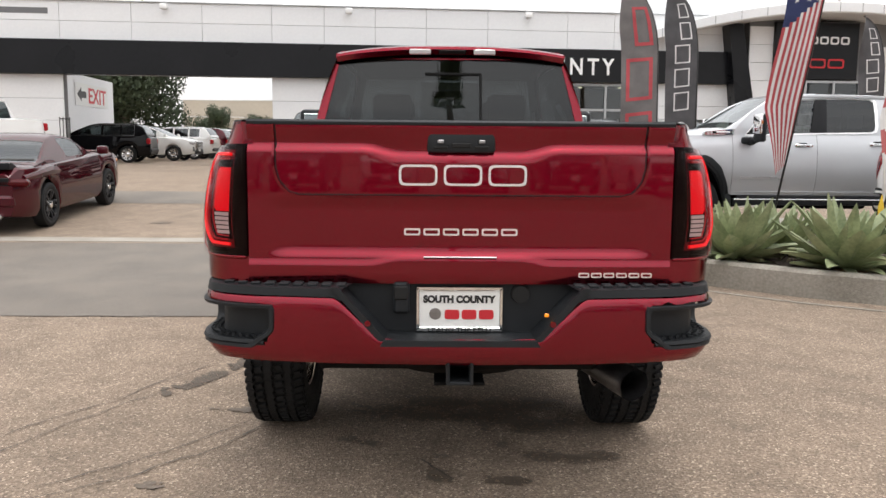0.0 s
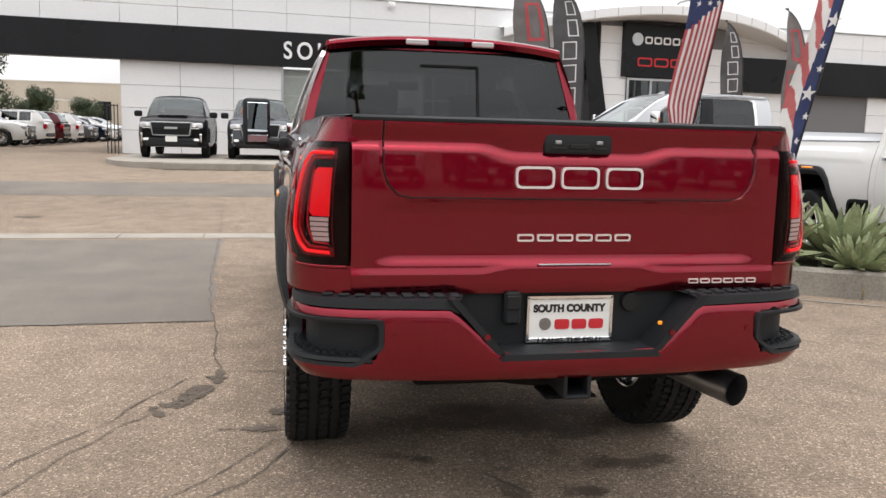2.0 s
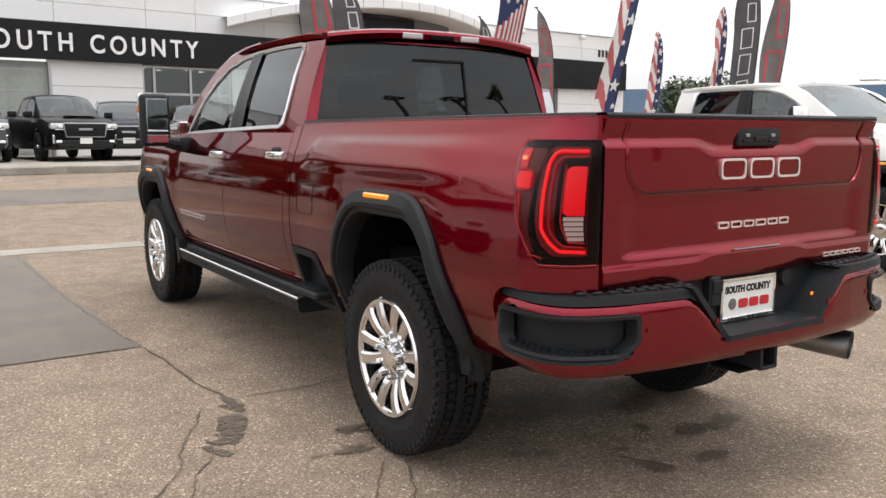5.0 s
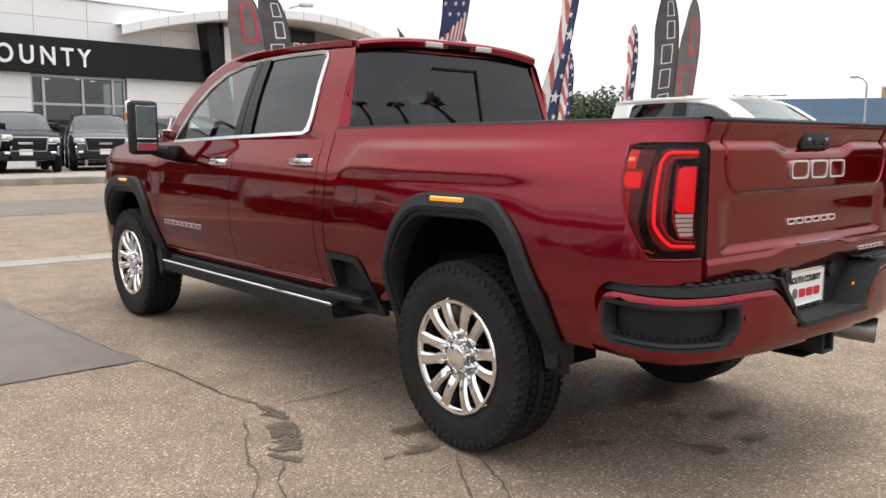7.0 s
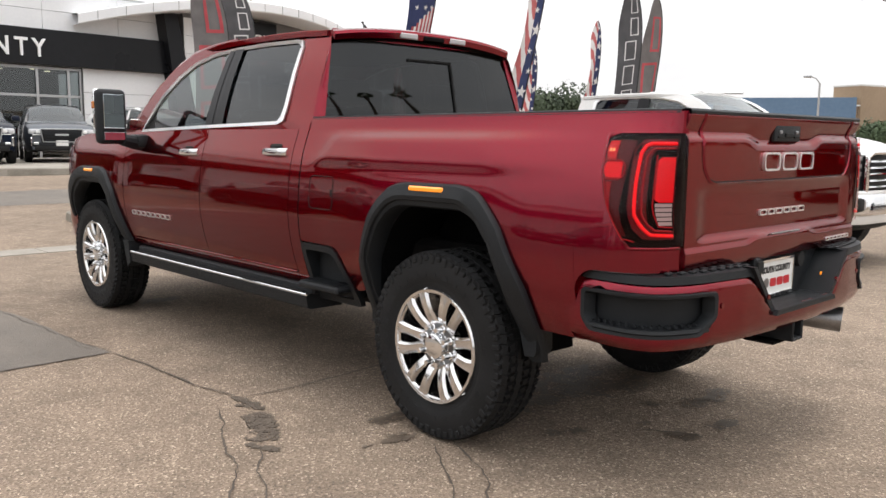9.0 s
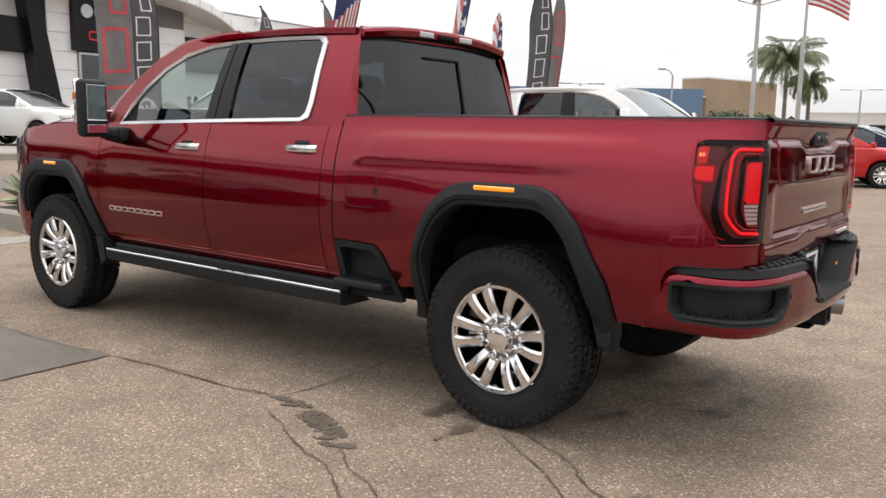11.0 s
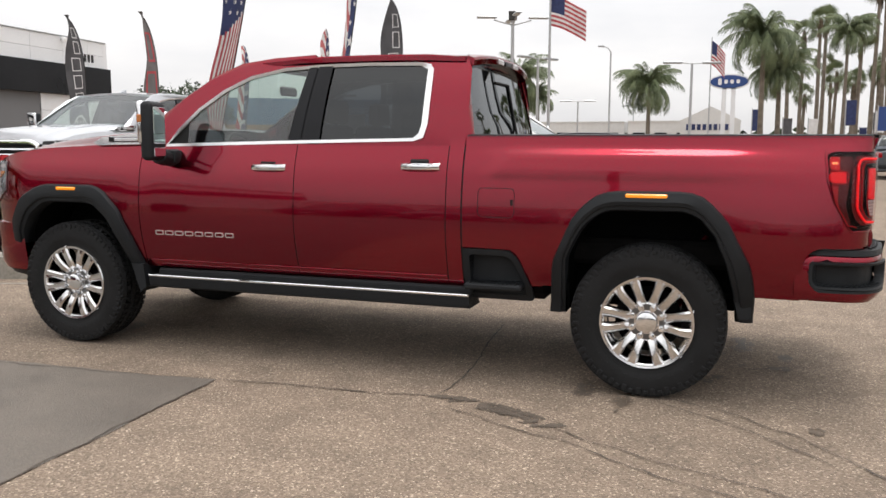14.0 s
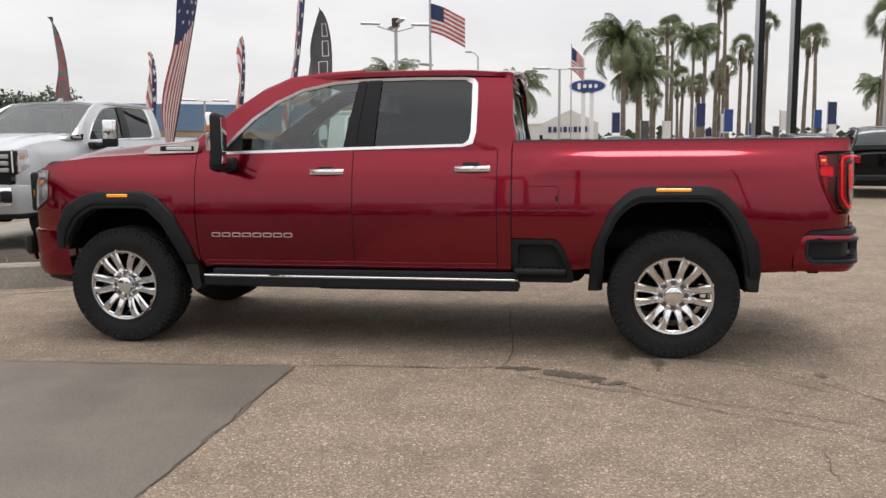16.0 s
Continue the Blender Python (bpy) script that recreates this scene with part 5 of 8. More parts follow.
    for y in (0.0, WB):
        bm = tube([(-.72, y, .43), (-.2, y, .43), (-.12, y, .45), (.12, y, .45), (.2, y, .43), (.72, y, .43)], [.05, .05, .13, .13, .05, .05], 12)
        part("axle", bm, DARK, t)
    bm = bmesh.new()
    add_lathe(bm, [(.51, .001), (.51, .33), (.54, .37), (.62, .37), (.66, .33), (.66, .001)], 36, axis="z", closed=False)
    bmesh.ops.translate(bm, verts=bm.verts[:], vec=(0.02, -.66, 0))
    part("spare_wheel", bm, DARK, t)
    for s in (-1, 1):
        for y in (0.0, WB):
            wheel_assembly("wheel", s, (s * .842, y, .44), t, detail, .44)
            part("leaf_spring", tube([(s * .56, y + .6, .55), (s * .56, y, .50), (s * .56, y - .6, .58)], .028, 6), DARK, t)
            part("shock_absorber", tube([(s * .60, y - .12, .42), (s * .52, y - .30, .90)], .035, 8), DARK if y else MAROON, t)
    # cab rear wall, rear window, roof, windscreen, bonnet, nose
    bm = bmesh.new()
    def cab_rear(x, z):
        return (x, lerp_table([(1.10, 1.075), (1.44, 1.075), (1.46, 1.046), (1.56, 1.064), (1.93, 1.138), (2.00, 1.145)], z) + .024 * (abs(x) / .85) ** 3, z)
    edge = [(1.10, 1.112), (1.43, 1.112), (1.56, 1.108), (1.75, 1.106), (1.90, 1.114), (1.980, 1.145)]
    for s in (-1, 1):
        rows = []
        for z in list(np.linspace(1.10, 1.43, 5)) + list(np.linspace(1.47, 1.980, 12)):
            yo, xo = lerp_table(edge, z), (greenhouse_x(1.2, z) if z > 1.44 else .868)
            xi = .815 - max(0, z - 1.45) * .245
            yi = cab_rear(xi, z)[1]
            A, B, C = Vector((xo, yo)), Vector((xo - .004, yi + .002)), Vector((xi, yi))
            rows.append([(s * q.x, q.y, z) for q in [A * (1 - k) ** 2 + B * 2 * k * (1 - k) + C * k * k for k in np.linspace(0, 1, 8)]])
        add_grid(bm, rows)
    add_grid(bm, [[cab_rear(x, z) for x in np.linspace(-.812, .812, 12)] for z in (1.10, 1.30, 1.45)])
    add_grid(bm, [[cab_rear(x, z) for x in np.linspace(-.69, .69, 12)] for z in (1.945, 1.965, 1.995)])
    bmesh.ops.recalc_face_normals(bm, faces=bm.faces[:])
    face_out(bm, (0, -1, 0))
    part("cab_rear_wall", bm, paint, t)
    bm = bmesh.new()
    zz = np.linspace(1.45, 1.95, 6)
    add_grid(bm, [[cab_rear(u * (0.818 - (z - 1.45) * .245), z) for z in zz] for u in np.linspace(-1, 1, 14)])
    bmesh.ops.translate(bm, verts=bm.verts[:], vec=(0, .006, 0))
    bmesh.ops.recalc_face_normals(bm, faces=bm.faces[:])
    if sum(f.normal.y for f in bm.faces) > 0:
        bmesh.ops.reverse_faces(bm, faces=bm.faces[:])
    rw = part("rear_window", bm, GLASS_REAR, t, "dark tinted rear window with sliding pane")
    bm = bmesh.new()
    fr = [(.19, 1.50), (.19, 1.855), (-.16, 1.855)]
    for (xa, za), (xb, zb) in zip(fr, fr[1:]):
        add_tube(bm, [Vector(cab_rear(xa, za)) + Vector((0, -.001, 0)), Vector(cab_rear(xb, zb)) + Vector((0, -.001, 0))], .0085, 6)
    part("slider_frame", bm, GAP, rw)
    bm = bmesh.new()
    ys = [1.14, 1.22, 1.4, 1.7, 2.0, 2.3, 2.5, 2.65, 2.76]
    rows = []
    for y in ys:
        w = .722 - .03 * ease(2.3, 2.8, y)
        rows.append([(x, y + (.02 * (abs(x) / .7) ** 2 if y < 1.3 else 0), roof_z(x, y)) for x in np.linspace(-w, w, 22)])
    add_grid(bm, rows)
    bmesh.ops.recalc_face_normals(bm, faces=bm.faces[:])
    flange(bm, (0, 0, -.03))
    part("roof", bm, paint, t)
    bm = bmesh.new()
    rows = []
    for x in np.linspace(-.708, .708, 26):
        k = .030 * (abs(x) / .70) ** 3
        zr = roof_z(x, 1.15) + .003
        rows.append([(x, 1.26, roof_z(x, 1.26) - .006), (x, 1.17 + k, zr), (x, 1.105 + k, zr - .004), (x, 1.080 + k, zr - .014), (x, 1.074 + k, zr - .030), (x, 1.082 + k, zr - .062), (x, 1.105 + k, zr - .072), (x, 1.16, zr - .078)])
    add_grid(bm, [r[:6] for r in rows])
    for r in (rows[0], rows[-1]):
        bm.faces.new([bm.verts.new(p) for p in r])
    bmesh.ops.remove_doubles(bm, verts=bm.verts[:], dist=1e-5)
    bmesh.ops.recalc_face_normals(bm, faces=bm.faces[:])
    # underside split off in near-black: the spoiler's shade put into its colour
    under = [r[5:] for r in rows]
    sl = part("roof_spoiler", bm, paint, t)
    bm = bmesh.new()
    add_grid(bm, under)
    face_out(bm, (0, -1, -1))
    part("spoiler_underside_shade", bm, SMOKE, sl)
    brake = part("high_brake_lamp", box((.01, 1.082, 1.984), (.17, .022, .030), .005), SMOKE, sl)
    for s in (-1, 1):
        part("cargo_lamp", box((.01 + s * .20, 1.080, 1.986), (.135, .022, .034), .006), LAMP_WHITE, brake)
        # screen pillar between side frame and windscreen
        a_side = [(2.2, 2.008), (2.5, 2.000), (2.76, 1.957), (2.98, 1.870), (3.17, 1.738), (3.34, 1.575), (3.46, 1.40)]
        b_side = [(.655, 2.2, roof_z(.655, 2.2)), (.65, 2.5, roof_z(.65, 2.5)), (.648, 2.74, roof_z(.648, 2.74) - .002)] + [(.66 + .16 * u, 2.765 + .88 * u, 1.984 - .55 * u) for u in (.16, .42, .70, .98)]
        bm = bmesh.new()
        outer = [Vector((greenhouse_x(y, z), y, z)) for y, z in a_side]
        inner = [Vector(q) for q in b_side]
        bulge = [(a + b) / 2 + Vector((.012, .008, .014)) for a, b in zip(outer, inner)]
        add_grid(bm, [[(s * q.x, q.y, q.z) for q in r] for r in (outer, bulge, inner)])
        face_out(bm, (s, .6, .6))
        part("screen_pillar", bm, paint, t)
    part("antenna_fin", prism([(2.66, 2.005), (2.50, 2.02), (2.495, 2.068), (2.53, 2.070)], "x", -.018, .018), paint, t)
    bm = bmesh.new()
    add_grid(bm, [[(x * (.69 + .16 * u), 2.75 + .88 * u + .05 * (1 - (x) ** 2), 1.976 - .55 * u) for x in np.linspace(-1, 1, 12)] for u in np.linspace(0, 1, 6)])
    bmesh.ops.recalc_face_normals(bm, faces=bm.faces[:])
    face_out(bm, (0, 1, 1))
    part("windscreen", bm, GLASS_LIGHT, t)
    bm = bmesh.new()
    rows = []
    for y in np.linspace(3.42, 4.84, 18):
        zt = lerp_table([(3.40, 1.436), (3.8, 1.428), (4.3, 1.402), (4.58, 1.366), (4.73, 1.325), (4.80, 1.292), (4.84, 1.25)], y)
        w = body_x(min(y, 4.79), zt) - .002
        dome = lerp_table([(3.42, .092), (3.9, .078), (4.4, .052), (4.74, .02), (4.87, 0)], y)
        rows.append([(u * w, y, zt + dome * ease(1.0, .74, abs(u)) + .012 * ease(.55, .5, abs(u)) * ease(4.86, 4.6, y)) for u in np.linspace(-1, 1, 41)])
    add_grid(bm, rows)
    bmesh.ops.recalc_face_normals(bm, faces=bm.faces[:])
    part("bonnet", bm, paint, t)
    for s in (-1, 1):
        bm = bmesh.new()
        add_prism(bm, round_poly([(3.43, 1.434), (3.82, 1.424), (3.86, 1.442), (3.78, 1.480), (3.41, 1.514)], .012, 3), "x", s * .78, s * .906)
        bd = part("wing_badge", bm, CHROME, t, "chrome bonnet side badge")
        part("badge_gap", box((s * .905, 3.59, 1.463), (.006, .27, .038), .003), GAP, bd)
        part("badge_bar", box((s * .907, 3.575, 1.464), (.008, .20, .024), .003), BRIGHT, bd)
        bar_word("door_mark", t, BRIGHT, 2.70, 3.335, .814, .846, 8, lambda y, z, d: (s * (body_x(y, z) + d), y, z), .18, .007, hollow=.006)
        fl = [(.78, 1.185), (1.005, 1.185), (1.005, 1.012), (.78, 1.012)]
        pts = round_poly(fl, .035, 4)
        bm = bmesh.new()
        add_tube(bm, [(s * (body_x(y, z) + .0005), y, z) for y, z in pts + pts[:1]], .0022, 5)
        if s < 0:
            part("fuel_door_gap", bm, GAP, t)
            part("fuel_door_pull", box((s * (body_x(.80, 1.1) - .004), .795, 1.10), (.012, .02, .04), .004), GAP, t)
        else:
            bm.free()
    # nose: grille, headlamps, bumper
    bm = bmesh.new()
    add_grid(bm, [[(x, 4.93 - .09 * (abs(x) / .8) ** 2, z) for z in (.70, .95, 1.20, 1.25)] for x in np.linspace(-.80, .80, 12)])
    bmesh.ops.recalc_face_normals(bm, faces=bm.faces[:])
    face_out(bm, (0, 1, 0))
    gr = part("grille", bm, FASCIA, t, "dark mesh front grille in a chrome frame")
    for k in range(6):
        part("grille_bar", tube([(-.56, 4.925, .84 + k * .07), (0, 4.965, .84 + k * .07), (.56, 4.925, .84 + k * .07)], .013, 6), CHROME, gr)
    ring = [(-.60, .80), (-.60, 1.24), (-.50, 1.285), (.50, 1.285), (.60, 1.24), (.60, .80)]
    part("grille_frame", tube([(x, 4.965 - .10 * (abs(x) / .8) ** 2, z) for x, z in polyline(ring, 40)], .030, 8), CHROME, gr)
    bar_word("grille_mark", gr, INK_RED, -.21, .21, 1.03, 1.11, 3, lambda x, z, d: (x, 4.985 + d, z), .14, .012)
    for s in (-1, 1):
        hd = part("headlamp_housing", box((s * .735, 4.775, 1.14), (.25, .16, .31), .03, pose(0, 0, 0), seg=2), FASCIA, t, "stacked headlamp in a dark housing")
        for k in range(3):
            part("lamp_element", box((s * .71, 4.86, 1.05 + k * .085), (.15, .03, .055), .012, seg=2), LAMP_WHITE, hd)
        part("light_guide", box((s * .832, 4.845, 1.15), (.022, .03, .27), .008), LETTER, hd)
        part("turn_signal", box((s * .853, 4.815, 1.13), (.016, .02, .06), .006), AMBER_DULL, hd)
    fb = polyline([(.935, 4.50), (.94, 4.60), (.92, 4.72), (.85, 4.84), (.62, 4.95), (0, 5.00)], 16)
    fp = [(-x, y) for x, y in fb] + [(x, y) for x, y in fb[::-1][1:]]
    bm = bmesh.new()
    add_grid(bm, [[(x * k, y + d, z) for x, y in fp] for z, k, d in ((.50, .97, -.03), (.55, .99, -.01), (.68, 1, 0), (.80, 1.003, .005), (.85, 1, 0), (.87, .97, -.03))])
    bmesh.ops.recalc_face_normals(bm, faces=bm.faces[:])
    bf = part("front_bumper", bm, paint, t)
    bm = bmesh.new()
    add_grid(bm, [[(x * k, y + d, z) for x, y in fp if abs(x) < .82] for z, k, d in ((.60, 1.0, .006), (.62, 1.012, .022), (.80, 1.014, .024), (.83, 1.0, .008))])
    bmesh.ops.recalc_face_normals(bm, faces=bm.faces[:])
    face_out(bm, (0, 1, 0))
    part("bumper_bar", bm, CHROME, bf, "chrome front bumper bar")
    for s in (-1, 1):
        fg = part("fog_lamp_pocket", box((s * .735, 4.915, .72), (.20, .06, .15), .025, seg=2), GAP, bf)
        for k in range(3):
            part("fog_lens", box((s * (.68 + .05 * k), 4.947 - .02 * k, .72), (.036, .014, .10), .008), LAMP_WHITE, fg)
    bm = bmesh.new()
    add_grid(bm, [[(x * k, y + d, z) for x, y in fp] for z, k, d in ((.42, .86, -.16), (.46, .93, -.06), (.52, .96, -.03))])
    bmesh.ops.recalc_face_normals(bm, faces=bm.faces[:])
    part("front_valance", bm, PLASTIC, t)
    # cabin
    for y in (2.55, 1.75):
        for s in (-1, 1):
            st = tagged(new("seat"), "black leather seat", "")
            st.parent = t
            part("cushion", box((s * .38, y, .98), (.54, .52, .16), .05, seg=2), LEATHER, st)
            part("backrest", box((s * .38, y - .30, 1.28), (.50, .15, .58), .05, pose(0, 0, 0), seg=2), LEATHER, st)
            part("headrest", box((s * .38, y - .34, 1.66), (.26, .10, .17), .04, seg=2), LEATHER, st)
    part("dashboard", box((0, 3.28, 1.28), (1.5, .40, .26), .06, seg=2), CABIN, t)
    part("cabin_floor", box((0, 2.3, .80), (1.66, 2.5, .05)), CABIN, t)
    part("roof_lining", box((0, 2.0, 1.962), (1.26, 1.46, .02)), CABIN, t)
    bm = bmesh.new()
    ring = [Vector((-.38 + .19 * math.cos(a), 2.98 + .05 * math.sin(a), 1.33 + .18 * math.sin(a))) for a in np.linspace(0, 2 * math.pi, 25)]
    add_tube(bm, ring, .014, 6, caps=False)
    add_tube(bm, [(-.56, 2.98, 1.33), (-.20, 2.98, 1.33)], .02, 6)
    add_tube(bm, [(-.38, 2.98, 1.33), (-.38, 3.2, 1.25)], .03, 6)
    part("steering_wheel", bm, CABIN, t)
    part("interior_mirror", box((0, 2.80, 1.83), (.24, .03, .07), .015), CABIN, t)
    part("window_sticker", box((-.70, 1.62, 1.62), (.004, .22, .18)) if not detail else box((.70, 2.6, 1.60), (.004, .25, .16)), PAPER, t)
    return t


pickup("pickup_truck", "cherry red crew-cab pickup truck with polished rims and chrome trim", RED, pose(0, 0, 0))


# ---- dealership building ----
FACE = Matrix.Translation((0.135, 29.01, -0.18)) @ Matrix.Rotation(math.atan(0.09), 4, "Z") @ Matrix.Scale(1.09, 4)
dealer = thing("dealership_building", "white-panelled car dealership with a black fascia and arched entrance", "building", at=FACE)
BASE = 0.5


def wall_panels(x_edges, z_edges, y, thick=0.05, mat=PANEL, gap=0.012, parent=dealer):
    """Metal cladding panels with open joints, each a piece of its own."""
    made = {}
    for xa, xb in zip(x_edges, x_edges[1:]):
        for za, zb in zip(z_edges, z_edges[1:]):
            size = (round(xb - xa - gap, 3), round(zb - za - gap, 3))
            if size not in made:
                b = box((0, 0, 0), (size[0], thick, size[1]), 0.006)
                ob = part("cladding_panel", b, mat, parent, smooth=False)
                made[size] = ob.data
            else:
                ob = new("cladding_panel", made[size])
                ob.parent = parent
            ob.location = ((xa + xb) / 2, y, (za + zb) / 2)


def wall_core(x0, x1, z0, z1, y0=0.06, y1=0.4, name="wall", mat=JOINT):
    return part(name, box(((x0 + x1) / 2, (y0 + y1) / 2, (z0 + z1) / 2), (x1 - x0, y1 - y0, z1 - z0)), mat, dealer, smooth=False)


JX = [-40, -36, -32, -28, -24, -20.4, -17.0, -15.4, -13.14, -10.75, -8.36, -5.97, -4.15, -2.35, -0.53, 1.69, 4.62, 6.37, 9.0, 11.5]
wall_core(-40, 29.35, 4.9, 6.22)
wall_panels(JX, [4.93, 5.58, 6.25], 0.03)
wall_core(-40, -13.1, BASE, 4.9)
wall_core(-6.0, -0.69, BASE, 4.9)
wall_core(1.47, 4.43, BASE, 4.9)
wall_core(7.66, 12.4, BASE, 4.9)
wall_core(-13.1, -6.0, 3.78, 4.9, 0.06, 0.5)
LZ = [0.66, 1.45, 2.2, 2.95, 3.78]
wall_panels([-40, -36, -32, -28, -24, -20, -16.5, -13.1], LZ, 0.03)
wall_panels([-6.0, -4.1, -2.35, -0.69], LZ, 0.03)
wall_panels([1.47, 4.43], LZ, 0.03)
wall_panels([7.66, 10.9], LZ, 0.03)
wall_panels([15.9, 17.4], [0.66, 1.3, 1.95, 2.6, 3.25, 3.9, 4.55, 5.2], -0.5, mat=PANEL)
wall_panels([11.3, 12.45], [0.66, 1.3, 1.95, 2.6, 3.25, 3.9, 4.55, 5.2, 5.85], -0.5, mat=PANEL)
wall_core(11.3, 17.4, BASE, 6.1, -0.46, 0.1)
part("parapet_cap", box((-14.2, 0.2, 6.27), (51.6, 0.5, 0.05), 0.01), ALU, dealer)
part("parapet_cap", box((23.4, 0.2, 6.27), (11.9, 0.5, 0.05), 0.01), ALU, dealer)
# black fascia
part("fascia", box((-14.5, -0.12, 4.345), (51.0, 0.34, 1.17), 0.015), FASCIA, dealer, "gloss black fascia band", smooth=False)
lettering_at = pose(2.82, -0.31, 4.31, 90, 0, 0)
lettering("letter", "SOUTH COUNTY", 0.83, 0.03, LETTER, dealer, lettering_at, "white raised capital", 1.42, 6.98, 0.012, 0.60, True)
part("black_pier", prism([(10.45, 5.92), (10.98, 5.92), (12.0, BASE), (11.15, BASE)], "y", -0.62, 0.1), FASCIA, dealer, smooth=False)
# wing wall with the exit banner
WING = Matrix.Translation((0.505, 5.37, -0.258)) @ Matrix.Scale(1.177, 4)
part("wing_wall", box((-13.25, 3.0, 2.2), (0.3, 5.8, 3.4)), PANEL, dealer, smooth=False).matrix_basis = WING
part("wing_wall_trim", box((-13.18, 0.02, 2.2), (0.25, 0.16, 3.4)), PANEL, dealer, smooth=False).matrix_basis = WING
banner = part("exit_banner", box((-13.08, 3.10, 3.19), (0.012, 3.9, 0.82), 0.003), PAPER, dealer, "white banner with red exit lettering", smooth=False)
banner.matrix_basis = WING
lettering("banner_lettering", "EXIT", 0.80, 0.004, INK_RED, banner, pose(-13.07, 3.72, 3.19, 90, 0, 90), width=2.15, bold=.012)
part("banner_arrow", prism([(1.35, 3.19), (1.80, 3.44), (1.80, 3.31), (2.35, 3.31), (2.35, 3.07), (1.80, 3.07), (1.80, 2.94)], "x", -13.072, -13.064), INK, banner, smooth=False)
# roller door
gar = part("garage_door", box((0.39, 0.20, 2.1), (2.16, 0.06, 3.2)), GARAGE, dealer, "pale translucent roller door", smooth=False)
for k in range(5):
    part("door_rail", box((0.39, 0.165, 0.8 + k * 0.66), (2.16, 0.02, 0.03)), ALU, gar, smooth=False)
for x in (-0.69, 1.47):
    part("door_jamb", box((x, 0.1, 2.1), (0.08, 0.24, 3.3)), ALU, dealer, smooth=False)


def shopfront(x0, x1, z0, z1, posts, rails, y=0.18):
    """Glazed front in an aluminium frame over a lit showroom, its dimness put into the wall colour."""
    sf = tagged(new("shopfront"), "glazed entrance in an aluminium frame with lights inside", "")
    sf.parent = dealer
    part("glass_pane", box(((x0 + x1) / 2, y, (z0 + z1) / 2), (x1 - x0, 0.012, z1 - z0)), STORE_GLASS, sf, smooth=False)
    for x in posts:
        part("frame_post", box((x, y - 0.02, (z0 + z1) / 2), (0.09, 0.1, z1 - z0), 0.006), ALU, sf, smooth=False)
    for z in rails:
        part("frame_rail", box(((x0 + x1) / 2, y - 0.018, z), (x1 - x0, 0.09, 0.09), 0.006), ALU, sf, smooth=False)
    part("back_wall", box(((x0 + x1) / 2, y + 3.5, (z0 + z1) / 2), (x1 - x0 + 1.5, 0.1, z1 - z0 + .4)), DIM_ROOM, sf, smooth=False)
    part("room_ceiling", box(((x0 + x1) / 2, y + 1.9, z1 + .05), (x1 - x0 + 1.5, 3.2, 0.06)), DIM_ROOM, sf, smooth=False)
    for k in range(4):
        b = bmesh.new()
        bmesh.ops.create_cone(b, cap_ends=True, segments=12, radius1=.09, radius2=.09, depth=.03, matrix=Matrix.Translation((x0 + (k + .5) * (x1 - x0) / 4, y + 1.0 + .7 * (k % 2), z1 - .02)))
        part("ceiling_light", b, BULB, sf)


shopfront(4.43, 7.66, 0.62, 3.74, (4.47, 4.86, 6.15, 7.2, 7.62), (0.66, 2.78, 3.70))
part("door_leaf", box((5.5, 0.2, 1.7), (1.2, 0.02, 2.0)), FASCIA, dealer, smooth=False)
# arched entrance
arch = bmesh.new()
rows = []
for x in np.linspace(7.35, 20.75, 29):
    u = (x - 14.0) / 6.7
    yf, zc = -0.45 - 1.9 * (1 - u * u), 5.50 + 0.95 * (1 - abs(u) ** 2.1)
    rows.append([(x, yf + 2.6, zc - .30), (x, yf + .04, zc - .34), (x, yf, zc - .30), (x, yf, zc), (x, yf + .05, zc + .04), (x, yf + 2.6, zc + .04)])
add_grid(arch, rows)
bmesh.ops.recalc_face_normals(arch, faces=arch.faces[:])
canopy = part("arched_canopy", arch, PANEL, dealer, "pale grey arched canopy")
for x in np.linspace(7.9, 20.2, 16):
    u = (x - 14.0) / 6.7
    yf, zc = -0.45 - 1.9 * (1 - u * u), 5.50 + 0.95 * (1 - abs(u) ** 2.1)
    part("canopy_joint", box((x, yf - .001, zc - .15), (.014, .01, .30)), JOINT, canopy, smooth=False)
wall_core(7.5, 20.5, 5.2, 6.15, 0.35, 0.6)
sg = part("brand_sign", box((13.8, -0.62, 4.98), (3.2, 0.2, 2.05), 0.01), FASCIA, dealer, "black sign panel with white and red marks", smooth=False)
b = bmesh.new()
bmesh.ops.create_cone(b, cap_ends=True, segments=24, radius1=.24, radius2=.24, depth=.04, matrix=Matrix.Translation((12.75, -0.74, 5.38)) @ Matrix.Rotation(math.pi / 2, 4, "X"))
part("round_mark", b, ALU, sg)
on_sign = lambda x, z, d: (x, -0.72 - d, z)
bar_word("word_mark", sg, LETTER, 13.08, 15.10, 5.22, 5.50, 5, on_sign, 0.2, 0.03, hollow=0.06)
bar_word("word_mark", sg, INK_RED, 12.80, 14.95, 4.36, 4.70, 3, on_sign, 0.12, 0.03, hollow=0.06)
shopfront(12.45, 15.65, 0.62, 3.92, (12.5, 13.5, 14.6, 15.6), (0.66, 2.75, 3.88), y=-0.55)
# right wing
wall_core(17.4, 29.35, BASE, 4.9)
wall_panels([11.5, 13.6, 15.7, 17.8, 19.9, 22.0, 24.1, 26.2, 28.0, 29.35], [4.98, 5.6, 6.25], 0.03)
wall_panels([17.4, 20.2], [0.66, 1.4, 2.1, 2.85, 3.6], 0.03)
wall_panels([24.6, 27.0, 29.35], [0.66, 1.4, 2.1, 2.85, 3.6], 0.03)
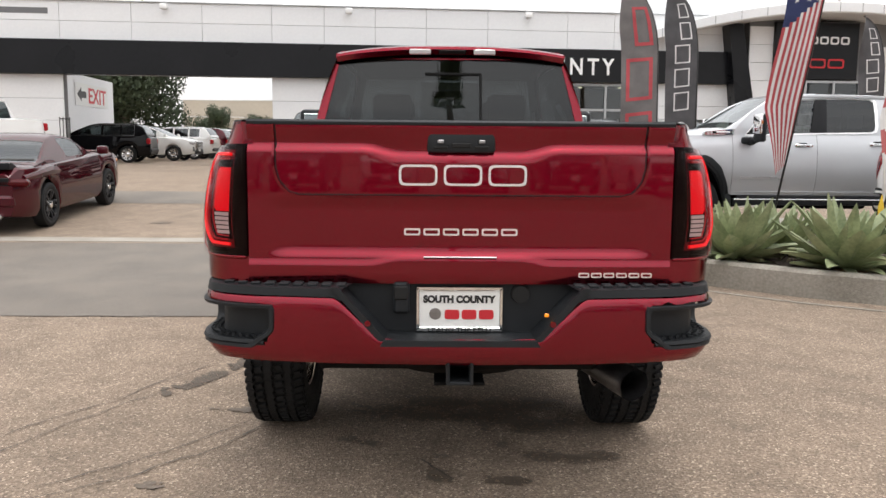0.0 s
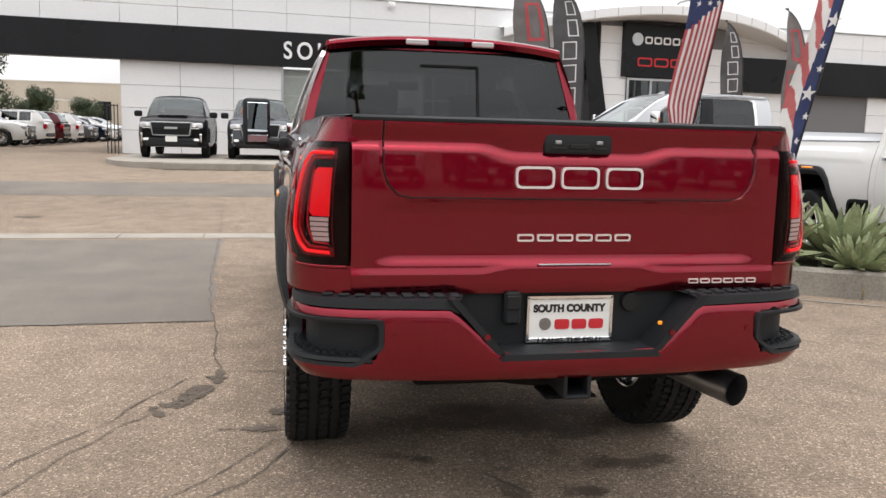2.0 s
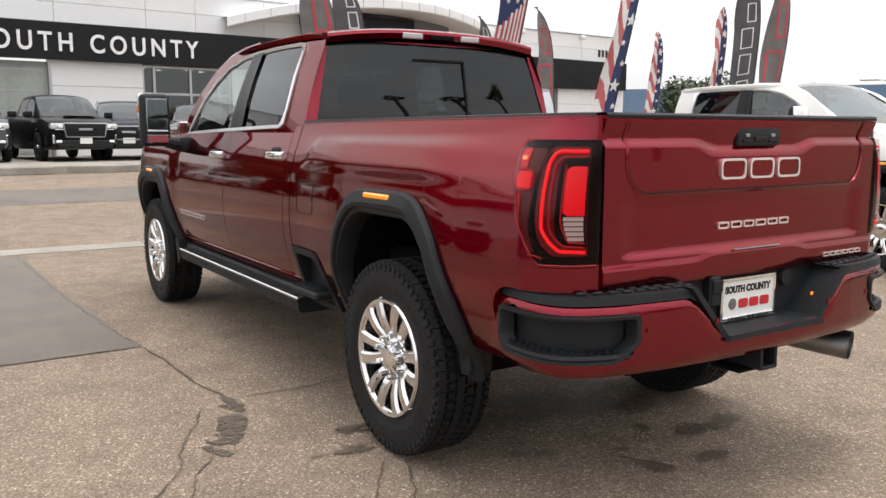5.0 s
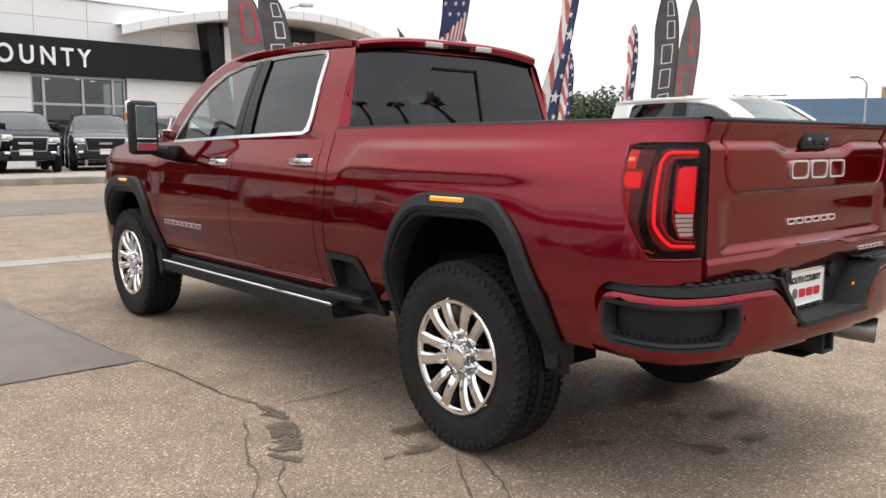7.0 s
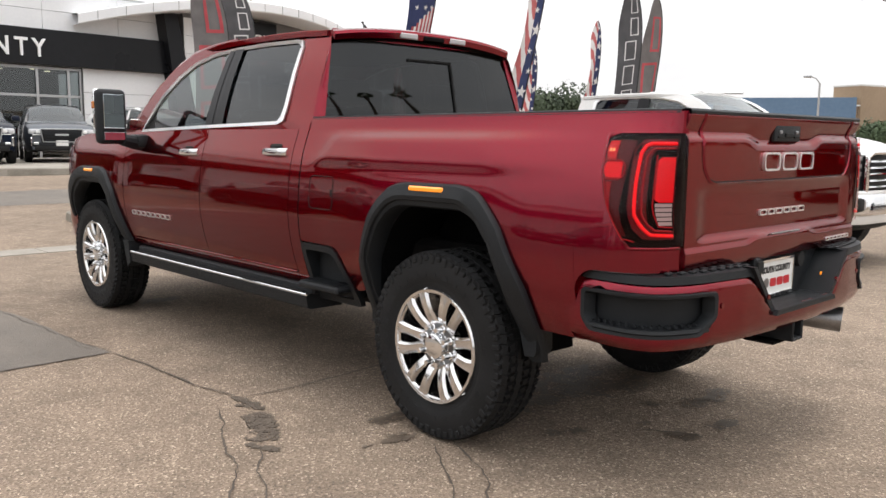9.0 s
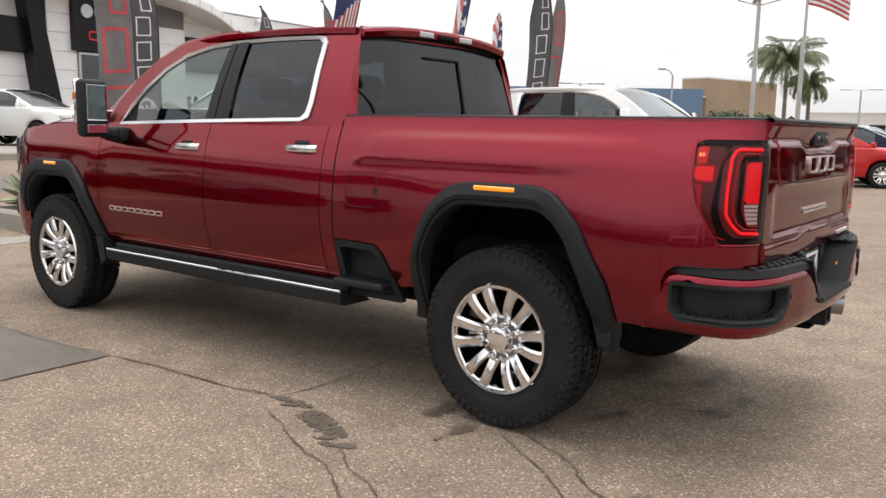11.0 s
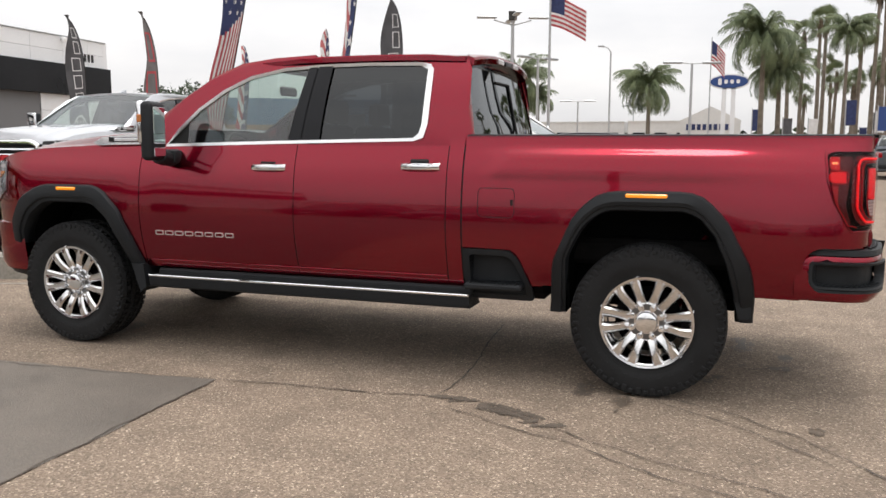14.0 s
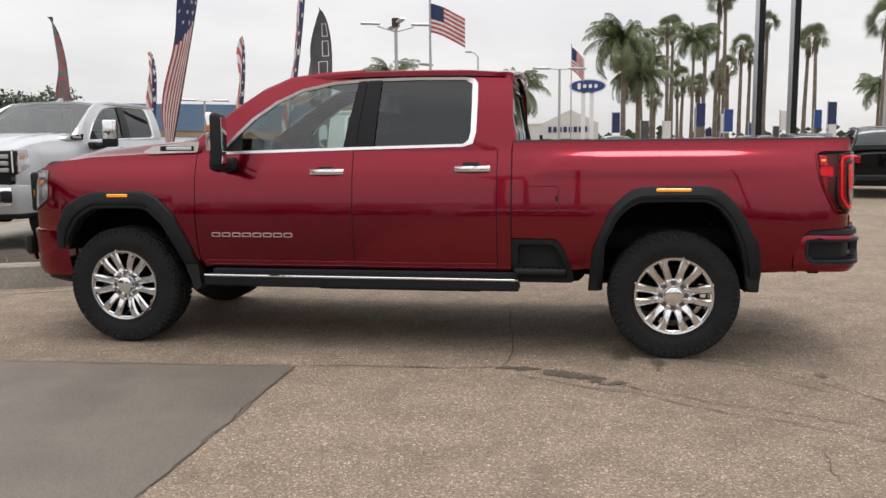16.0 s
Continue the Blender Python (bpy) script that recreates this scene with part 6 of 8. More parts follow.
part("fascia", box((23.35, -0.12, 4.29), (11.95, 0.34, 1.38), 0.015), FASCIA, dealer, "gloss black fascia band", smooth=False)
shopfront(20.2, 24.6, 0.62, 3.58, (20.25, 21.3, 22.4, 23.5, 24.55), (0.66, 2.6, 3.55))
for k in range(4):
    part("street_number_bar", box((27.5 + k * 0.27, -0.01, 5.42), (0.17, 0.04, 0.36), 0.02), INK, dealer, smooth=False)
part("end_wall", box((29.3, 8, 3.4), (0.3, 16, 5.7)), PANEL, dealer, smooth=False)
part("flat_roof", box((11.5, 8.4, 5.9), (36, 16, 0.2)), JOINT, dealer, smooth=False)
part("flat_roof", box((-27, 6.0, 5.9), (27, 12, 0.2)), JOINT, dealer, smooth=False)
for x in (-16.0, -9.6, -3.28, 3.14, 22.0, 26.1):
    fl = tagged(new("wall_floodlight"), "small white floodlight on the parapet", "")
    fl.parent = dealer
    part("bracket", box((x, -0.06, 6.1), (0.06, 0.16, 0.06), 0.01), ALU, fl)
    part("lamp_head", box((x, -0.2, 6.1), (0.26, 0.18, 0.2), 0.05, seg=2), LETTER, fl)
# gate leaves folded at the drive-through
for x, lab in ((-13.0, "black steel gate folded at the drive-through"), (-6.25, "black steel gate folded at the drive-through")):
    g = thing("steel_gate", lab, "gate", "drive-through gates", at=FACE @ pose(x, -0.35, 0.54))
    for k in range(4):
        part("gate_bar", tube([(k * 0.11 - .16, 0, 0.0), (k * 0.11 - .16, 0, 1.75)], 0.018, 6), ROD, g)
    for z in (0.1, 0.9, 1.7):
        part("gate_rail", tube([(-.18, 0, z), (.19, 0, z)], 0.018, 6), ROD, g)

# raised display pad with a kerb
pad_edge = round_poly([(-5.35, 25.6), (-5.35, 19.3), (-4.7, 17.5), (-3.0, 17.08), (9.6, 17.55), (9.6, 26.9)], 0.8, 6)
bm = bmesh.new()
add_prism(bm, pad_edge, "z", 0.3, 0.655)
tagged(part("display_pad", bm, CONCRETE, smooth=False), "raised concrete display pad before the showroom", "pavement", kind="structure")
for x in np.arange(-3.6, 9.4, 1.83):
    y0 = 17.08 + 0.037 * (x + 3)
    tagged(part("kerb", box((x + .9, y0 + .06 + .03, 0.57), (1.81, 0.16, 0.19), 0.025, None), KERB_FACE), "worn concrete kerb stone of the display pad", "kerb", "pad kerb stones", kind="structure")


# ---- planter island ----
OUTER = [(0.95, 10.3), (0.85, 9.2), (0.88, 8.2), (0.95, 7.3), (1.0, 6.75), (1.3, 6.12), (2.0, 5.02), (2.75, 4.15), (3.4, 3.55), (4.1, 3.08), (4.8, 2.70), (5.3, 2.56), (5.62, 2.62)]
KT, KH = 0.17, 0.26
out_pts = polyline(OUTER, 55)
for i0 in range(0, 54, 3):
    seg = out_pts[i0:i0 + 4]
    rows = []
    for i, (x, y) in enumerate(seg):
        j = i0 + i
        d = (Vector(out_pts[min(j + 1, 54)]) - Vector(out_pts[max(j - 1, 0)])).normalized()
        nx, ny = -d.y, d.x
        rows.append([(x - nx * .01, y - ny * .01, -.02), (x, y, KH - .03), (x + nx * .03, y + ny * .03, KH), (x + nx * (KT - .02), y + ny * (KT - .02), KH), (x + nx * KT, y + ny * KT, KH - .02), (x + nx * KT, y + ny * KT, 0)])
    bm = bmesh.new()
    add_grid(bm, rows)
    for r in (rows[0], rows[-1]):
        bm.faces.new([bm.verts.new(p) for p in r])
    bmesh.ops.recalc_face_normals(bm, faces=bm.faces[:])
    tagged(part("planter_kerb", bm, KERB_FACE), "weathered curved concrete planter kerb", "kerb", "planter kerb lengths", kind="structure")
soil = out_pts[1:] + [(5.55, 3.3), (5.2, 4.2), (5.1, 5.6), (5.0, 6.85), (2.3, 6.95), (2.2, 8.5), (2.1, 10.3)]
bm = bmesh.new()
cen = Vector((2.6, 5.8))
vs = [bm.verts.new((x * .97 + cen.x * .03, y * .97 + cen.y * .03, .20)) for x, y in soil]
mid = [bm.verts.new(((x + cen.x) / 2, (y + cen.y) / 2, .25 + .03 * noise.noise((x, y, 1)))) for x, y in soil]
c0 = bm.verts.new((cen.x, cen.y, .27))
for i in range(len(vs)):
    j = (i + 1) % len(vs)
    bm.faces.new((vs[i], vs[j], mid[j], mid[i]))
    bm.faces.new((mid[i], mid[j], c0))
bmesh.ops.recalc_face_normals(bm, faces=bm.faces[:])
tagged(part("planter_soil", bm, SOIL), "dark mulch soil in the planter", "soil", kind="structure")
bm = bmesh.new()
add_prism(bm, [(2.25, 6.9), (10.8, 6.95), (10.8, 10.6), (2.1, 10.6)], "z", -0.05, 0.155)
tagged(part("truck_stand", bm, CONCRETE, smooth=False), "low concrete stand under the silver truck", "pavement", kind="structure")
# thin pale line of gutter round the planter
bm = bmesh.new()
rows = []
for j, (x, y) in enumerate(out_pts):
    d = (Vector(out_pts[min(j + 1, 54)]) - Vector(out_pts[max(j - 1, 0)])).normalized()
    rows.append([(x + d.y * .30, y - d.x * .30, .006), (x + d.y * .345, y - d.x * .345, .006)])
add_grid(bm, rows)
bmesh.ops.recalc_face_normals(bm, faces=bm.faces[:])
tagged(part("painted_line", bm, CONCRETE, smooth=False), "faded pale line along the planter", "line", kind="structure")

AGAVE = vary(principled("agave_leaf", (0.2, 0.28, 0.17), 0.45), (0.155, 0.200, 0.100), (0.40, 0.435, 0.255), 4.5, 30, 0.1, 40, (0.35, 0.55), coords="Object")
AGAVE_OLD = vary(principled("withered_leaf", (0.30, 0.22, 0.11), 0.8), (0.20, 0.13, 0.06), (0.42, 0.33, 0.18), 4, 40)


def agave_leaf(bm, length, width, pitch, turn, droop, seed):
    """One thick pointed leaf, hollowed along the middle."""
    rows = []
    n = 9
    rx = random.Random(seed)
    ph = rx.uniform(-.25, .25)
    pos, ang = Vector((0.05, 0, 0.03)), pitch
    for i in range(n):
        u = i / (n - 1)
        w = width * (0.50 + 2.3 * u - 2.8 * u ** 2.0) * (1 if u < .97 else .05)
        w = max(w, 0.002)
        up = Vector((-math.sin(ang), 0, math.cos(ang)))
        side = Vector((0, math.cos(ph), math.sin(ph)))
        rows.append([pos - side * w, pos - side * w * .55 - up * w * .28, pos - up * (w * .36), pos + side * w * .55 - up * w * .28, pos + side * w, pos - up * (w * .36 + .014)])
        pos = pos + Vector((math.cos(ang), 0, math.sin(ang))) * (length / (n - 1))
        ang -= droop * (0.4 + u)
    m = Matrix.Rotation(turn, 4, "Z")
    add_grid(bm, [[m @ p for p in r] for r in rows], wrap=True)


def agave(x, y, z, size, seed):
    a = thing("agave_plant", "large grey-green agave rosette in the planter", "agave", "planter agaves", at=pose(x, y, z))
    r = random.Random(seed)
    k = 0
    for ring, (n, p0, ln, wd) in enumerate(((9, 0.06, .60, .062), (10, 0.34, .74, .072), (10, 0.62, .82, .075), (9, 0.90, .84, .071), (7, 1.13, .80, .062), (4, 1.36, .72, .050))):
        for i in range(n):
            b = bmesh.new()
            L = size * ln * r.uniform(.82, 1.1)
            agave_leaf(b, L, wd * size * 1.6 * r.uniform(.85, 1.15), p0 + r.uniform(-.1, .14), 2 * math.pi * (i + ring * .43 + r.uniform(-.25, .25)) / n, r.uniform(-.03, .06) if ring > 1 else r.uniform(.0, .10), seed * 100 + k)
            bmesh.ops.recalc_face_normals(b, faces=b.faces[:])
            part("leaf", b, AGAVE, a)
            k += 1
    for i in range(14):
        b = bmesh.new()
        agave_leaf(b, size * .62 * r.uniform(.7, 1.3), .034 * size, -0.35 + r.uniform(-.3, .2), r.uniform(0, 6.28), .25, seed * 100 + k)
        bmesh.ops.recalc_face_normals(b, faces=b.faces[:])
        part("dead_leaf", b, AGAVE_OLD, a, "dry brown leaf")
        k += 1
    return a


for i, (x, y, s) in enumerate(((3.12, 4.47, .84), (3.95, 3.85, .92), (4.75, 3.62, .80), (2.35, 5.35, .6), (1.7, 8.45, .85), (4.55, 3.12, .45), (5.15, 3.15, .38), (2.9, 5.5, .7), (1.75, 9.6, .7), (3.75, 4.9, .7))):
    agave(x, y, .24, s, i + 1)
STRAW = vary(principled("dry_grass", (0.32, 0.26, 0.15), 0.9), (0.22, 0.17, 0.09), (0.45, 0.38, 0.23), 3, 30)
bm = bmesh.new()
rs = random.Random(5)
for i in range(900):
    t = rs.random()
    x, y = polyline(OUTER, 30)[int(t * 29)]
    x, y = x + rs.uniform(.3, 1.6), y + rs.uniform(.25, 1.5)
    if x > 5.4 or y > 6.9:
        continue
    h, a = rs.uniform(.06, .22), rs.uniform(0, 6.28)
    dx, dy = math.cos(a) * .006, math.sin(a) * .006
    lx, ly = rs.uniform(-.1, .1), rs.uniform(-.1, .1)
    bm.faces.new([bm.verts.new(p) for p in ((x - dx, y - dy, .2), (x + dx, y + dy, .2), (x + lx, y + ly, .22 + h))])
tagged(part("dry_grass", bm, STRAW), "dry straw-coloured grass between the agaves", "grass", kind="stuff")
for x, y in ((4.55, 4.4), (4.63, 4.36)):
    st = thing("flower_stalk", "yellow flower stalk among the agaves", "flower", at=pose(x, y, .25))
    part("stem", tube([(0, 0, 0), (.01, 0, .5)], .008, 5), AGAVE, st)
    b = tube([(.01, 0, .42), (.012, 0, .55), (.015, 0, .68)], [.022, .03, .005], 6)
    part("blossom", b, principled("yellow_blossom", (0.75, 0.5, 0.04), 0.7), st)

# ---- feather flags ----
CLOTH_RED = vary(principled("red_flag_cloth", (0.42, 0.06, 0.07), 0.8), (0.34, 0.04, 0.05), (0.50, 0.09, 0.10), 4, 200)
CLOTH_WHITE = vary(principled("white_flag_cloth", (0.70, 0.68, 0.66), 0.8), (0.60, 0.58, 0.57), (0.78, 0.76, 0.75), 4, 200)
CLOTH_NAVY = vary(principled("navy_flag_cloth", (0.025, 0.035, 0.11), 0.8), (0.018, 0.025, 0.08), (0.035, 0.05, 0.14), 4, 200)
CLOTH_ORANGE = vary(principled("faded_red_cloth", (0.46, 0.11, 0.11), 0.8), (0.38, 0.08, 0.085), (0.54, 0.16, 0.155), 4, 200)
CLOTH_GREY = vary(principled("grey_flag_cloth", (0.14, 0.13, 0.13), 0.8), (0.11, 0.10, 0.10), (0.18, 0.165, 0.16), 4, 200)
CLOTH_DARK = vary(principled("charcoal_flag_cloth", (0.07, 0.068, 0.072), 0.8), (0.055, 0.053, 0.056), (0.10, 0.096, 0.10), 4, 200)


def star(bm, c, r, ax, ay, off):
    pts = [Vector(c) + ax * (r * (1 if k % 2 == 0 else .40) * math.sin(k * math.pi / 5)) + ay * (r * (1 if k % 2 == 0 else .40) * math.cos(k * math.pi / 5)) + off for k in range(10)]
    bm.faces.new([bm.verts.new(p) for p in pts])


def feather_flag(x, y, kind, label, height=4.4, lean=(0.0, 0.0), wind=(-1.0, 0.0), width=0.62, seed=0, low=0.85, curl=0.0):
    z0 = ground_z(x, y) + (0.22 if y < 6.9 and x < 5.6 else 0.0)
    f = thing("feather_flag", label, "flag", "feather flags", at=pose(x, y, z0))
    wv = Vector((wind[0], wind[1], 0)).normalized()
    nv = Vector((-wv.y, wv.x, 0))

    def pole_at(v):
        z = v * height
        bend = max(0.0, (v - .62) / .38)
        return Vector((lean[0] * z, lean[1] * z, z)) + wv * (width * .95 * bend ** 2.2) + Vector((0, 0, -.10 * height * bend ** 3))
    part("pole", tube([pole_at(v) for v in np.linspace(0, 1, 22)], [0.017 - .011 * v for v in np.linspace(0, 1, 22)], 6), ROD, f)
    part("ground_spike", tube([(0, 0, -.05), (0, 0, .3)], .022, 6), POLE, f)
    v0 = low / height

    def cloth(v, u, off=0.0):
        """v along the pole from the foot of the cloth, u across it."""
        p = pole_at(v0 + (1 - v0) * v)
        taper = width * min(1, .30 + 3.2 * v) * (1 if v < .66 else max(.02, 1 - ((v - .66) / .34) ** 1.6))
        wave = .05 * math.sin(7 * v + seed + 2.5 * u) * u + .035 * math.sin(15 * v + 2.2 * seed) * u * u + curl * u * u * math.sin(4.2 * v + seed)
        drop = -.10 * u * (1 - v)
        return p + wv * (taper * u) + nv * (wave + off) + Vector((0, 0, drop - .25 * u * max(0, .16 - v)))
    nu, nv_ = (13, 72) if kind == 'stripes' else (30, 140) if kind == 'waves' else (10, 48)
    b = bmesh.new()
    vs = [[b.verts.new(cloth(j / nv_, i / nu)) for i in range(nu + 1)] for j in range(nv_ + 1)]
    for j in range(nv_):
        for i in range(nu):
            q = b.faces.new((vs[j][i], vs[j][i + 1], vs[j + 1][i + 1], vs[j + 1][i]))
            v, u = (j + .5) / nv_, (i + .5) / nu
            if kind == "stripes":
                q.material_index = 2 if v + .10 * u > .58 else (i % 2)
            elif kind == "waves":
                edge = .42 + .10 * math.sin(9 * v + seed)
                q.material_index = 2 if u < edge else (0 if int(v * 15 + .8 * math.sin(5 * u)) % 2 else 1)
    mats = {"stripes": [CLOTH_RED, CLOTH_WHITE, CLOTH_NAVY], "waves": [CLOTH_ORANGE, CLOTH_WHITE, CLOTH_NAVY], "grey": [CLOTH_GREY], "dark": [CLOTH_DARK]}[kind]
    c = part("cloth", b, mats, f)
    # marks on both faces
    for off in (.006, -.006):
        b = bmesh.new()
        if kind in ("stripes", "waves"):
            spots = [(.57 + .040 * (k // 3), .16 + .3 * (k % 3) + .15 * (k // 3 % 2), .042) for k in range(24)] if kind == "stripes" else [(.06 + .075 * k, .12 + .16 * (k % 2), .05 + .05 * (k % 3 == 0)) for k in range(12)]
            for v, u, r in spots:
                if kind == "stripes" and v > .80:
                    u *= .55
                star(b, cloth(v, u), r, wv, Vector((lean[0], lean[1], 1)).normalized(), nv * off)
            tagged(part("star_print", b, CLOTH_WHITE, c), "white printed stars", kind="stuff")
        else:
            n = 3 if kind == "grey" else 5
            lo, hi = (.10, .84) if kind == "grey" else (.30, .86)
            for k in range(n):
                va, vb = lo + (hi - lo) * k / n, lo + (hi - lo) * (k + .78) / n
                ua, ub = ((.14, .86) if vb < .7 else (.12, .62)) if kind == 'grey' else ((.24, .72) if vb < .7 else (.16, .52))
                w = .12 if kind == "grey" else .055
                o = [(va, ua), (va, ub), (vb, ub), (vb, ua)]
                cu, cv = (ua + ub) / 2, (va + vb) / 2
                def sub(P, m=6):
                    out = []
                    for p, q2 in zip(P, P[1:] + P[:1]):
                        out += [tuple(np.array(p) * (1 - t / m) + np.array(q2) * t / m) for t in range(m)]
                    return out
                O = sub(o)
                kv = 1 - 2 * w * width / max(.05, (vb - va) * (1 - v0) * height) * .75
                I = sub([(cv + (v - cv) * kv, cu + (u - cu) * (1 - 2 * w / (ub - ua) * .8)) for v, u in o])
                add_grid(b, [[cloth(v, u, off) for v, u in O], [cloth(v, u, off) for v, u in I]], wrap=True)
            if kind == "dark":
                ring = [(.16 + .085 * math.sin(a) , .5 + .36 * math.cos(a)) for a in np.linspace(0, 2 * math.pi, 21)[:-1]]
                inn = [(.16 + .068 * math.sin(a), .5 + .29 * math.cos(a)) for a in np.linspace(0, 2 * math.pi, 21)[:-1]]
                add_grid(b, [[cloth(v, u, off) for v, u in ring], [cloth(v, u, off) for v, u in inn]], wrap=True)
                for uu in (.34, .5, .66):
                    add_grid(b, [[cloth(.10 + .03 * k + .02, uu - .04, off), cloth(.10 + .03 * k + .02, uu + .04, off)] for k in range(4)])
            part("printed_mark", b, CLOTH_RED if kind == "grey" else CLOTH_WHITE, c)
            if kind == "grey":
                pass
    return f


GF, DF = "grey feather flag with red outlined marks", "charcoal feather flag with white marks"
SF, WF = "feather flag with red and white stripes and stars", "feather flag with white stars and wavy red stripes"
feather_flag(3.76, 10.2, "grey", GF, 4.5, (-.02, .0), (-1, .1), .62, 1)
feather_flag(4.6, 10.8, "dark", DF, 4.5, (-.01, .0), (-1, .15), .55, 2, curl=.1)
feather_flag(4.29, 6.60, "stripes", SF, 4.5, (.10, -.185), (-1, -.12), .42, 3, .98, .15)
feather_flag(8.95, 12.6, "dark", DF, 4.2, (-.01, .03), (-1, -.05), .5, 4, 1.0, .12)
feather_flag(9.5, 11.15, "grey", GF, 4.35, (-.03, .02), (-1, -.08), .55, 5, .9, .14)
feather_flag(4.76, 4.95, "waves", WF, 4.4, (.20, -.08), (-1, .05), .36, 6, .8, .08)
feather_flag(12.2, 11.0, "waves", WF, 4.0, (.10, -.05), (-1, .25), .34, 7, .9)
feather_flag(10.95, 8.3, "waves", WF, 4.3, (.09, -.08), (-1, .25), .30, 8, .9)
feather_flag(8.3, 5.35, "dark", DF, 4.4, (.05, -.05), (-.7, .7), .36, 9, .9, .14)
feather_flag(9.7, 6.05, "grey", GF, 4.5, (.17, -.03), (-1, .1), .5, 10, .9, .05)
rp = thing("red_shrub", "small reddish shrub at the planter's edge", "shrub", at=pose(1.55, 6.35, .22))
b = bmesh.new()
rs = random.Random(12)
for i in range(60):
    a, e = rs.uniform(0, 6.28), rs.uniform(.4, 1.4)
    d = Vector((math.cos(a) * math.cos(e), math.sin(a) * math.cos(e), math.sin(e)))
    tip = d * rs.uniform(.15, .38)
    sd = d.orthogonal().normalized() * .012
    b.faces.new([b.verts.new(v) for v in (tip * .45 - sd, tip * .8 + sd * 2, tip, tip * .8 - sd * 2)])
    b.faces.new([b.verts.new(v) for v in (Vector((0, 0, 0)), tip * .5 + sd * .2, tip * .5 - sd * .2)])
part("foliage", b, vary(principled("red_foliage", (0.2, 0.03, 0.03), 0.7), (0.12, 0.02, 0.02), (0.3, 0.05, 0.04), 5, 30), rp)


# ---- parked cars ----
def parked_car(name, label, paint, at, L=4.7, W=1.88, H=1.68, hood=1.02, belt=1.08, kind="suv", chrome=False, group="", wheel_r=0.36):
    """A parked road car heading along +y from its centre, with open arches, glazed cabin, lamps and wheels."""
    c = thing(name, label, "car" if kind != "pickup" else "pickup truck", group, at=at)
    hw, wb = W / 2, L * .59
    yr, yf = -wb / 2, wb / 2
    end = L / 2
    deck = {"suv": belt, "coupe": belt - .02, "pickup": belt + .08}[kind]
    sill = .30 if kind != "coupe" else .24

    def top(y):
        if y > .22 * L:
            return lerp_table([(.22 * L, belt), (.40 * L, hood), (.47 * L, hood - .10), (end, hood - .24)], y)
        return lerp_table([(-end, deck - .10), (-end + .10, deck), (-.2 * L, deck), (.22 * L, belt)], y)

    def width(y):
        s = max(0.0, (abs(y) - .36 * L) / (.14 * L))
        return hw * (1 - .17 * s * s)
    ys = sorted(set(np.linspace(-end, end, 31).round(3)) | {round(cy + d, 3) for cy in (yr, yf) for d in np.linspace(-wheel_r * 1.17, wheel_r * 1.17, 13)})
    rows = []
    for y in ys:
        z0 = sill + .06 * max(0, (abs(y) - .42 * L) / (.08 * L))
        for cy in (yr, yf):
            q = (wheel_r * 1.16) ** 2 - (y - cy) ** 2
            if q > 0:
                z0 = max(z0, wheel_r + math.sqrt(q) * .98)
        w, zt = width(y), top(y)
        z0 = min(z0, zt - .12)
        half = [(w * .93, z0), (w * .985, z0 + (zt - z0) * .15), (w, z0 + (zt - z0) * .45), (w * .985, z0 + (zt - z0) * .72), (w * .95, zt - .035), (w * .88, zt), (w * .5, zt + .03), (0, zt + .035)]
        rows.append([(-x, y, z) for x, z in half] + [(x, y, z) for x, z in half[::-1][1:]])
    bm = bmesh.new()
    add_grid(bm, rows)
    for r in (rows[0], rows[-1]):
        bm.faces.new([bm.verts.new(p) for p in r])
    bmesh.ops.remove_doubles(bm, verts=bm.verts[:], dist=.0005)
    bmesh.ops.recalc_face_normals(bm, faces=bm.faces[:])
    part("body", bm, paint, c)
    part("underbody", box((0, 0, sill + .12), (W * .86, L * .92, .22), .04), DARK, c)
    # rounded cabin shell with real window openings
    rear0 = {"suv": -end + .10, "coupe": -end + .62, "pickup": -.16 * L}[kind]
    front0 = {"suv": .275 * L, "coupe": .215 * L, "pickup": .29 * L}[kind]
    zb, zr = belt - .03, H
    roofline = {"suv": [(0, 0), (.025, .45), (.075, .86), (.16, .97), (.32, 1), (.58, .99), (.70, .91), (.84, .52), (1, 0)],
                "coupe": [(0, 0), (.12, .22), (.26, .62), (.40, .92), (.52, 1), (.62, .97), (.72, .84), (.86, .44), (1, 0)],
                "pickup": [(0, 0), (.02, .5), (.055, .90), (.12, .98), (.30, 1), (.52, .99), (.66, .91), (.82, .52), (1, 0)]}[kind]
    fit_u = [v for v, _ in roofline]
    fit_h = [h for _, h in roofline]
    bw = hw * .91

    def shell(u, a, d=0.0):
        h = sum(float(v) for v in np.interp(u + np.linspace(-.018, .018, 5), fit_u, fit_h)) / 5
        w = 2 * min(a, 1 - a)
        lean = (.26 if kind != "coupe" else .32) * h
        if w < .55:
            zf = .88 * w / .55
            x = 1 - lean * zf + .02 * math.sin(math.pi * zf)
        else:
            t = (w - .55) / .45
            zf = .88 + .12 * math.sin(t * math.pi / 2) ** .75
            x = (1 - lean * .88) * (1 - t ** 1.7)
        x *= (bw + d) * (1 - .10 * max(0, u - .75) / .25)
        return (x if a < .5 else -x, rear0 + (front0 - rear0) * u, zb + ((zr - zb) * h + d) * zf)
    lo, hi, ws = .035, .255, .300
    sides = {"suv": ((.17, .31), (.335, .53), (.555, .80)), "coupe": ((.50, .77),), "pickup": ((.10, .40), (.425, .78))}[kind]
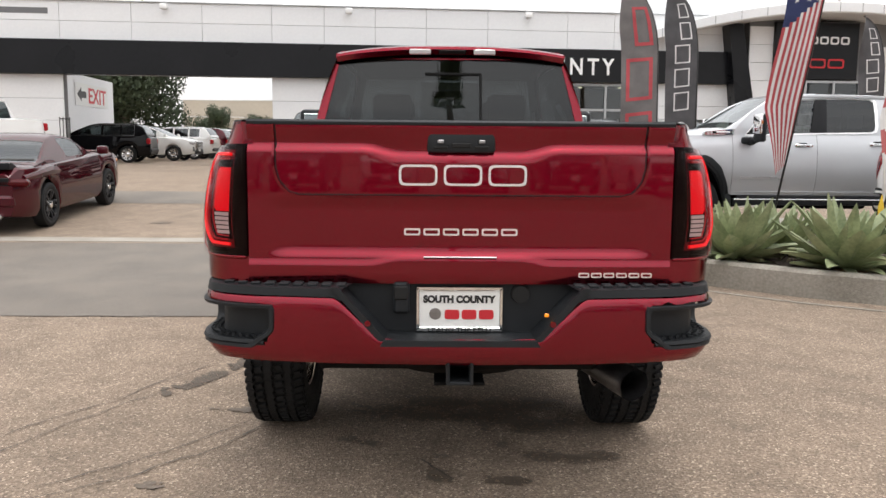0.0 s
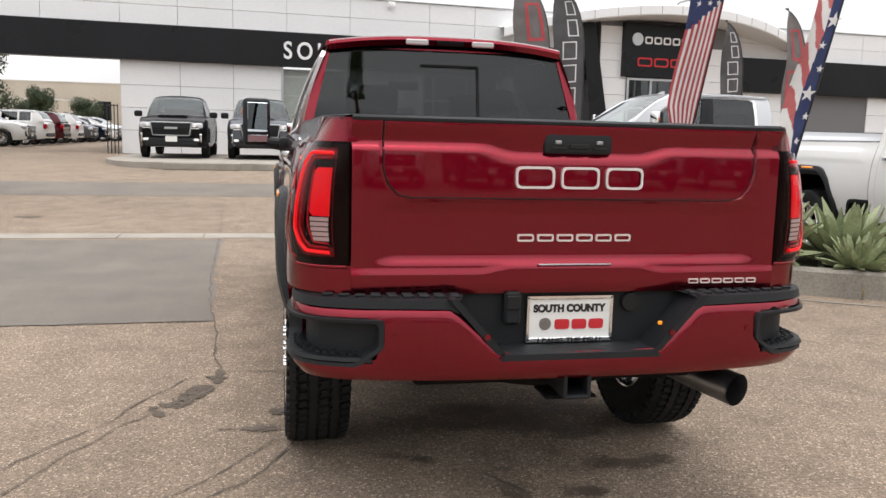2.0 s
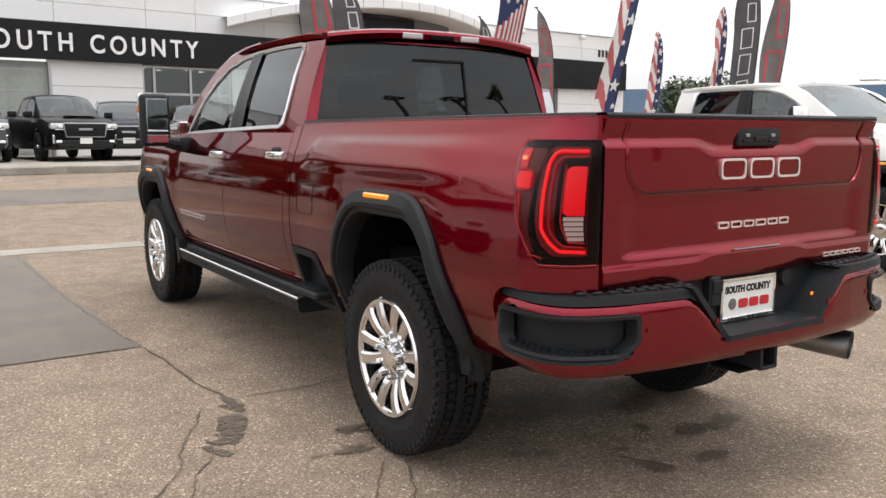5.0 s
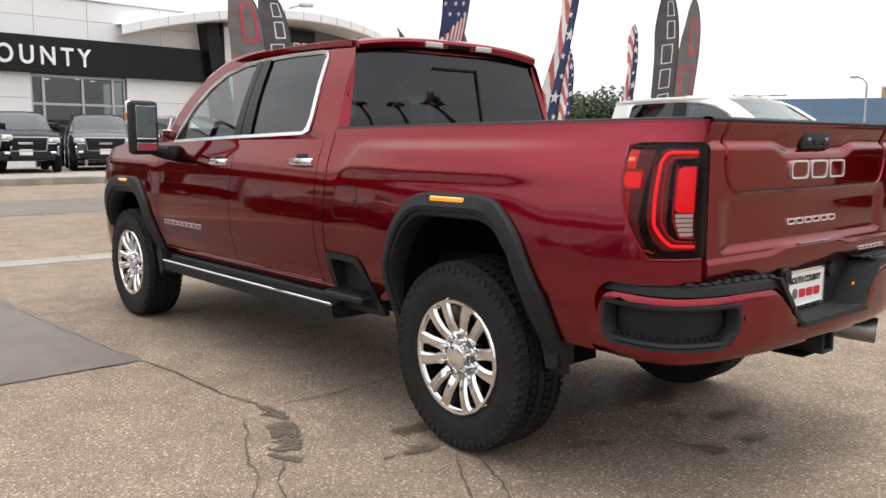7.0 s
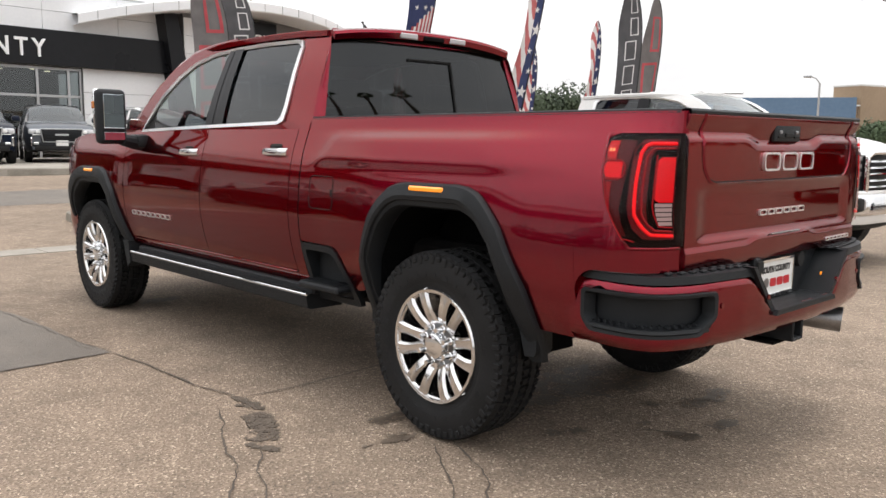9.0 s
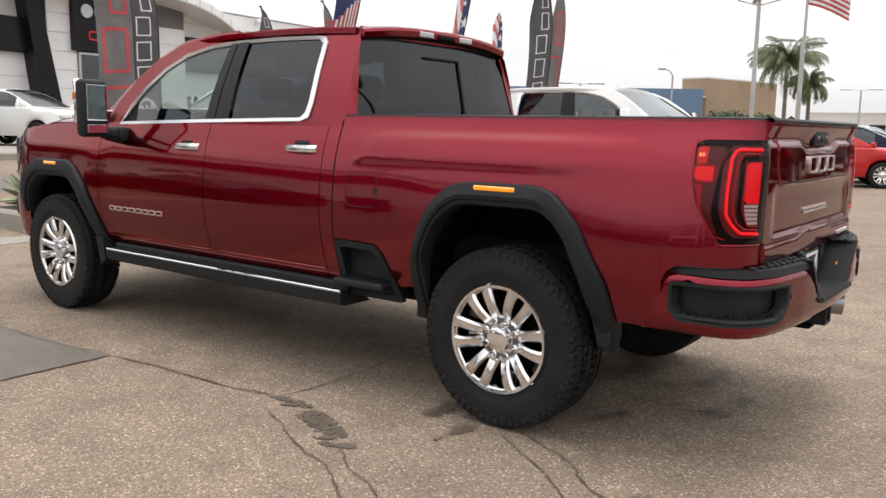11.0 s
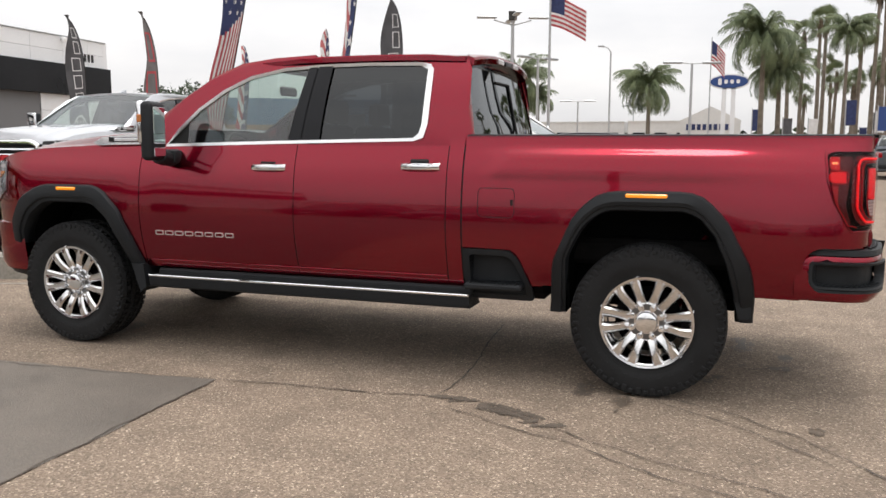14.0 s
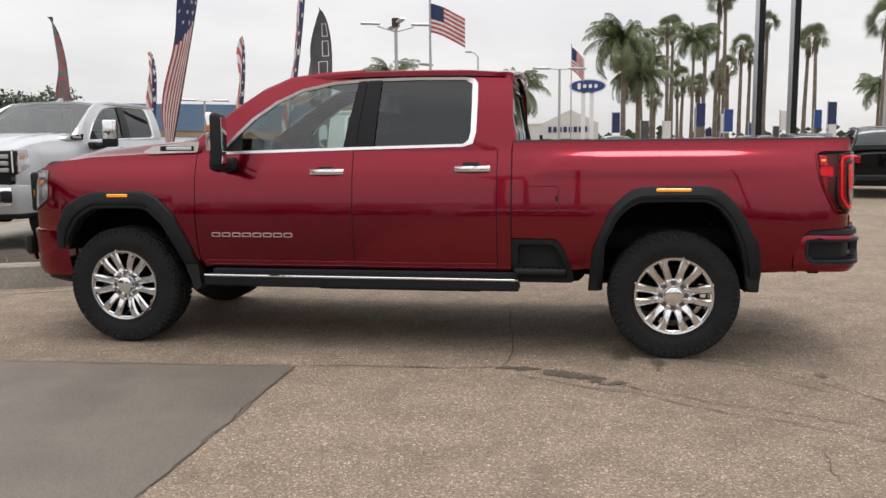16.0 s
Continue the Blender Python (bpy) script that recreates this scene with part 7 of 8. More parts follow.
    screens = {"suv": ((.015, .12), (.66, .97)), "coupe": ((.06, .33), (.66, .97)), "pickup": ((.015, .09), (.62, .97))}[kind]
    holes = [(u0, u1, a0, a1, "side_window") for u0, u1 in sides for a0, a1 in ((lo, hi), (1 - hi, 1 - lo))]
    holes += [(*screens[0], ws, 1 - ws, "rear_window"), (*screens[1], ws - .015, 1 - ws + .015, "windscreen")]
    us = sorted({round(float(v), 3) for v in np.linspace(0, 1, 25)} | {round(v, 3) for q in holes for v in q[:2]})
    as_ = sorted({round(float(v), 3) for v in np.linspace(0, 1, 29)} | {round(v, 3) for q in holes for v in q[2:4]})
    bm = bmesh.new()
    vs = [[bm.verts.new(shell(u, a)) for a in as_] for u in us]
    for p, (ua, ub) in enumerate(zip(us, us[1:])):
        for q, (aa, ab) in enumerate(zip(as_, as_[1:])):
            um, am = (ua + ub) / 2, (aa + ab) / 2
            if not any(h[0] < um < h[1] and h[2] < am < h[3] for h in holes):
                bm.faces.new((vs[p][q], vs[p + 1][q], vs[p + 1][q + 1], vs[p][q + 1]))
    bmesh.ops.remove_doubles(bm, verts=bm.verts[:], dist=.0005)
    bmesh.ops.recalc_face_normals(bm, faces=bm.faces[:])
    face_out(bm, (0, 0, 1))
    part("cabin", bm, paint, c)
    for u0, u1, a0, a1, nm in holes:
        bm = bmesh.new()
        add_grid(bm, [[shell(u, a, -.006) for a in np.linspace(a0, a1, 9)] for u in np.linspace(u0, u1, 9)])
        bmesh.ops.recalc_face_normals(bm, faces=bm.faces[:])
        part(nm, bm, GLASS_CAR, c)
    if chrome:
        for s in (0, 1):
            uu = [sides[0][0] - .01, sides[-1][1] + .02]
            bm = bmesh.new()
            add_tube(bm, [shell(u, a if s else 1 - a, .008) for u, a in [(v, lo - .012) for v in np.linspace(*uu, 8)] + [(v, hi + .010) for v in np.linspace(*uu[::-1], 8)] + [(uu[0], lo - .012)]], .011, 5)
            part("window_trim", bm, CHROME, c)
    part("cabin_floor", box((0, (rear0 + front0) / 2, belt + .03), (W * .80, (front0 - rear0) * .82, .06), .02), CABIN, c)
    for s in (-1, 1):
        part("wing_mirror", box((s * (hw + .10), front0 - .22, belt + .07), (.22, .12, .17) if kind == "pickup" else (.20, .12, .15), .04, seg=2), paint if kind != "pickup" else FASCIA, c)
        lamp = part("headlamp", box((s * hw * (.70 if kind != "coupe" else .56), end - .12, hood - .205), (.36, .24, .15), .045, seg=2), HEAD_CLEAR, c, "clear headlamp")
        part("lamp_pod", box((s * hw * .64, end + .004, hood - .21), (.11, .03, .085), .02, seg=2), LETTER, lamp)
        part("turn_signal", box((s * hw * .85, end - .105, hood - .19), (.05, .09, .07), .02), AMBER_DULL, lamp)
        part("lamp_strip", box((s * hw * .66, end + .002, hood - .285), (.24, .03, .022), .008), LETTER, lamp)
        if kind != "coupe":
            part("fog_bracket", box((s * hw * .82, end - .035, .58), (.07, .08, .24), .02), CHROME, c, "bright fog lamp bracket")
        part("tail_lamp", box((s * hw * .80, -end + .07, deck - .22), (.26 if kind != "coupe" else .5, .16, .24 if kind != "coupe" else .12), .04), LAMP_RED_DIM if kind != "coupe" else LAMP_DARK, c, "red tail lamp")
        part("fog_lamp", box((s * hw * .70, end + .012, .52), (.15, .05, .08), .02), LETTER if kind == "pickup" else ALU, c)
        if kind == "suv":
            part("roof_rail", tube([shell(u, .285 if s > 0 else .715, .03) for u in np.linspace(.12, .60, 6)], .016, 6), ALU if paint is WHITE else FASCIA, c)
        for y in (yr, yf):
            wheel_assembly("wheel", s, (s * (hw - .11), y, wheel_r), c, False, wheel_r, .105, wheel_r * .66, 5 if kind == "coupe" else 6, FASCIA if paint in (MAROON, BLACK, NAVY) and not chrome else None)
    gr = part("grille", box((0, end - .01, hood - .30), (W * .58, .09, .38), .05, seg=2), FASCIA, c, "black front grille")
    gw = W * .29
    part("grille_frame", tube([(x, end + .034, hood - .30 + z) for x, z in polyline([(-gw, .17), (-gw * .88, -.18), (gw * .88, -.18), (gw, .17), (-gw, .17)], 24)], .018, 6), CHROME if chrome else ALU, gr)
    part("air_dam", box((0, end - .02, .40), (W * .74, .12, .14), .04, seg=2), GAP, c)
    if kind == "pickup":
        part("bonnet_bulge", prism(round_poly([(-.42, hood + .02), (-.36, hood + .075), (.36, hood + .075), (.42, hood + .02)], .03, 3), "y", .24 * L, .41 * L), paint, c)
        part("windscreen_paper", box((.42 * hw, .215 * L, belt + .20), (.10, .008, .14), 0, None), PAPER, c)
    for k in range(4):
        part("grille_bar", box((0, end + .038, hood - .42 + k * .075), (W * .46, .012, .012), .004), CHROME if chrome else PLASTIC, gr)
    part("grille_mark", box((0, end + .046, hood - .285), (.34, .012, .055), .004), ALU, gr)
    part("front_bumper", box((0, end - .04, .50), (W * .80, .14, .15), .05, seg=2), PLASTIC, c)
    part("skid_plate", box((0, end - .07, .36), (W * .55, .16, .08), .03), ALU, c)
    part("number_plate", box((0, end + .036, .54), (.31, .012, .15), .004), PAPER, c, "blank white plate")
    part("rear_bumper", box((0, -end + .03, .52), (W * .84, .14, .20), .05), PLASTIC if kind != "coupe" else paint, c)
    if kind == "coupe":
        part("deck_spoiler", prism(round_poly([(-end + .02, deck - .02), (-end + .30, deck - .01), (-end + .10, deck + .075), (-end + .02, deck + .08)], .015, 3), "x", -hw * .80, hw * .80), FASCIA, c, "black boot lid spoiler")
        part("lamp_panel", box((0, -end + .02, deck - .20), (W * .80, .06, .16), .03), FASCIA, c)
        for sx in (-1, 1):
            part("exhaust_tip", tube([(sx * .58, -end + .06, .30), (sx * .58, -end - .05, .30)], .045, 10), CHROME, c)
            part("haunch", tube([(sx * (hw - .10), yr - .75, belt - .19), (sx * (hw - .055), yr, belt - .13), (sx * (hw - .12), yr + .9, belt - .20)], [.05, .11, .04], 10), paint, c)
    part("seats", box((0, (rear0 + front0) / 2 - .1, belt + .06), (W * .60, .5, .34), .1), CABIN, c)
    part("dashboard", box((0, front0 - .42, belt + .05), (W * .70, .3, .10), .04), CABIN, c)
    return c


def on_ground(x, y, rz, dz=0.0, tilt=0.0):
    return pose(x, y, ground_z(x, y) + dz, tilt, 0, rz)


PADZ = 0.655
row = "cars on the display pad"
parked_car("compact_pickup", "black compact pickup facing out on the display pad", BLACK, pose(-3.72, 22.75, PADZ, 0, 0, 180), 5.3, 1.88, 1.80, 1.12, 1.16, "pickup", group=row, wheel_r=.385)
parked_car("compact_pickup", "grey compact pickup with black grille on the display pad", GREY, pose(-1.33, 22.85, PADZ, 0, 0, 180), 5.3, 1.88, 1.80, 1.12, 1.16, "pickup", group=row, wheel_r=.385)
parked_car("compact_pickup", "black compact pickup angled on the display pad", BLACK, pose(0.95, 22.9, PADZ, 0, 0, 187), 5.3, 1.88, 1.80, 1.12, 1.16, "pickup", group=row, wheel_r=.385)
parked_car("sport_utility", "dark blue crossover facing out on the display pad", NAVY, pose(2.75, 22.7, PADZ, 0, 0, 171), 4.65, 1.84, 1.68, 1.05, 1.12, "suv", group=row)
parked_car("sport_utility", "grey crossover behind the blue one on the pad", GREY, pose(5.2, 23.4, PADZ, 0, 0, 166), 4.65, 1.84, 1.68, 1.05, 1.12, "suv", group=row)
parked_car("sport_utility", "white crossover on the display pad", WHITE, pose(8.2, 23.2, PADZ, 0, 0, 200), 4.65, 1.84, 1.68, 1.05, 1.12, "suv", True, row)
parked_car("muscle_coupe", "maroon two-door coupe parked on the ramp", MAROON, pose(-7.24, 10.5, ground_z(0, 10.5), 3.0, 0, 3), 4.75, 1.92, 1.45, 1.0, 1.03, "coupe", wheel_r=.36)
lot = "cars parked behind the drive-through"
parked_car("sport_utility", "black crossover by the drive-through", BLACK, on_ground(-14.5, 32.0, 97), 4.5, 1.86, 1.68, 1.06, 1.14, "suv", True, lot)
for x, y, rz, p, lab in ((-13.85, 36.4, -90, WHITE, "white"), (-13.9, 40.0, 90, WHITE, "white"), (-13.9, 43.3, 90, MAROON, "maroon"), (-13.9, 46.6, 92, WHITE, "white"), (-13.8, 50.0, -92, GREY, "grey"), (-13.7, 53.4, -90, NAVY, "dark blue"), (-13.6, 57.0, -90, WHITE, "white"), (-13.4, 60.5, -90, SILVER, "silver"), (-10.5, 68, 165, WHITE, "white"), (-7.2, 69, 165, SILVER, "silver")):
    lab += " crossover in the rear lot"
    parked_car("sport_utility", lab, p, on_ground(x, y, rz), 4.7, 1.86, 1.70, 1.06, 1.14, "suv", p is WHITE, lot)
parked_car("full_size_pickup", "white pickup beside the building", WHITE, on_ground(-13.1, 19.3, 180), 5.7, 2.0, 2.12, 1.40, 1.46, "pickup", True, wheel_r=.40)
# row beyond the truck
side = "cars in the side lot"
parked_car("sport_utility", "black sport utility with red tail lamps in the side lot", BLACK, pose(18.6, -7.6, 0, 0, 0, -100), 5.1, 2.0, 1.88, 1.15, 1.22, "suv", True, side, .40)
for x, y, rz, p, lab in ((26.0, -7.4, -95, BLACK, "black sport utility in the side lot"), (33.0, -7.0, -95, GREY, "grey sport utility in the side lot"), (40.5, -6.2, -95, BLACK, "black sport utility in the side lot"), (24.0, 3.4, -172, NAVY, "dark blue sport utility in the side lot"), (27.2, 3.6, -175, SILVER, "silver sport utility in the side lot"), (31, 4.4, 180, WHITE, "white sport utility in the side lot")):
    parked_car("sport_utility", lab, p, pose(x, y, 0, 0, 0, rz), 4.9, 1.95, 1.78, 1.1, 1.18, "suv", False, side, .38)
parked_car("sport_utility", "bright red crossover in the side lot", BRIGHT_RED, pose(21.4, 3.6, 0, 0, 0, -160), 4.6, 1.84, 1.62, 1.05, 1.1, "suv", False, side)
parked_car("full_size_pickup", "white pickup in the side lot", WHITE, pose(44, -1.4, 0, 0, 0, 100), 5.7, 2.0, 1.92, 1.2, 1.25, "pickup", False, side, .40)
row = "cars parked across the aisle"
for i, (p, lab) in enumerate(((BLACK, "black"), (GREY, "dark grey"), (NAVY, "dark blue"), (BLACK, "black"), (SILVER, "silver"), (GREY, "dark grey"), (BLACK, "black"))):
    parked_car("sport_utility", lab + " sport utility parked unseen across the aisle", p, pose(-15.5, -10.0 + i * 3.1, 0, 0, 0, -90), 4.9, 1.95, 1.80, 1.1, 1.18, "suv", False, row, .38)
# unseen southern row, added only to be mirrored in the tailgate paint
for i, (p, lab) in enumerate(((SILVER, "silver"), (GREY, "dark grey"), (WHITE, "white"), (SILVER, "silver"), (NAVY, "dark blue"), (WHITE, "white"), (SILVER, "silver"), (GREY, "dark grey"))):
    parked_car("sport_utility", lab + " sport utility parked unseen across the aisle", p, pose(-8.0 + i * 3.1, -23.0, 0, 0, 0, 0), 4.9, 1.95, 1.80, 1.1, 1.18, "suv", False, row, .38)
pickup("pickup_truck", "silver crew-cab pickup truck on a low concrete stand", SILVER, pose(7.54, 8.46, .155, 0, 0, 90), False, False)
pickup("pickup_truck", "white crew-cab pickup truck beside the planter", WHITE, pose(6.65, 5.6, 0, 0, 0, 180), False, False)


# ---- palms, poles, signs and distance ----
BARK = vary(principled("palm_trunk_bark", (0.16, 0.13, 0.10), 0.9), (0.10, 0.08, 0.06), (0.24, 0.20, 0.16), 2, 20, 0.6, 25)
FROND = vary(principled("palm_frond", (0.075, 0.105, 0.045), 0.6), (0.075, 0.105, 0.052), (0.20, 0.235, 0.115), 1.2, 12)
SKIRT = vary(principled("dead_frond_skirt", (0.13, 0.10, 0.06), 0.9), (0.08, 0.06, 0.035), (0.18, 0.14, 0.09), 1.5, 12)
LEAF = vary(principled("dark_tree_foliage", (0.03, 0.05, 0.022), 0.7), (0.018, 0.03, 0.013), (0.055, 0.08, 0.035), 0.8, 6)
HEDGE = vary(principled("hedge_foliage", (0.045, 0.075, 0.03), 0.7), (0.03, 0.05, 0.02), (0.07, 0.11, 0.045), 0.8, 6)


def feather_palm(x, y, h, spread, seed, label="feather palm with arching drooping fronds"):
    r = random.Random(seed)
    p = thing("palm_tree", label, "palm", "palms", at=pose(x, y, ground_z(x, y), 0, 0, r.uniform(0, 360)))
    base = h - spread * .35
    part("trunk", tube([(0, 0, -.1), (.03, 0, base * .3), (.06, .02, base * .7), (.05, .03, base)], [.26, .19, .16, .13], 10), BARK, p)
    b = bmesh.new()
    top = Vector((.05, .03, base))
    for i in range(58):
        a = 2 * math.pi * i / 58 * 2.39 + r.uniform(-.2, .2)
        el = r.uniform(-.15, 1.35)
        L = spread * r.uniform(.85, 1.15)
        d = Vector((math.cos(a), math.sin(a), 0))
        pos, ang, pts = top.copy(), el, []
        n = 11
        for k in range(n):
            pts.append((pos.copy(), ang))
            pos = pos + (d * math.cos(ang) + Vector((0, 0, math.sin(ang)))) * (L / (n - 1))
            ang -= .10 + .17 * k / n + .08 * (el < .4)
        side = Vector((-d.y, d.x, 0))
        for (q, an), (q2, an2) in zip(pts, pts[1:]):
            w = .02
            b.faces.new([b.verts.new(v) for v in (q - side * w, q + side * w, q2 + side * w * .7, q2 - side * w * .7)])
        for k in range(1, n):
            for sub in range(4):
                t = (k + sub * .25) / n
                q = pts[k][0] if sub == 0 or k + 1 >= n else pts[k][0].lerp(pts[k + 1][0], sub * .25)
                ll = spread * .30 * math.sin(math.pi * min(1, .15 + t * .85)) + .05
                fw = d * math.cos(pts[k][1]) + Vector((0, 0, math.sin(pts[k][1])))
                for s in (-1, 1):
                    tip = q + side * s * ll * r.uniform(.35, .7) + fw * ll * .45 + Vector((0, 0, -ll * r.uniform(.45, 1.05)))
                    b.faces.new([b.verts.new(v) for v in (q - fw * .04, q + fw * .04, tip)])
    part("crown", b, FROND, p, smooth=False)
    return p


def fan_palm(x, y, h, seed, crown=1.5, label="tall thin fan palm with a small round crown"):
    r = random.Random(seed)
    p = thing("palm_tree", label, "palm", "tall palms", at=pose(x, y, ground_z(x, y), 0, 0, r.uniform(0, 360)))
    lx = r.uniform(-.4, .4)
    part("trunk", tube([(0, 0, -.1), (lx * .3, 0, h * .35), (lx * .7, .1, h * .7), (lx, .1, h - crown * .6)], [.32, .25, .21, .19], 8), BARK, p)
    top = Vector((lx, .1, h - crown * .7))
    b = bmesh.new()
    for i in range(46):
        a, el = r.uniform(0, 6.283), r.uniform(-.75, 1.5)
        d = Vector((math.cos(a) * math.cos(el), math.sin(a) * math.cos(el), math.sin(el)))
        side = d.orthogonal().normalized()
        up = d.cross(side)
        hub = top + d * crown * .5 * r.uniform(.85, 1.1)
        w = .012
        b.faces.new([b.verts.new(v) for v in (top - side * w, top + side * w, hub)])
        for k in range(11):
            f = (k - 5) / 5 * 1.25
            tip = hub + (d * math.cos(f) + side * math.sin(f)) * crown * .62 * (1 - .18 * abs(f)) + Vector((0, 0, -.10 * crown * (1.2 - d.z)))
            q = (d * math.cos(f) + side * math.sin(f)).cross(up) * .035
            m = hub.lerp(tip, .55)
            b.faces.new([b.verts.new(v) for v in (hub, m - q * 1.2, tip, m + q * 1.2)])
    part("crown", b, FROND, p, smooth=False)
    b = bmesh.new()
    for i in range(26):
        a = r.uniform(0, 6.283)
        z1 = r.uniform(.6, 1.5) * crown
        q = top + Vector((math.cos(a) * .16, math.sin(a) * .16, 0))
        e = top + Vector((math.cos(a) * .42, math.sin(a) * .42, -z1))
        t = Vector((-math.sin(a), math.cos(a), 0)) * .09
        b.faces.new([b.verts.new(v) for v in (q - t, q + t, e + t * .5, e - t * .5)])
    part("skirt", b, SKIRT, p, smooth=False)
    return p


def broad_tree(x, y, h, w, seed, name="tree", label="dense dark green broadleaf tree", mat=LEAF, leaves=9000, base=None):
    r = random.Random(seed)
    t = thing(name, label, "tree", at=pose(x, y, ground_z(x, y) if base is None else base))
    part("trunk", tube([(0, 0, -.1), (.05, 0, h * .3), (0, .05, h * .6)], [.05 * h, .035 * h, .015 * h], 8), BARK, t)
    for k in range(5):
        a = k * 1.3 + seed
        part("limb", tube([(.04, 0, h * .28), (math.cos(a) * w * .2, math.sin(a) * w * .2, h * .5), (math.cos(a) * w * .33, math.sin(a) * w * .33, h * .72)], [.02 * h, .014 * h, .005 * h], 6), BARK, t)
    lobes = [(Vector((r.uniform(-.3, .3) * w, r.uniform(-.3, .3) * w, h * r.uniform(.30 if leaves < 12000 else .14, .82))), r.uniform(.17, .30) * w) for _ in range(26 if leaves < 12000 else 34)]
    b = bmesh.new()
    for i in range(leaves):
        c, rad = lobes[i % len(lobes)]
        d = Vector((r.gauss(0, 1), r.gauss(0, 1), r.gauss(0, 1))).normalized()
        p = c + d * rad * r.uniform(.72, 1.08)
        u, v = d.orthogonal().normalized(), Vector((r.uniform(-1, 1), r.uniform(-1, 1), r.uniform(-1, 1)))
        s = (.017 if leaves > 12000 else .026) * w * r.uniform(.6, 1.4)
        u = (u + v * .7).normalized() * s
        q = d.cross(u).normalized() * s * .6
        b.faces.new([b.verts.new(k) for k in (p - u, p + q, p + u, p - q)])
    part("crown", b, mat, t, smooth=False)
    return t


feather_palm(72, 18.5, 8.6, 3.4, 1)
feather_palm(76, 17.5, 6.6, 2.2, 21)
feather_palm(68.2, 6.2, 7.4, 3.2, 2)
feather_palm(57.2, -2.5, 10.0, 3.3, 3)
feather_palm(60.5, -3.8, 7.6, 2.8, 4)
feather_palm(92.5, -11.8, 14.1, 3.2, 5)
feather_palm(97.9, -33.4, 8.5, 3.0, 6)
for i, (x, y, h) in enumerate(((117.9, -9.4, 17.3), (112.7, -11.0, 18.1), (114.7, -11.8, 18.6), (122.5, -14.1, 12.2), (97.3, -13.7, 14.2), (104.0, -16.1, 20.2), (103.9, -17.2, 21.0), (116.6, -19.8, 13.2), (111.4, -20.4, 15.4), (116.2, -22.4, 14.9), (110.9, -23.4, 18.1), (104.9, -27.0, 15.4), (101.7, -27.5, 15.2), (103.0, -6.9, 12.1), (131.7, -20.8, 12.9), (132.1, -17.6, 11.1), (137.4, -15.2, 11.6), (126, -12.8, 14.0), (64.5, -23.0, 12.1), (140, -19, 12.5), (128, -10.6, 9.5), (145, -23, 13))):
    fan_palm(x, y, h, i + 30, 1.75)
# palms across the street behind the walk, which the truck's glass mirrors
for i, (x, y, h) in enumerate(((0.8, -38, 21), (20.4, -34.7, 17.6), (24.4, -32.6, 17.0), (27.9, -30.0, 17.2), (-24, -30, 14), (-33, -8, 14), (-31, 4, 13))):
    fan_palm(x, y, h, i + 70, 1.25, "fan palm across the street")
broad_tree(-24.5, 62, 12.5, 9.0, 1, leaves=46000)
broad_tree(-31, 66, 11.5, 9, 2, leaves=30000)
broad_tree(-29.5, 110, 6.5, 3.6, 3, label="conical conifer beside the far building")
broad_tree(-25.5, 118, 5.0, 4, 4)
broad_tree(-34, 120, 4.5, 5.0, 5)
broad_tree(44, 36.5, 5.2, 5.5, 6)
broad_tree(48.5, 38, 4.6, 5, 7)
broad_tree(93, 30.5, 3.2, 6.5, 8, "hedge", "clipped green hedge by the tan wall", HEDGE)
broad_tree(98, 29.0, 3.0, 6.5, 9, "hedge", "clipped green hedge by the tan wall", HEDGE)
broad_tree(7, 140, 7, 9, 10)


def lamp_pole(x, y, h, kind, rz=0.0, label="grey lot lamp post"):
    p = thing("street_lamp", label, "lamp post", "lot lamps", at=pose(x, y, ground_z(x, y), 0, 0, rz))
    part("post", tube([(0, 0, 0), (0, 0, h)], [.11, .08], 10), POLE, p)
    part("post_foot", tube([(0, 0, 0), (0, 0, .6)], .22, 12), CONCRETE, p)
    if kind == "twin":
        for s in (-1, 1):
            part("arm", tube([(0, 0, h - .05), (0, s * .7, h + .02)], .035, 6), POLE, p)
            part("lamp_head", box((0, s * 1.35, h + .03), (.34, 1.3, .16), .04), DARK_POLE if kind != "twin" else ALU, p)
    elif kind == "four":
        for a in (0, 1, 2, 3):
            d = Vector((math.cos(a * 1.571 + .4), math.sin(a * 1.571 + .4), 0))
            part("arm", tube([(0, 0, h - .35), tuple(d * .9 + Vector((0, 0, h - .1)))], .03, 6), POLE, p)
            part("lamp_head", box((0, 0, 0), (.95, .30, .10), .03, Matrix.Translation(d * 1.25 + Vector((0, 0, h + .02))) @ Matrix.Rotation(a * 1.571 + .4, 4, "Z")), ALU, p)
        part("sensor_box", box((0, 0, h + .1), (.34, .34, .42), .03), DARK_POLE, p)
    else:
        part("arm", tube([(0, 0, h), (-.35, 0, h + .4), (-.85, 0, h + .55)], .05, 6), POLE, p)
        part("lamp_head", box((-1.1, 0, h + .55), (.7, .3, .2), .08, seg=2), ALU, p)
    return p


lamp_pole(33.9, 9.6, 7.3, "four")
lamp_pole(52.3, 12.4, 7.2, "twin", 60)
lamp_pole(55.2, 2.2, 6.85, "twin", 20)
lamp_pole(85.2, 11.8, 10.9, "arm", -60)
lamp_pole(50.2, -18.3, 10.2, "twin", 30)
lamp_pole(70, 28, 6.5, "arm", -40)
lamp_pole(90, 16, 6.0, "twin", 10)
lamp_pole(130, 14, 7.0, "twin", 40)
lamp_pole(58, 31, 5.2, "twin", 40)
lamp_pole(-14.2, 88, 8.5, "twin", 10, "dark lot lamp post")
lamp_pole(17.5, 33.5, 7.0, "arm", 150)


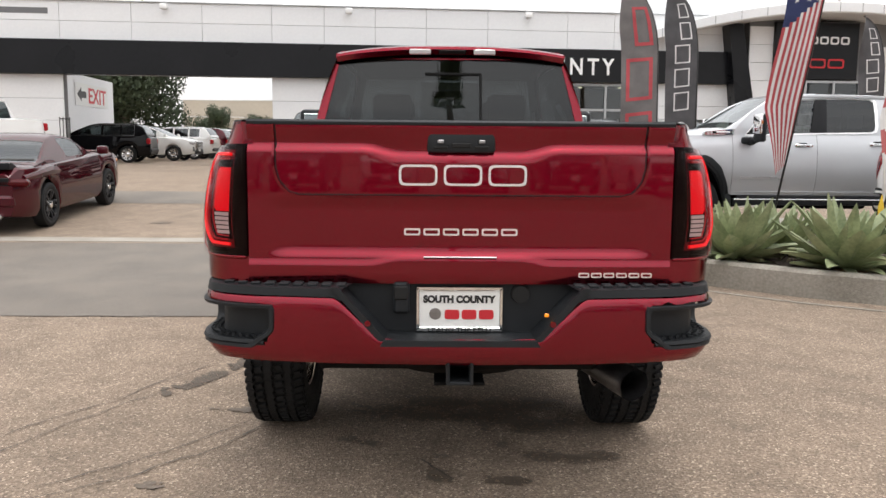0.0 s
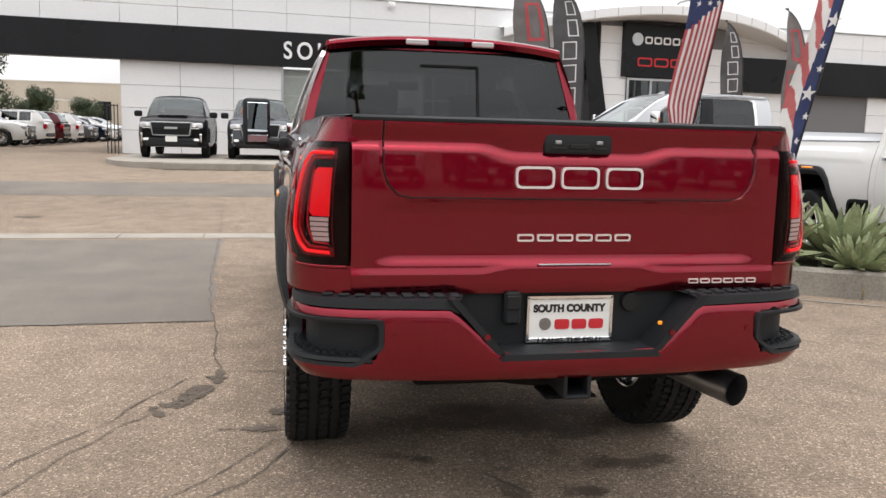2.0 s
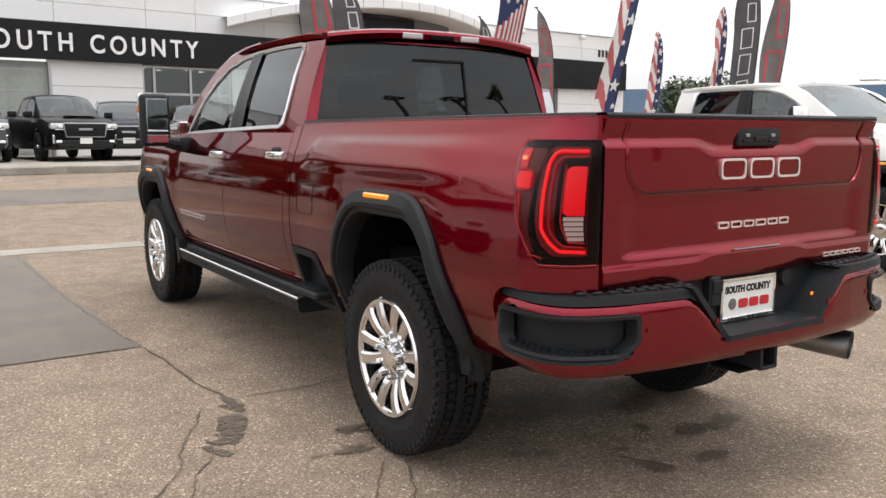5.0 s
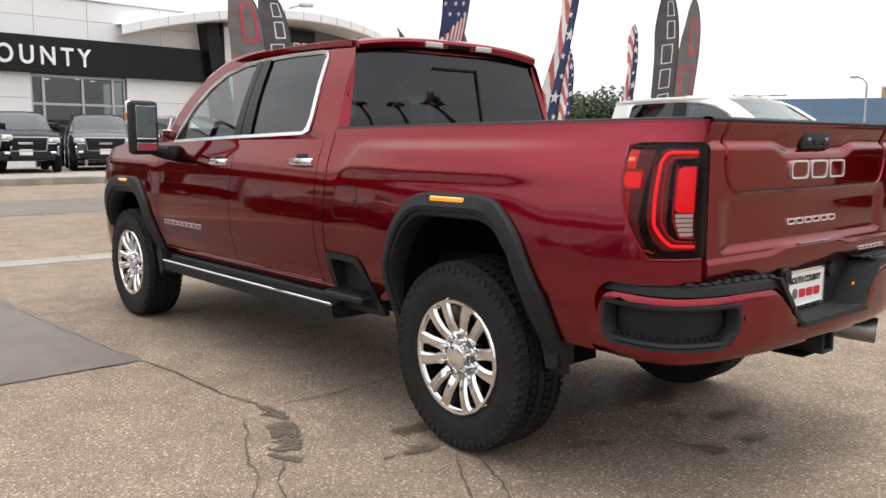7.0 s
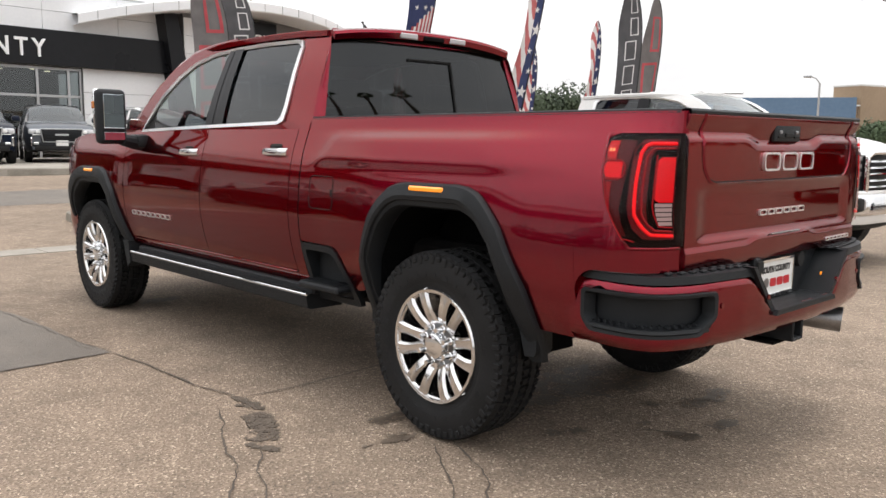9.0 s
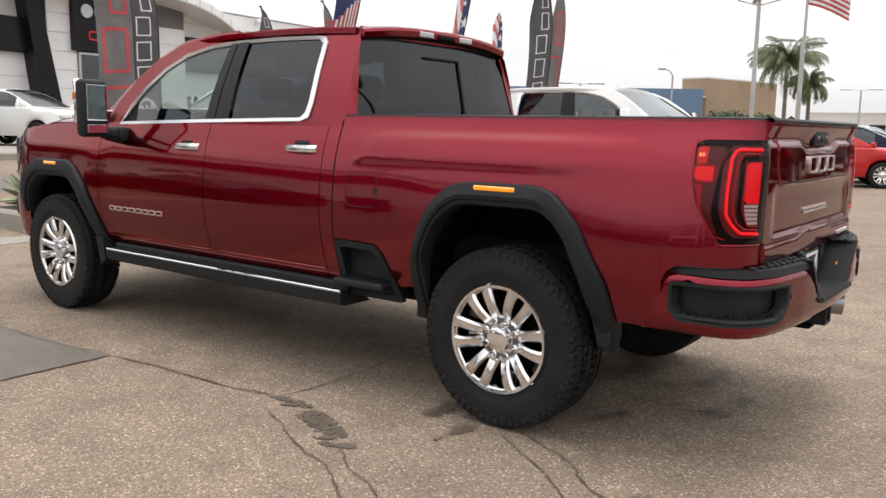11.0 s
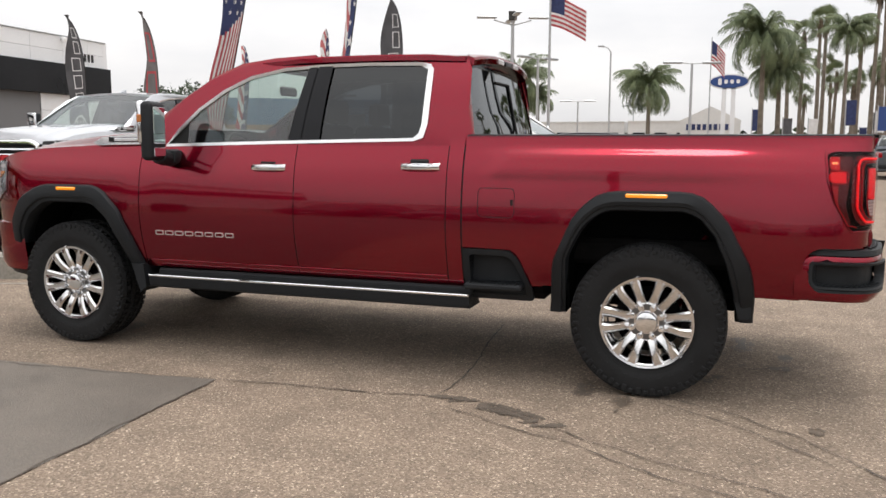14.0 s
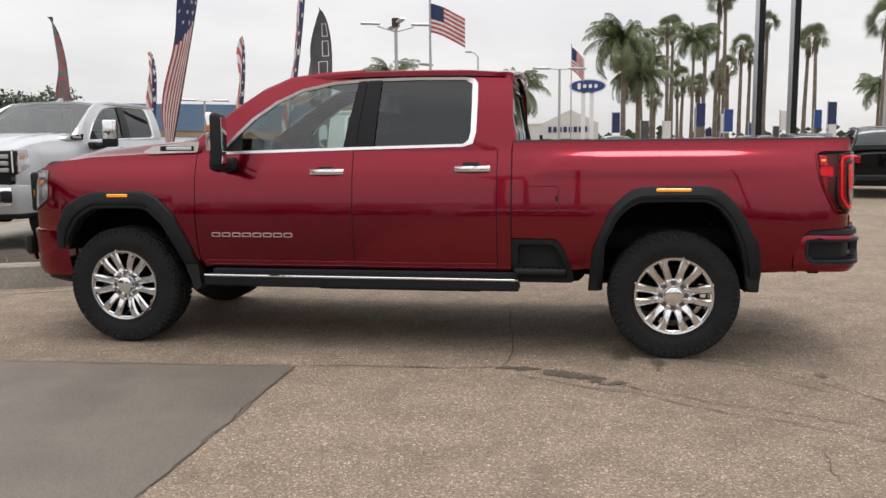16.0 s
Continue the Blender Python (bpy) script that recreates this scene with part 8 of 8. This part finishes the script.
def flagpole(x, y, h, fx, size, z, seed, label):
    f = thing("flagpole", label, "flagpole", at=pose(x, y, 0))
    part("pole", tube([(0, 0, 0), (0, 0, h)], [.09, .05], 8), POLE, f)
    b = bmesh.new()
    nu, nv_ = 20, 13
    W, Hh = size * 1.7, size
    vs = [[b.verts.new((0.25 * math.sin(i * .5 + seed) * i / nu, fx * W * i / nu * .75, z - Hh * (1 - j / nv_) - .35 * W * (i / nu) ** 1.4)) for i in range(nu + 1)] for j in range(nv_ + 1)]
    for j in range(nv_):
        for i in range(nu):
            q = b.faces.new((vs[j][i], vs[j][i + 1], vs[j + 1][i + 1], vs[j + 1][i]))
            q.material_index = 2 if i < 8 and j > 5 else j % 2
    part("flag_cloth", b, [CLOTH_RED, CLOTH_WHITE, CLOTH_NAVY], f, "striped national flag with a blue canton")
    return f


flagpole(37.8, 8.6, 11.0, -1, 1.5, 8.9, 1, "tall flagpole with a striped flag")
flagpole(93.3, 1.8, 13.0, -.45, 2.6, 12.6, 2, "tall flagpole with a striped flag")
# blue oval sign
ov = thing("oval_sign", "blue oval dealer sign on a white pylon", "sign", at=pose(105.3, -0.2, 0, 0, 0, -90))
for dx in (-.55, .55):
    part("pylon", box((dx, 0, 4.2), (.55, .4, 8.4)), PANEL, ov, smooth=False)
b = bmesh.new()
bmesh.ops.create_cone(b, cap_ends=True, segments=36, radius1=1, radius2=1, depth=.4, matrix=Matrix.Translation((0, 0, 8.9)) @ Matrix.Diagonal((2.45, 1, .95, 1)) @ Matrix.Rotation(math.pi / 2, 4, "X"))
part("oval_rim", b, LETTER, ov)
b = bmesh.new()
bmesh.ops.create_cone(b, cap_ends=True, segments=36, radius1=1, radius2=1, depth=.5, matrix=Matrix.Translation((0, 0, 8.9)) @ Matrix.Diagonal((2.25, 1, .78, 1)) @ Matrix.Rotation(math.pi / 2, 4, "X"))
blue = principled("blue_sign_face", (0.02, 0.06, 0.22), 0.3)
part("oval_face", b, blue, ov)
for k in range(4):
    part("oval_mark", box((-1.1 + k * .72, -.28, 8.9), (.42, .06, .5 if k else .8), .1), LETTER, ov)
# tall frame sign
fs = thing("frame_sign", "tall black twin-post sign frame", "sign", at=pose(41.3, -9.75, 0, 0, 0, -76))
for dx in (-.98, .98):
    part("sign_post", box((dx, 0, 4.75), (.38, .45, 9.5), .03), FASCIA, fs, smooth=False)
    part("bright_edge", box((dx - .205, -.05, 4.75), (.03, .42, 9.5)), ALU, fs, smooth=False)
part("cross_beam", box((0, 0, 9.75), (2.36, .46, .6), .05), FASCIA, fs, smooth=False)
# far buildings
tan = vary(principled("tan_stucco", (0.33, 0.24, 0.16), 0.9), (0.29, 0.21, 0.14), (0.38, 0.28, 0.19), 0.2, 3)
bluemetal = vary(principled("blue_metal_band", (0.11, 0.19, 0.30), 0.6), (0.09, 0.165, 0.27), (0.14, 0.22, 0.33), 0.2, 3)
beige = vary(principled("beige_stucco", (0.50, 0.44, 0.36), 0.9), (0.45, 0.40, 0.33), (0.55, 0.49, 0.40), 0.1, 2)
white_stucco = vary(principled("white_stucco", (0.66, 0.65, 0.63), 0.9), (0.6, 0.59, 0.57), (0.72, 0.71, 0.69), 0.1, 2)


def far_block(name, label, plan, z1, wall_mat, band=None, band_mat=None, windows=0):
    """A plain far building on a footprint, with its roof edge, band and openings."""
    c = np.mean(np.array(plan), axis=0)
    t = thing(name, label, "building", at=pose(c[0], c[1], ground_z(*c)))
    P = [(x - c[0], y - c[1]) for x, y in plan]
    part("wall", prism(P, "z", -.3, z1), wall_mat, t, smooth=False)
    part("roof", prism([(x * 1.01, y * 1.01) for x, y in P], "z", z1, z1 + .18), white_stucco, t, smooth=False)
    for i, (a, b2) in enumerate(zip(P, P[1:] + P[:1])):
        a, b2 = Vector(a), Vector(b2)
        d = (b2 - a).normalized()
        if band and i < band[2]:
            bb = bmesh.new()
            nrm = Vector((d.y, -d.x)) * .15
            q = [a - nrm, b2 - nrm, b2 + nrm, a + nrm]
            add_prism(bb, [tuple(v) for v in q], "z", band[0], band[1])
            part("roof_band", bb, band_mat, t, smooth=False)
        n = windows if i < 2 else 0
        for k in range(n):
            p = a.lerp(b2, (k + .5) / n)
            m = Matrix.Translation((p.x, p.y, z1 * .45)) @ Matrix.Rotation(math.atan2(d.y, d.x), 4, "Z")
            part("window", box((0, 0, 0), ((b2 - a).length / n * .55, .24, z1 * .38), 0, m), FASCIA, t, smooth=False)
    return t


far_block("retail_building", "long low shop with a blue metal roof band and tan walls", [(97, 35), (62, 88), (90, 100), (112, 31.5)], 5.6, tan, (3.4, 6.6, 1), bluemetal, 0)
far_block("tan_building", "tan block wall building", [(97.3, 34.6), (97.9, 38), (113, 34), (112, 30.5)], 7.9, tan)
far_block("white_dealership", "low white dealership with a dark shopfront", [(123, 14), (123, -2), (150, -2), (150, 14)], 4.4, white_stucco, None, None, 5)
far_block("white_dealership", "low white dealership block", [(135, 32), (135, 16), (160, 16), (160, 32)], 4.6, white_stucco, None, None, 4)
gb = thing("gable_sign", "white gabled sign front with dark letter bars", "sign", at=pose(122.6, 2.2, 0, 0, 0, -90))
part("gable", prism([(-4.2, 2.2), (4.2, 2.2), (4.2, 4.6), (0, 6.6), (-4.2, 4.6)], "y", 0, .4), white_stucco, gb, smooth=False)
for k in range(9):
    part("letter_bar", box((-3.1 + k * .77, -.06, 3.6), (.5, .06, .85)), CLOTH_NAVY, gb, smooth=False)
far_block("office_building", "beige flat-roofed office block with dark windows", [(-52, 170), (-22, 170), (-22, 190), (-52, 190)], 9.5, beige, None, None, 7)
far_block("office_building", "beige flat-roofed office block with dark windows", [(-46, 150), (-36, 150), (-36, 165), (-46, 165)], 5.5, beige, None, None, 3)
far_block("house", "tan house with a brown roof", [(40, 62), (52, 58), (56, 68), (44, 72)], 4.6, tan, None, None, 3)
# two unseen blocks, added to give the paint a horizon to mirror
far_block("unseen_backdrop", "plain low unseen block added for the reflections", [(-70, -52), (60, -52), (60, -66), (-70, -66)], 4.5, beige, None, None, 0)
far_block("unseen_backdrop", "plain low unseen block added for the reflections", [(-62, 40), (-62, -40), (-74, -40), (-74, 40)], 4.5, white_stucco, None, None, 0)
# banners and clutter along the far street
rb = random.Random(8)
for i in range(16):
    x, y = 70 + rb.uniform(0, 40), -3 - i * 1.55 + rb.uniform(-.6, .6)
    k = thing("street_banner", "small upright dealer banner on a post", "banner", "street banners", at=pose(x, y, 0, 0, 0, -90 + rb.uniform(-15, 15)))
    h = rb.uniform(3.2, 5.2)
    part("post", tube([(0, 0, 0), (0, 0, h)], .05, 6), POLE, k)
    part("cloth", box((.42, 0, h - 1.1), (.75, .02, 2.0)), (CLOTH_NAVY, CLOTH_DARK, blue, CLOTH_WHITE)[i % 4], k, smooth=False)
for i in range(14):
    x, y = 62 + rb.uniform(0, 30), 8 - i * 2.9 + rb.uniform(-.8, .8)
    parked_car("far_car", "parked car in the far lot", (WHITE, SILVER, GREY, BLACK, NAVY)[i % 5], pose(x, y, 0, 0, 0, rb.choice((90, -90, 80))), 4.8, 1.9, 1.65, 1.05, 1.12, "suv", False, "cars in the far lot")
# distant low treeline that closes the horizon
bm = bmesh.new()
rr = random.Random(3)
for i in range(360):
    a = 2 * math.pi * i / 360
    R = 330 + rr.uniform(-30, 30)
    w, h = rr.uniform(6, 13), rr.uniform(3, 7.5)
    c = Vector((R * math.cos(a), R * math.sin(a), 0))
    t = Vector((-math.sin(a), math.cos(a), 0))
    for k in range(14):
        p = c + t * rr.uniform(-w, w) + Vector((0, 0, h * rr.uniform(.0, 1)))
        s = rr.uniform(.8, 2.0)
        bm.faces.new([bm.verts.new(p + v) for v in (t * -s, Vector((0, 0, s * .8)), t * s, Vector((0, 0, -s * .8)))])
tagged(part("distant_trees", bm, LEAF, smooth=False), "low dark line of distant trees", "trees", kind="stuff")
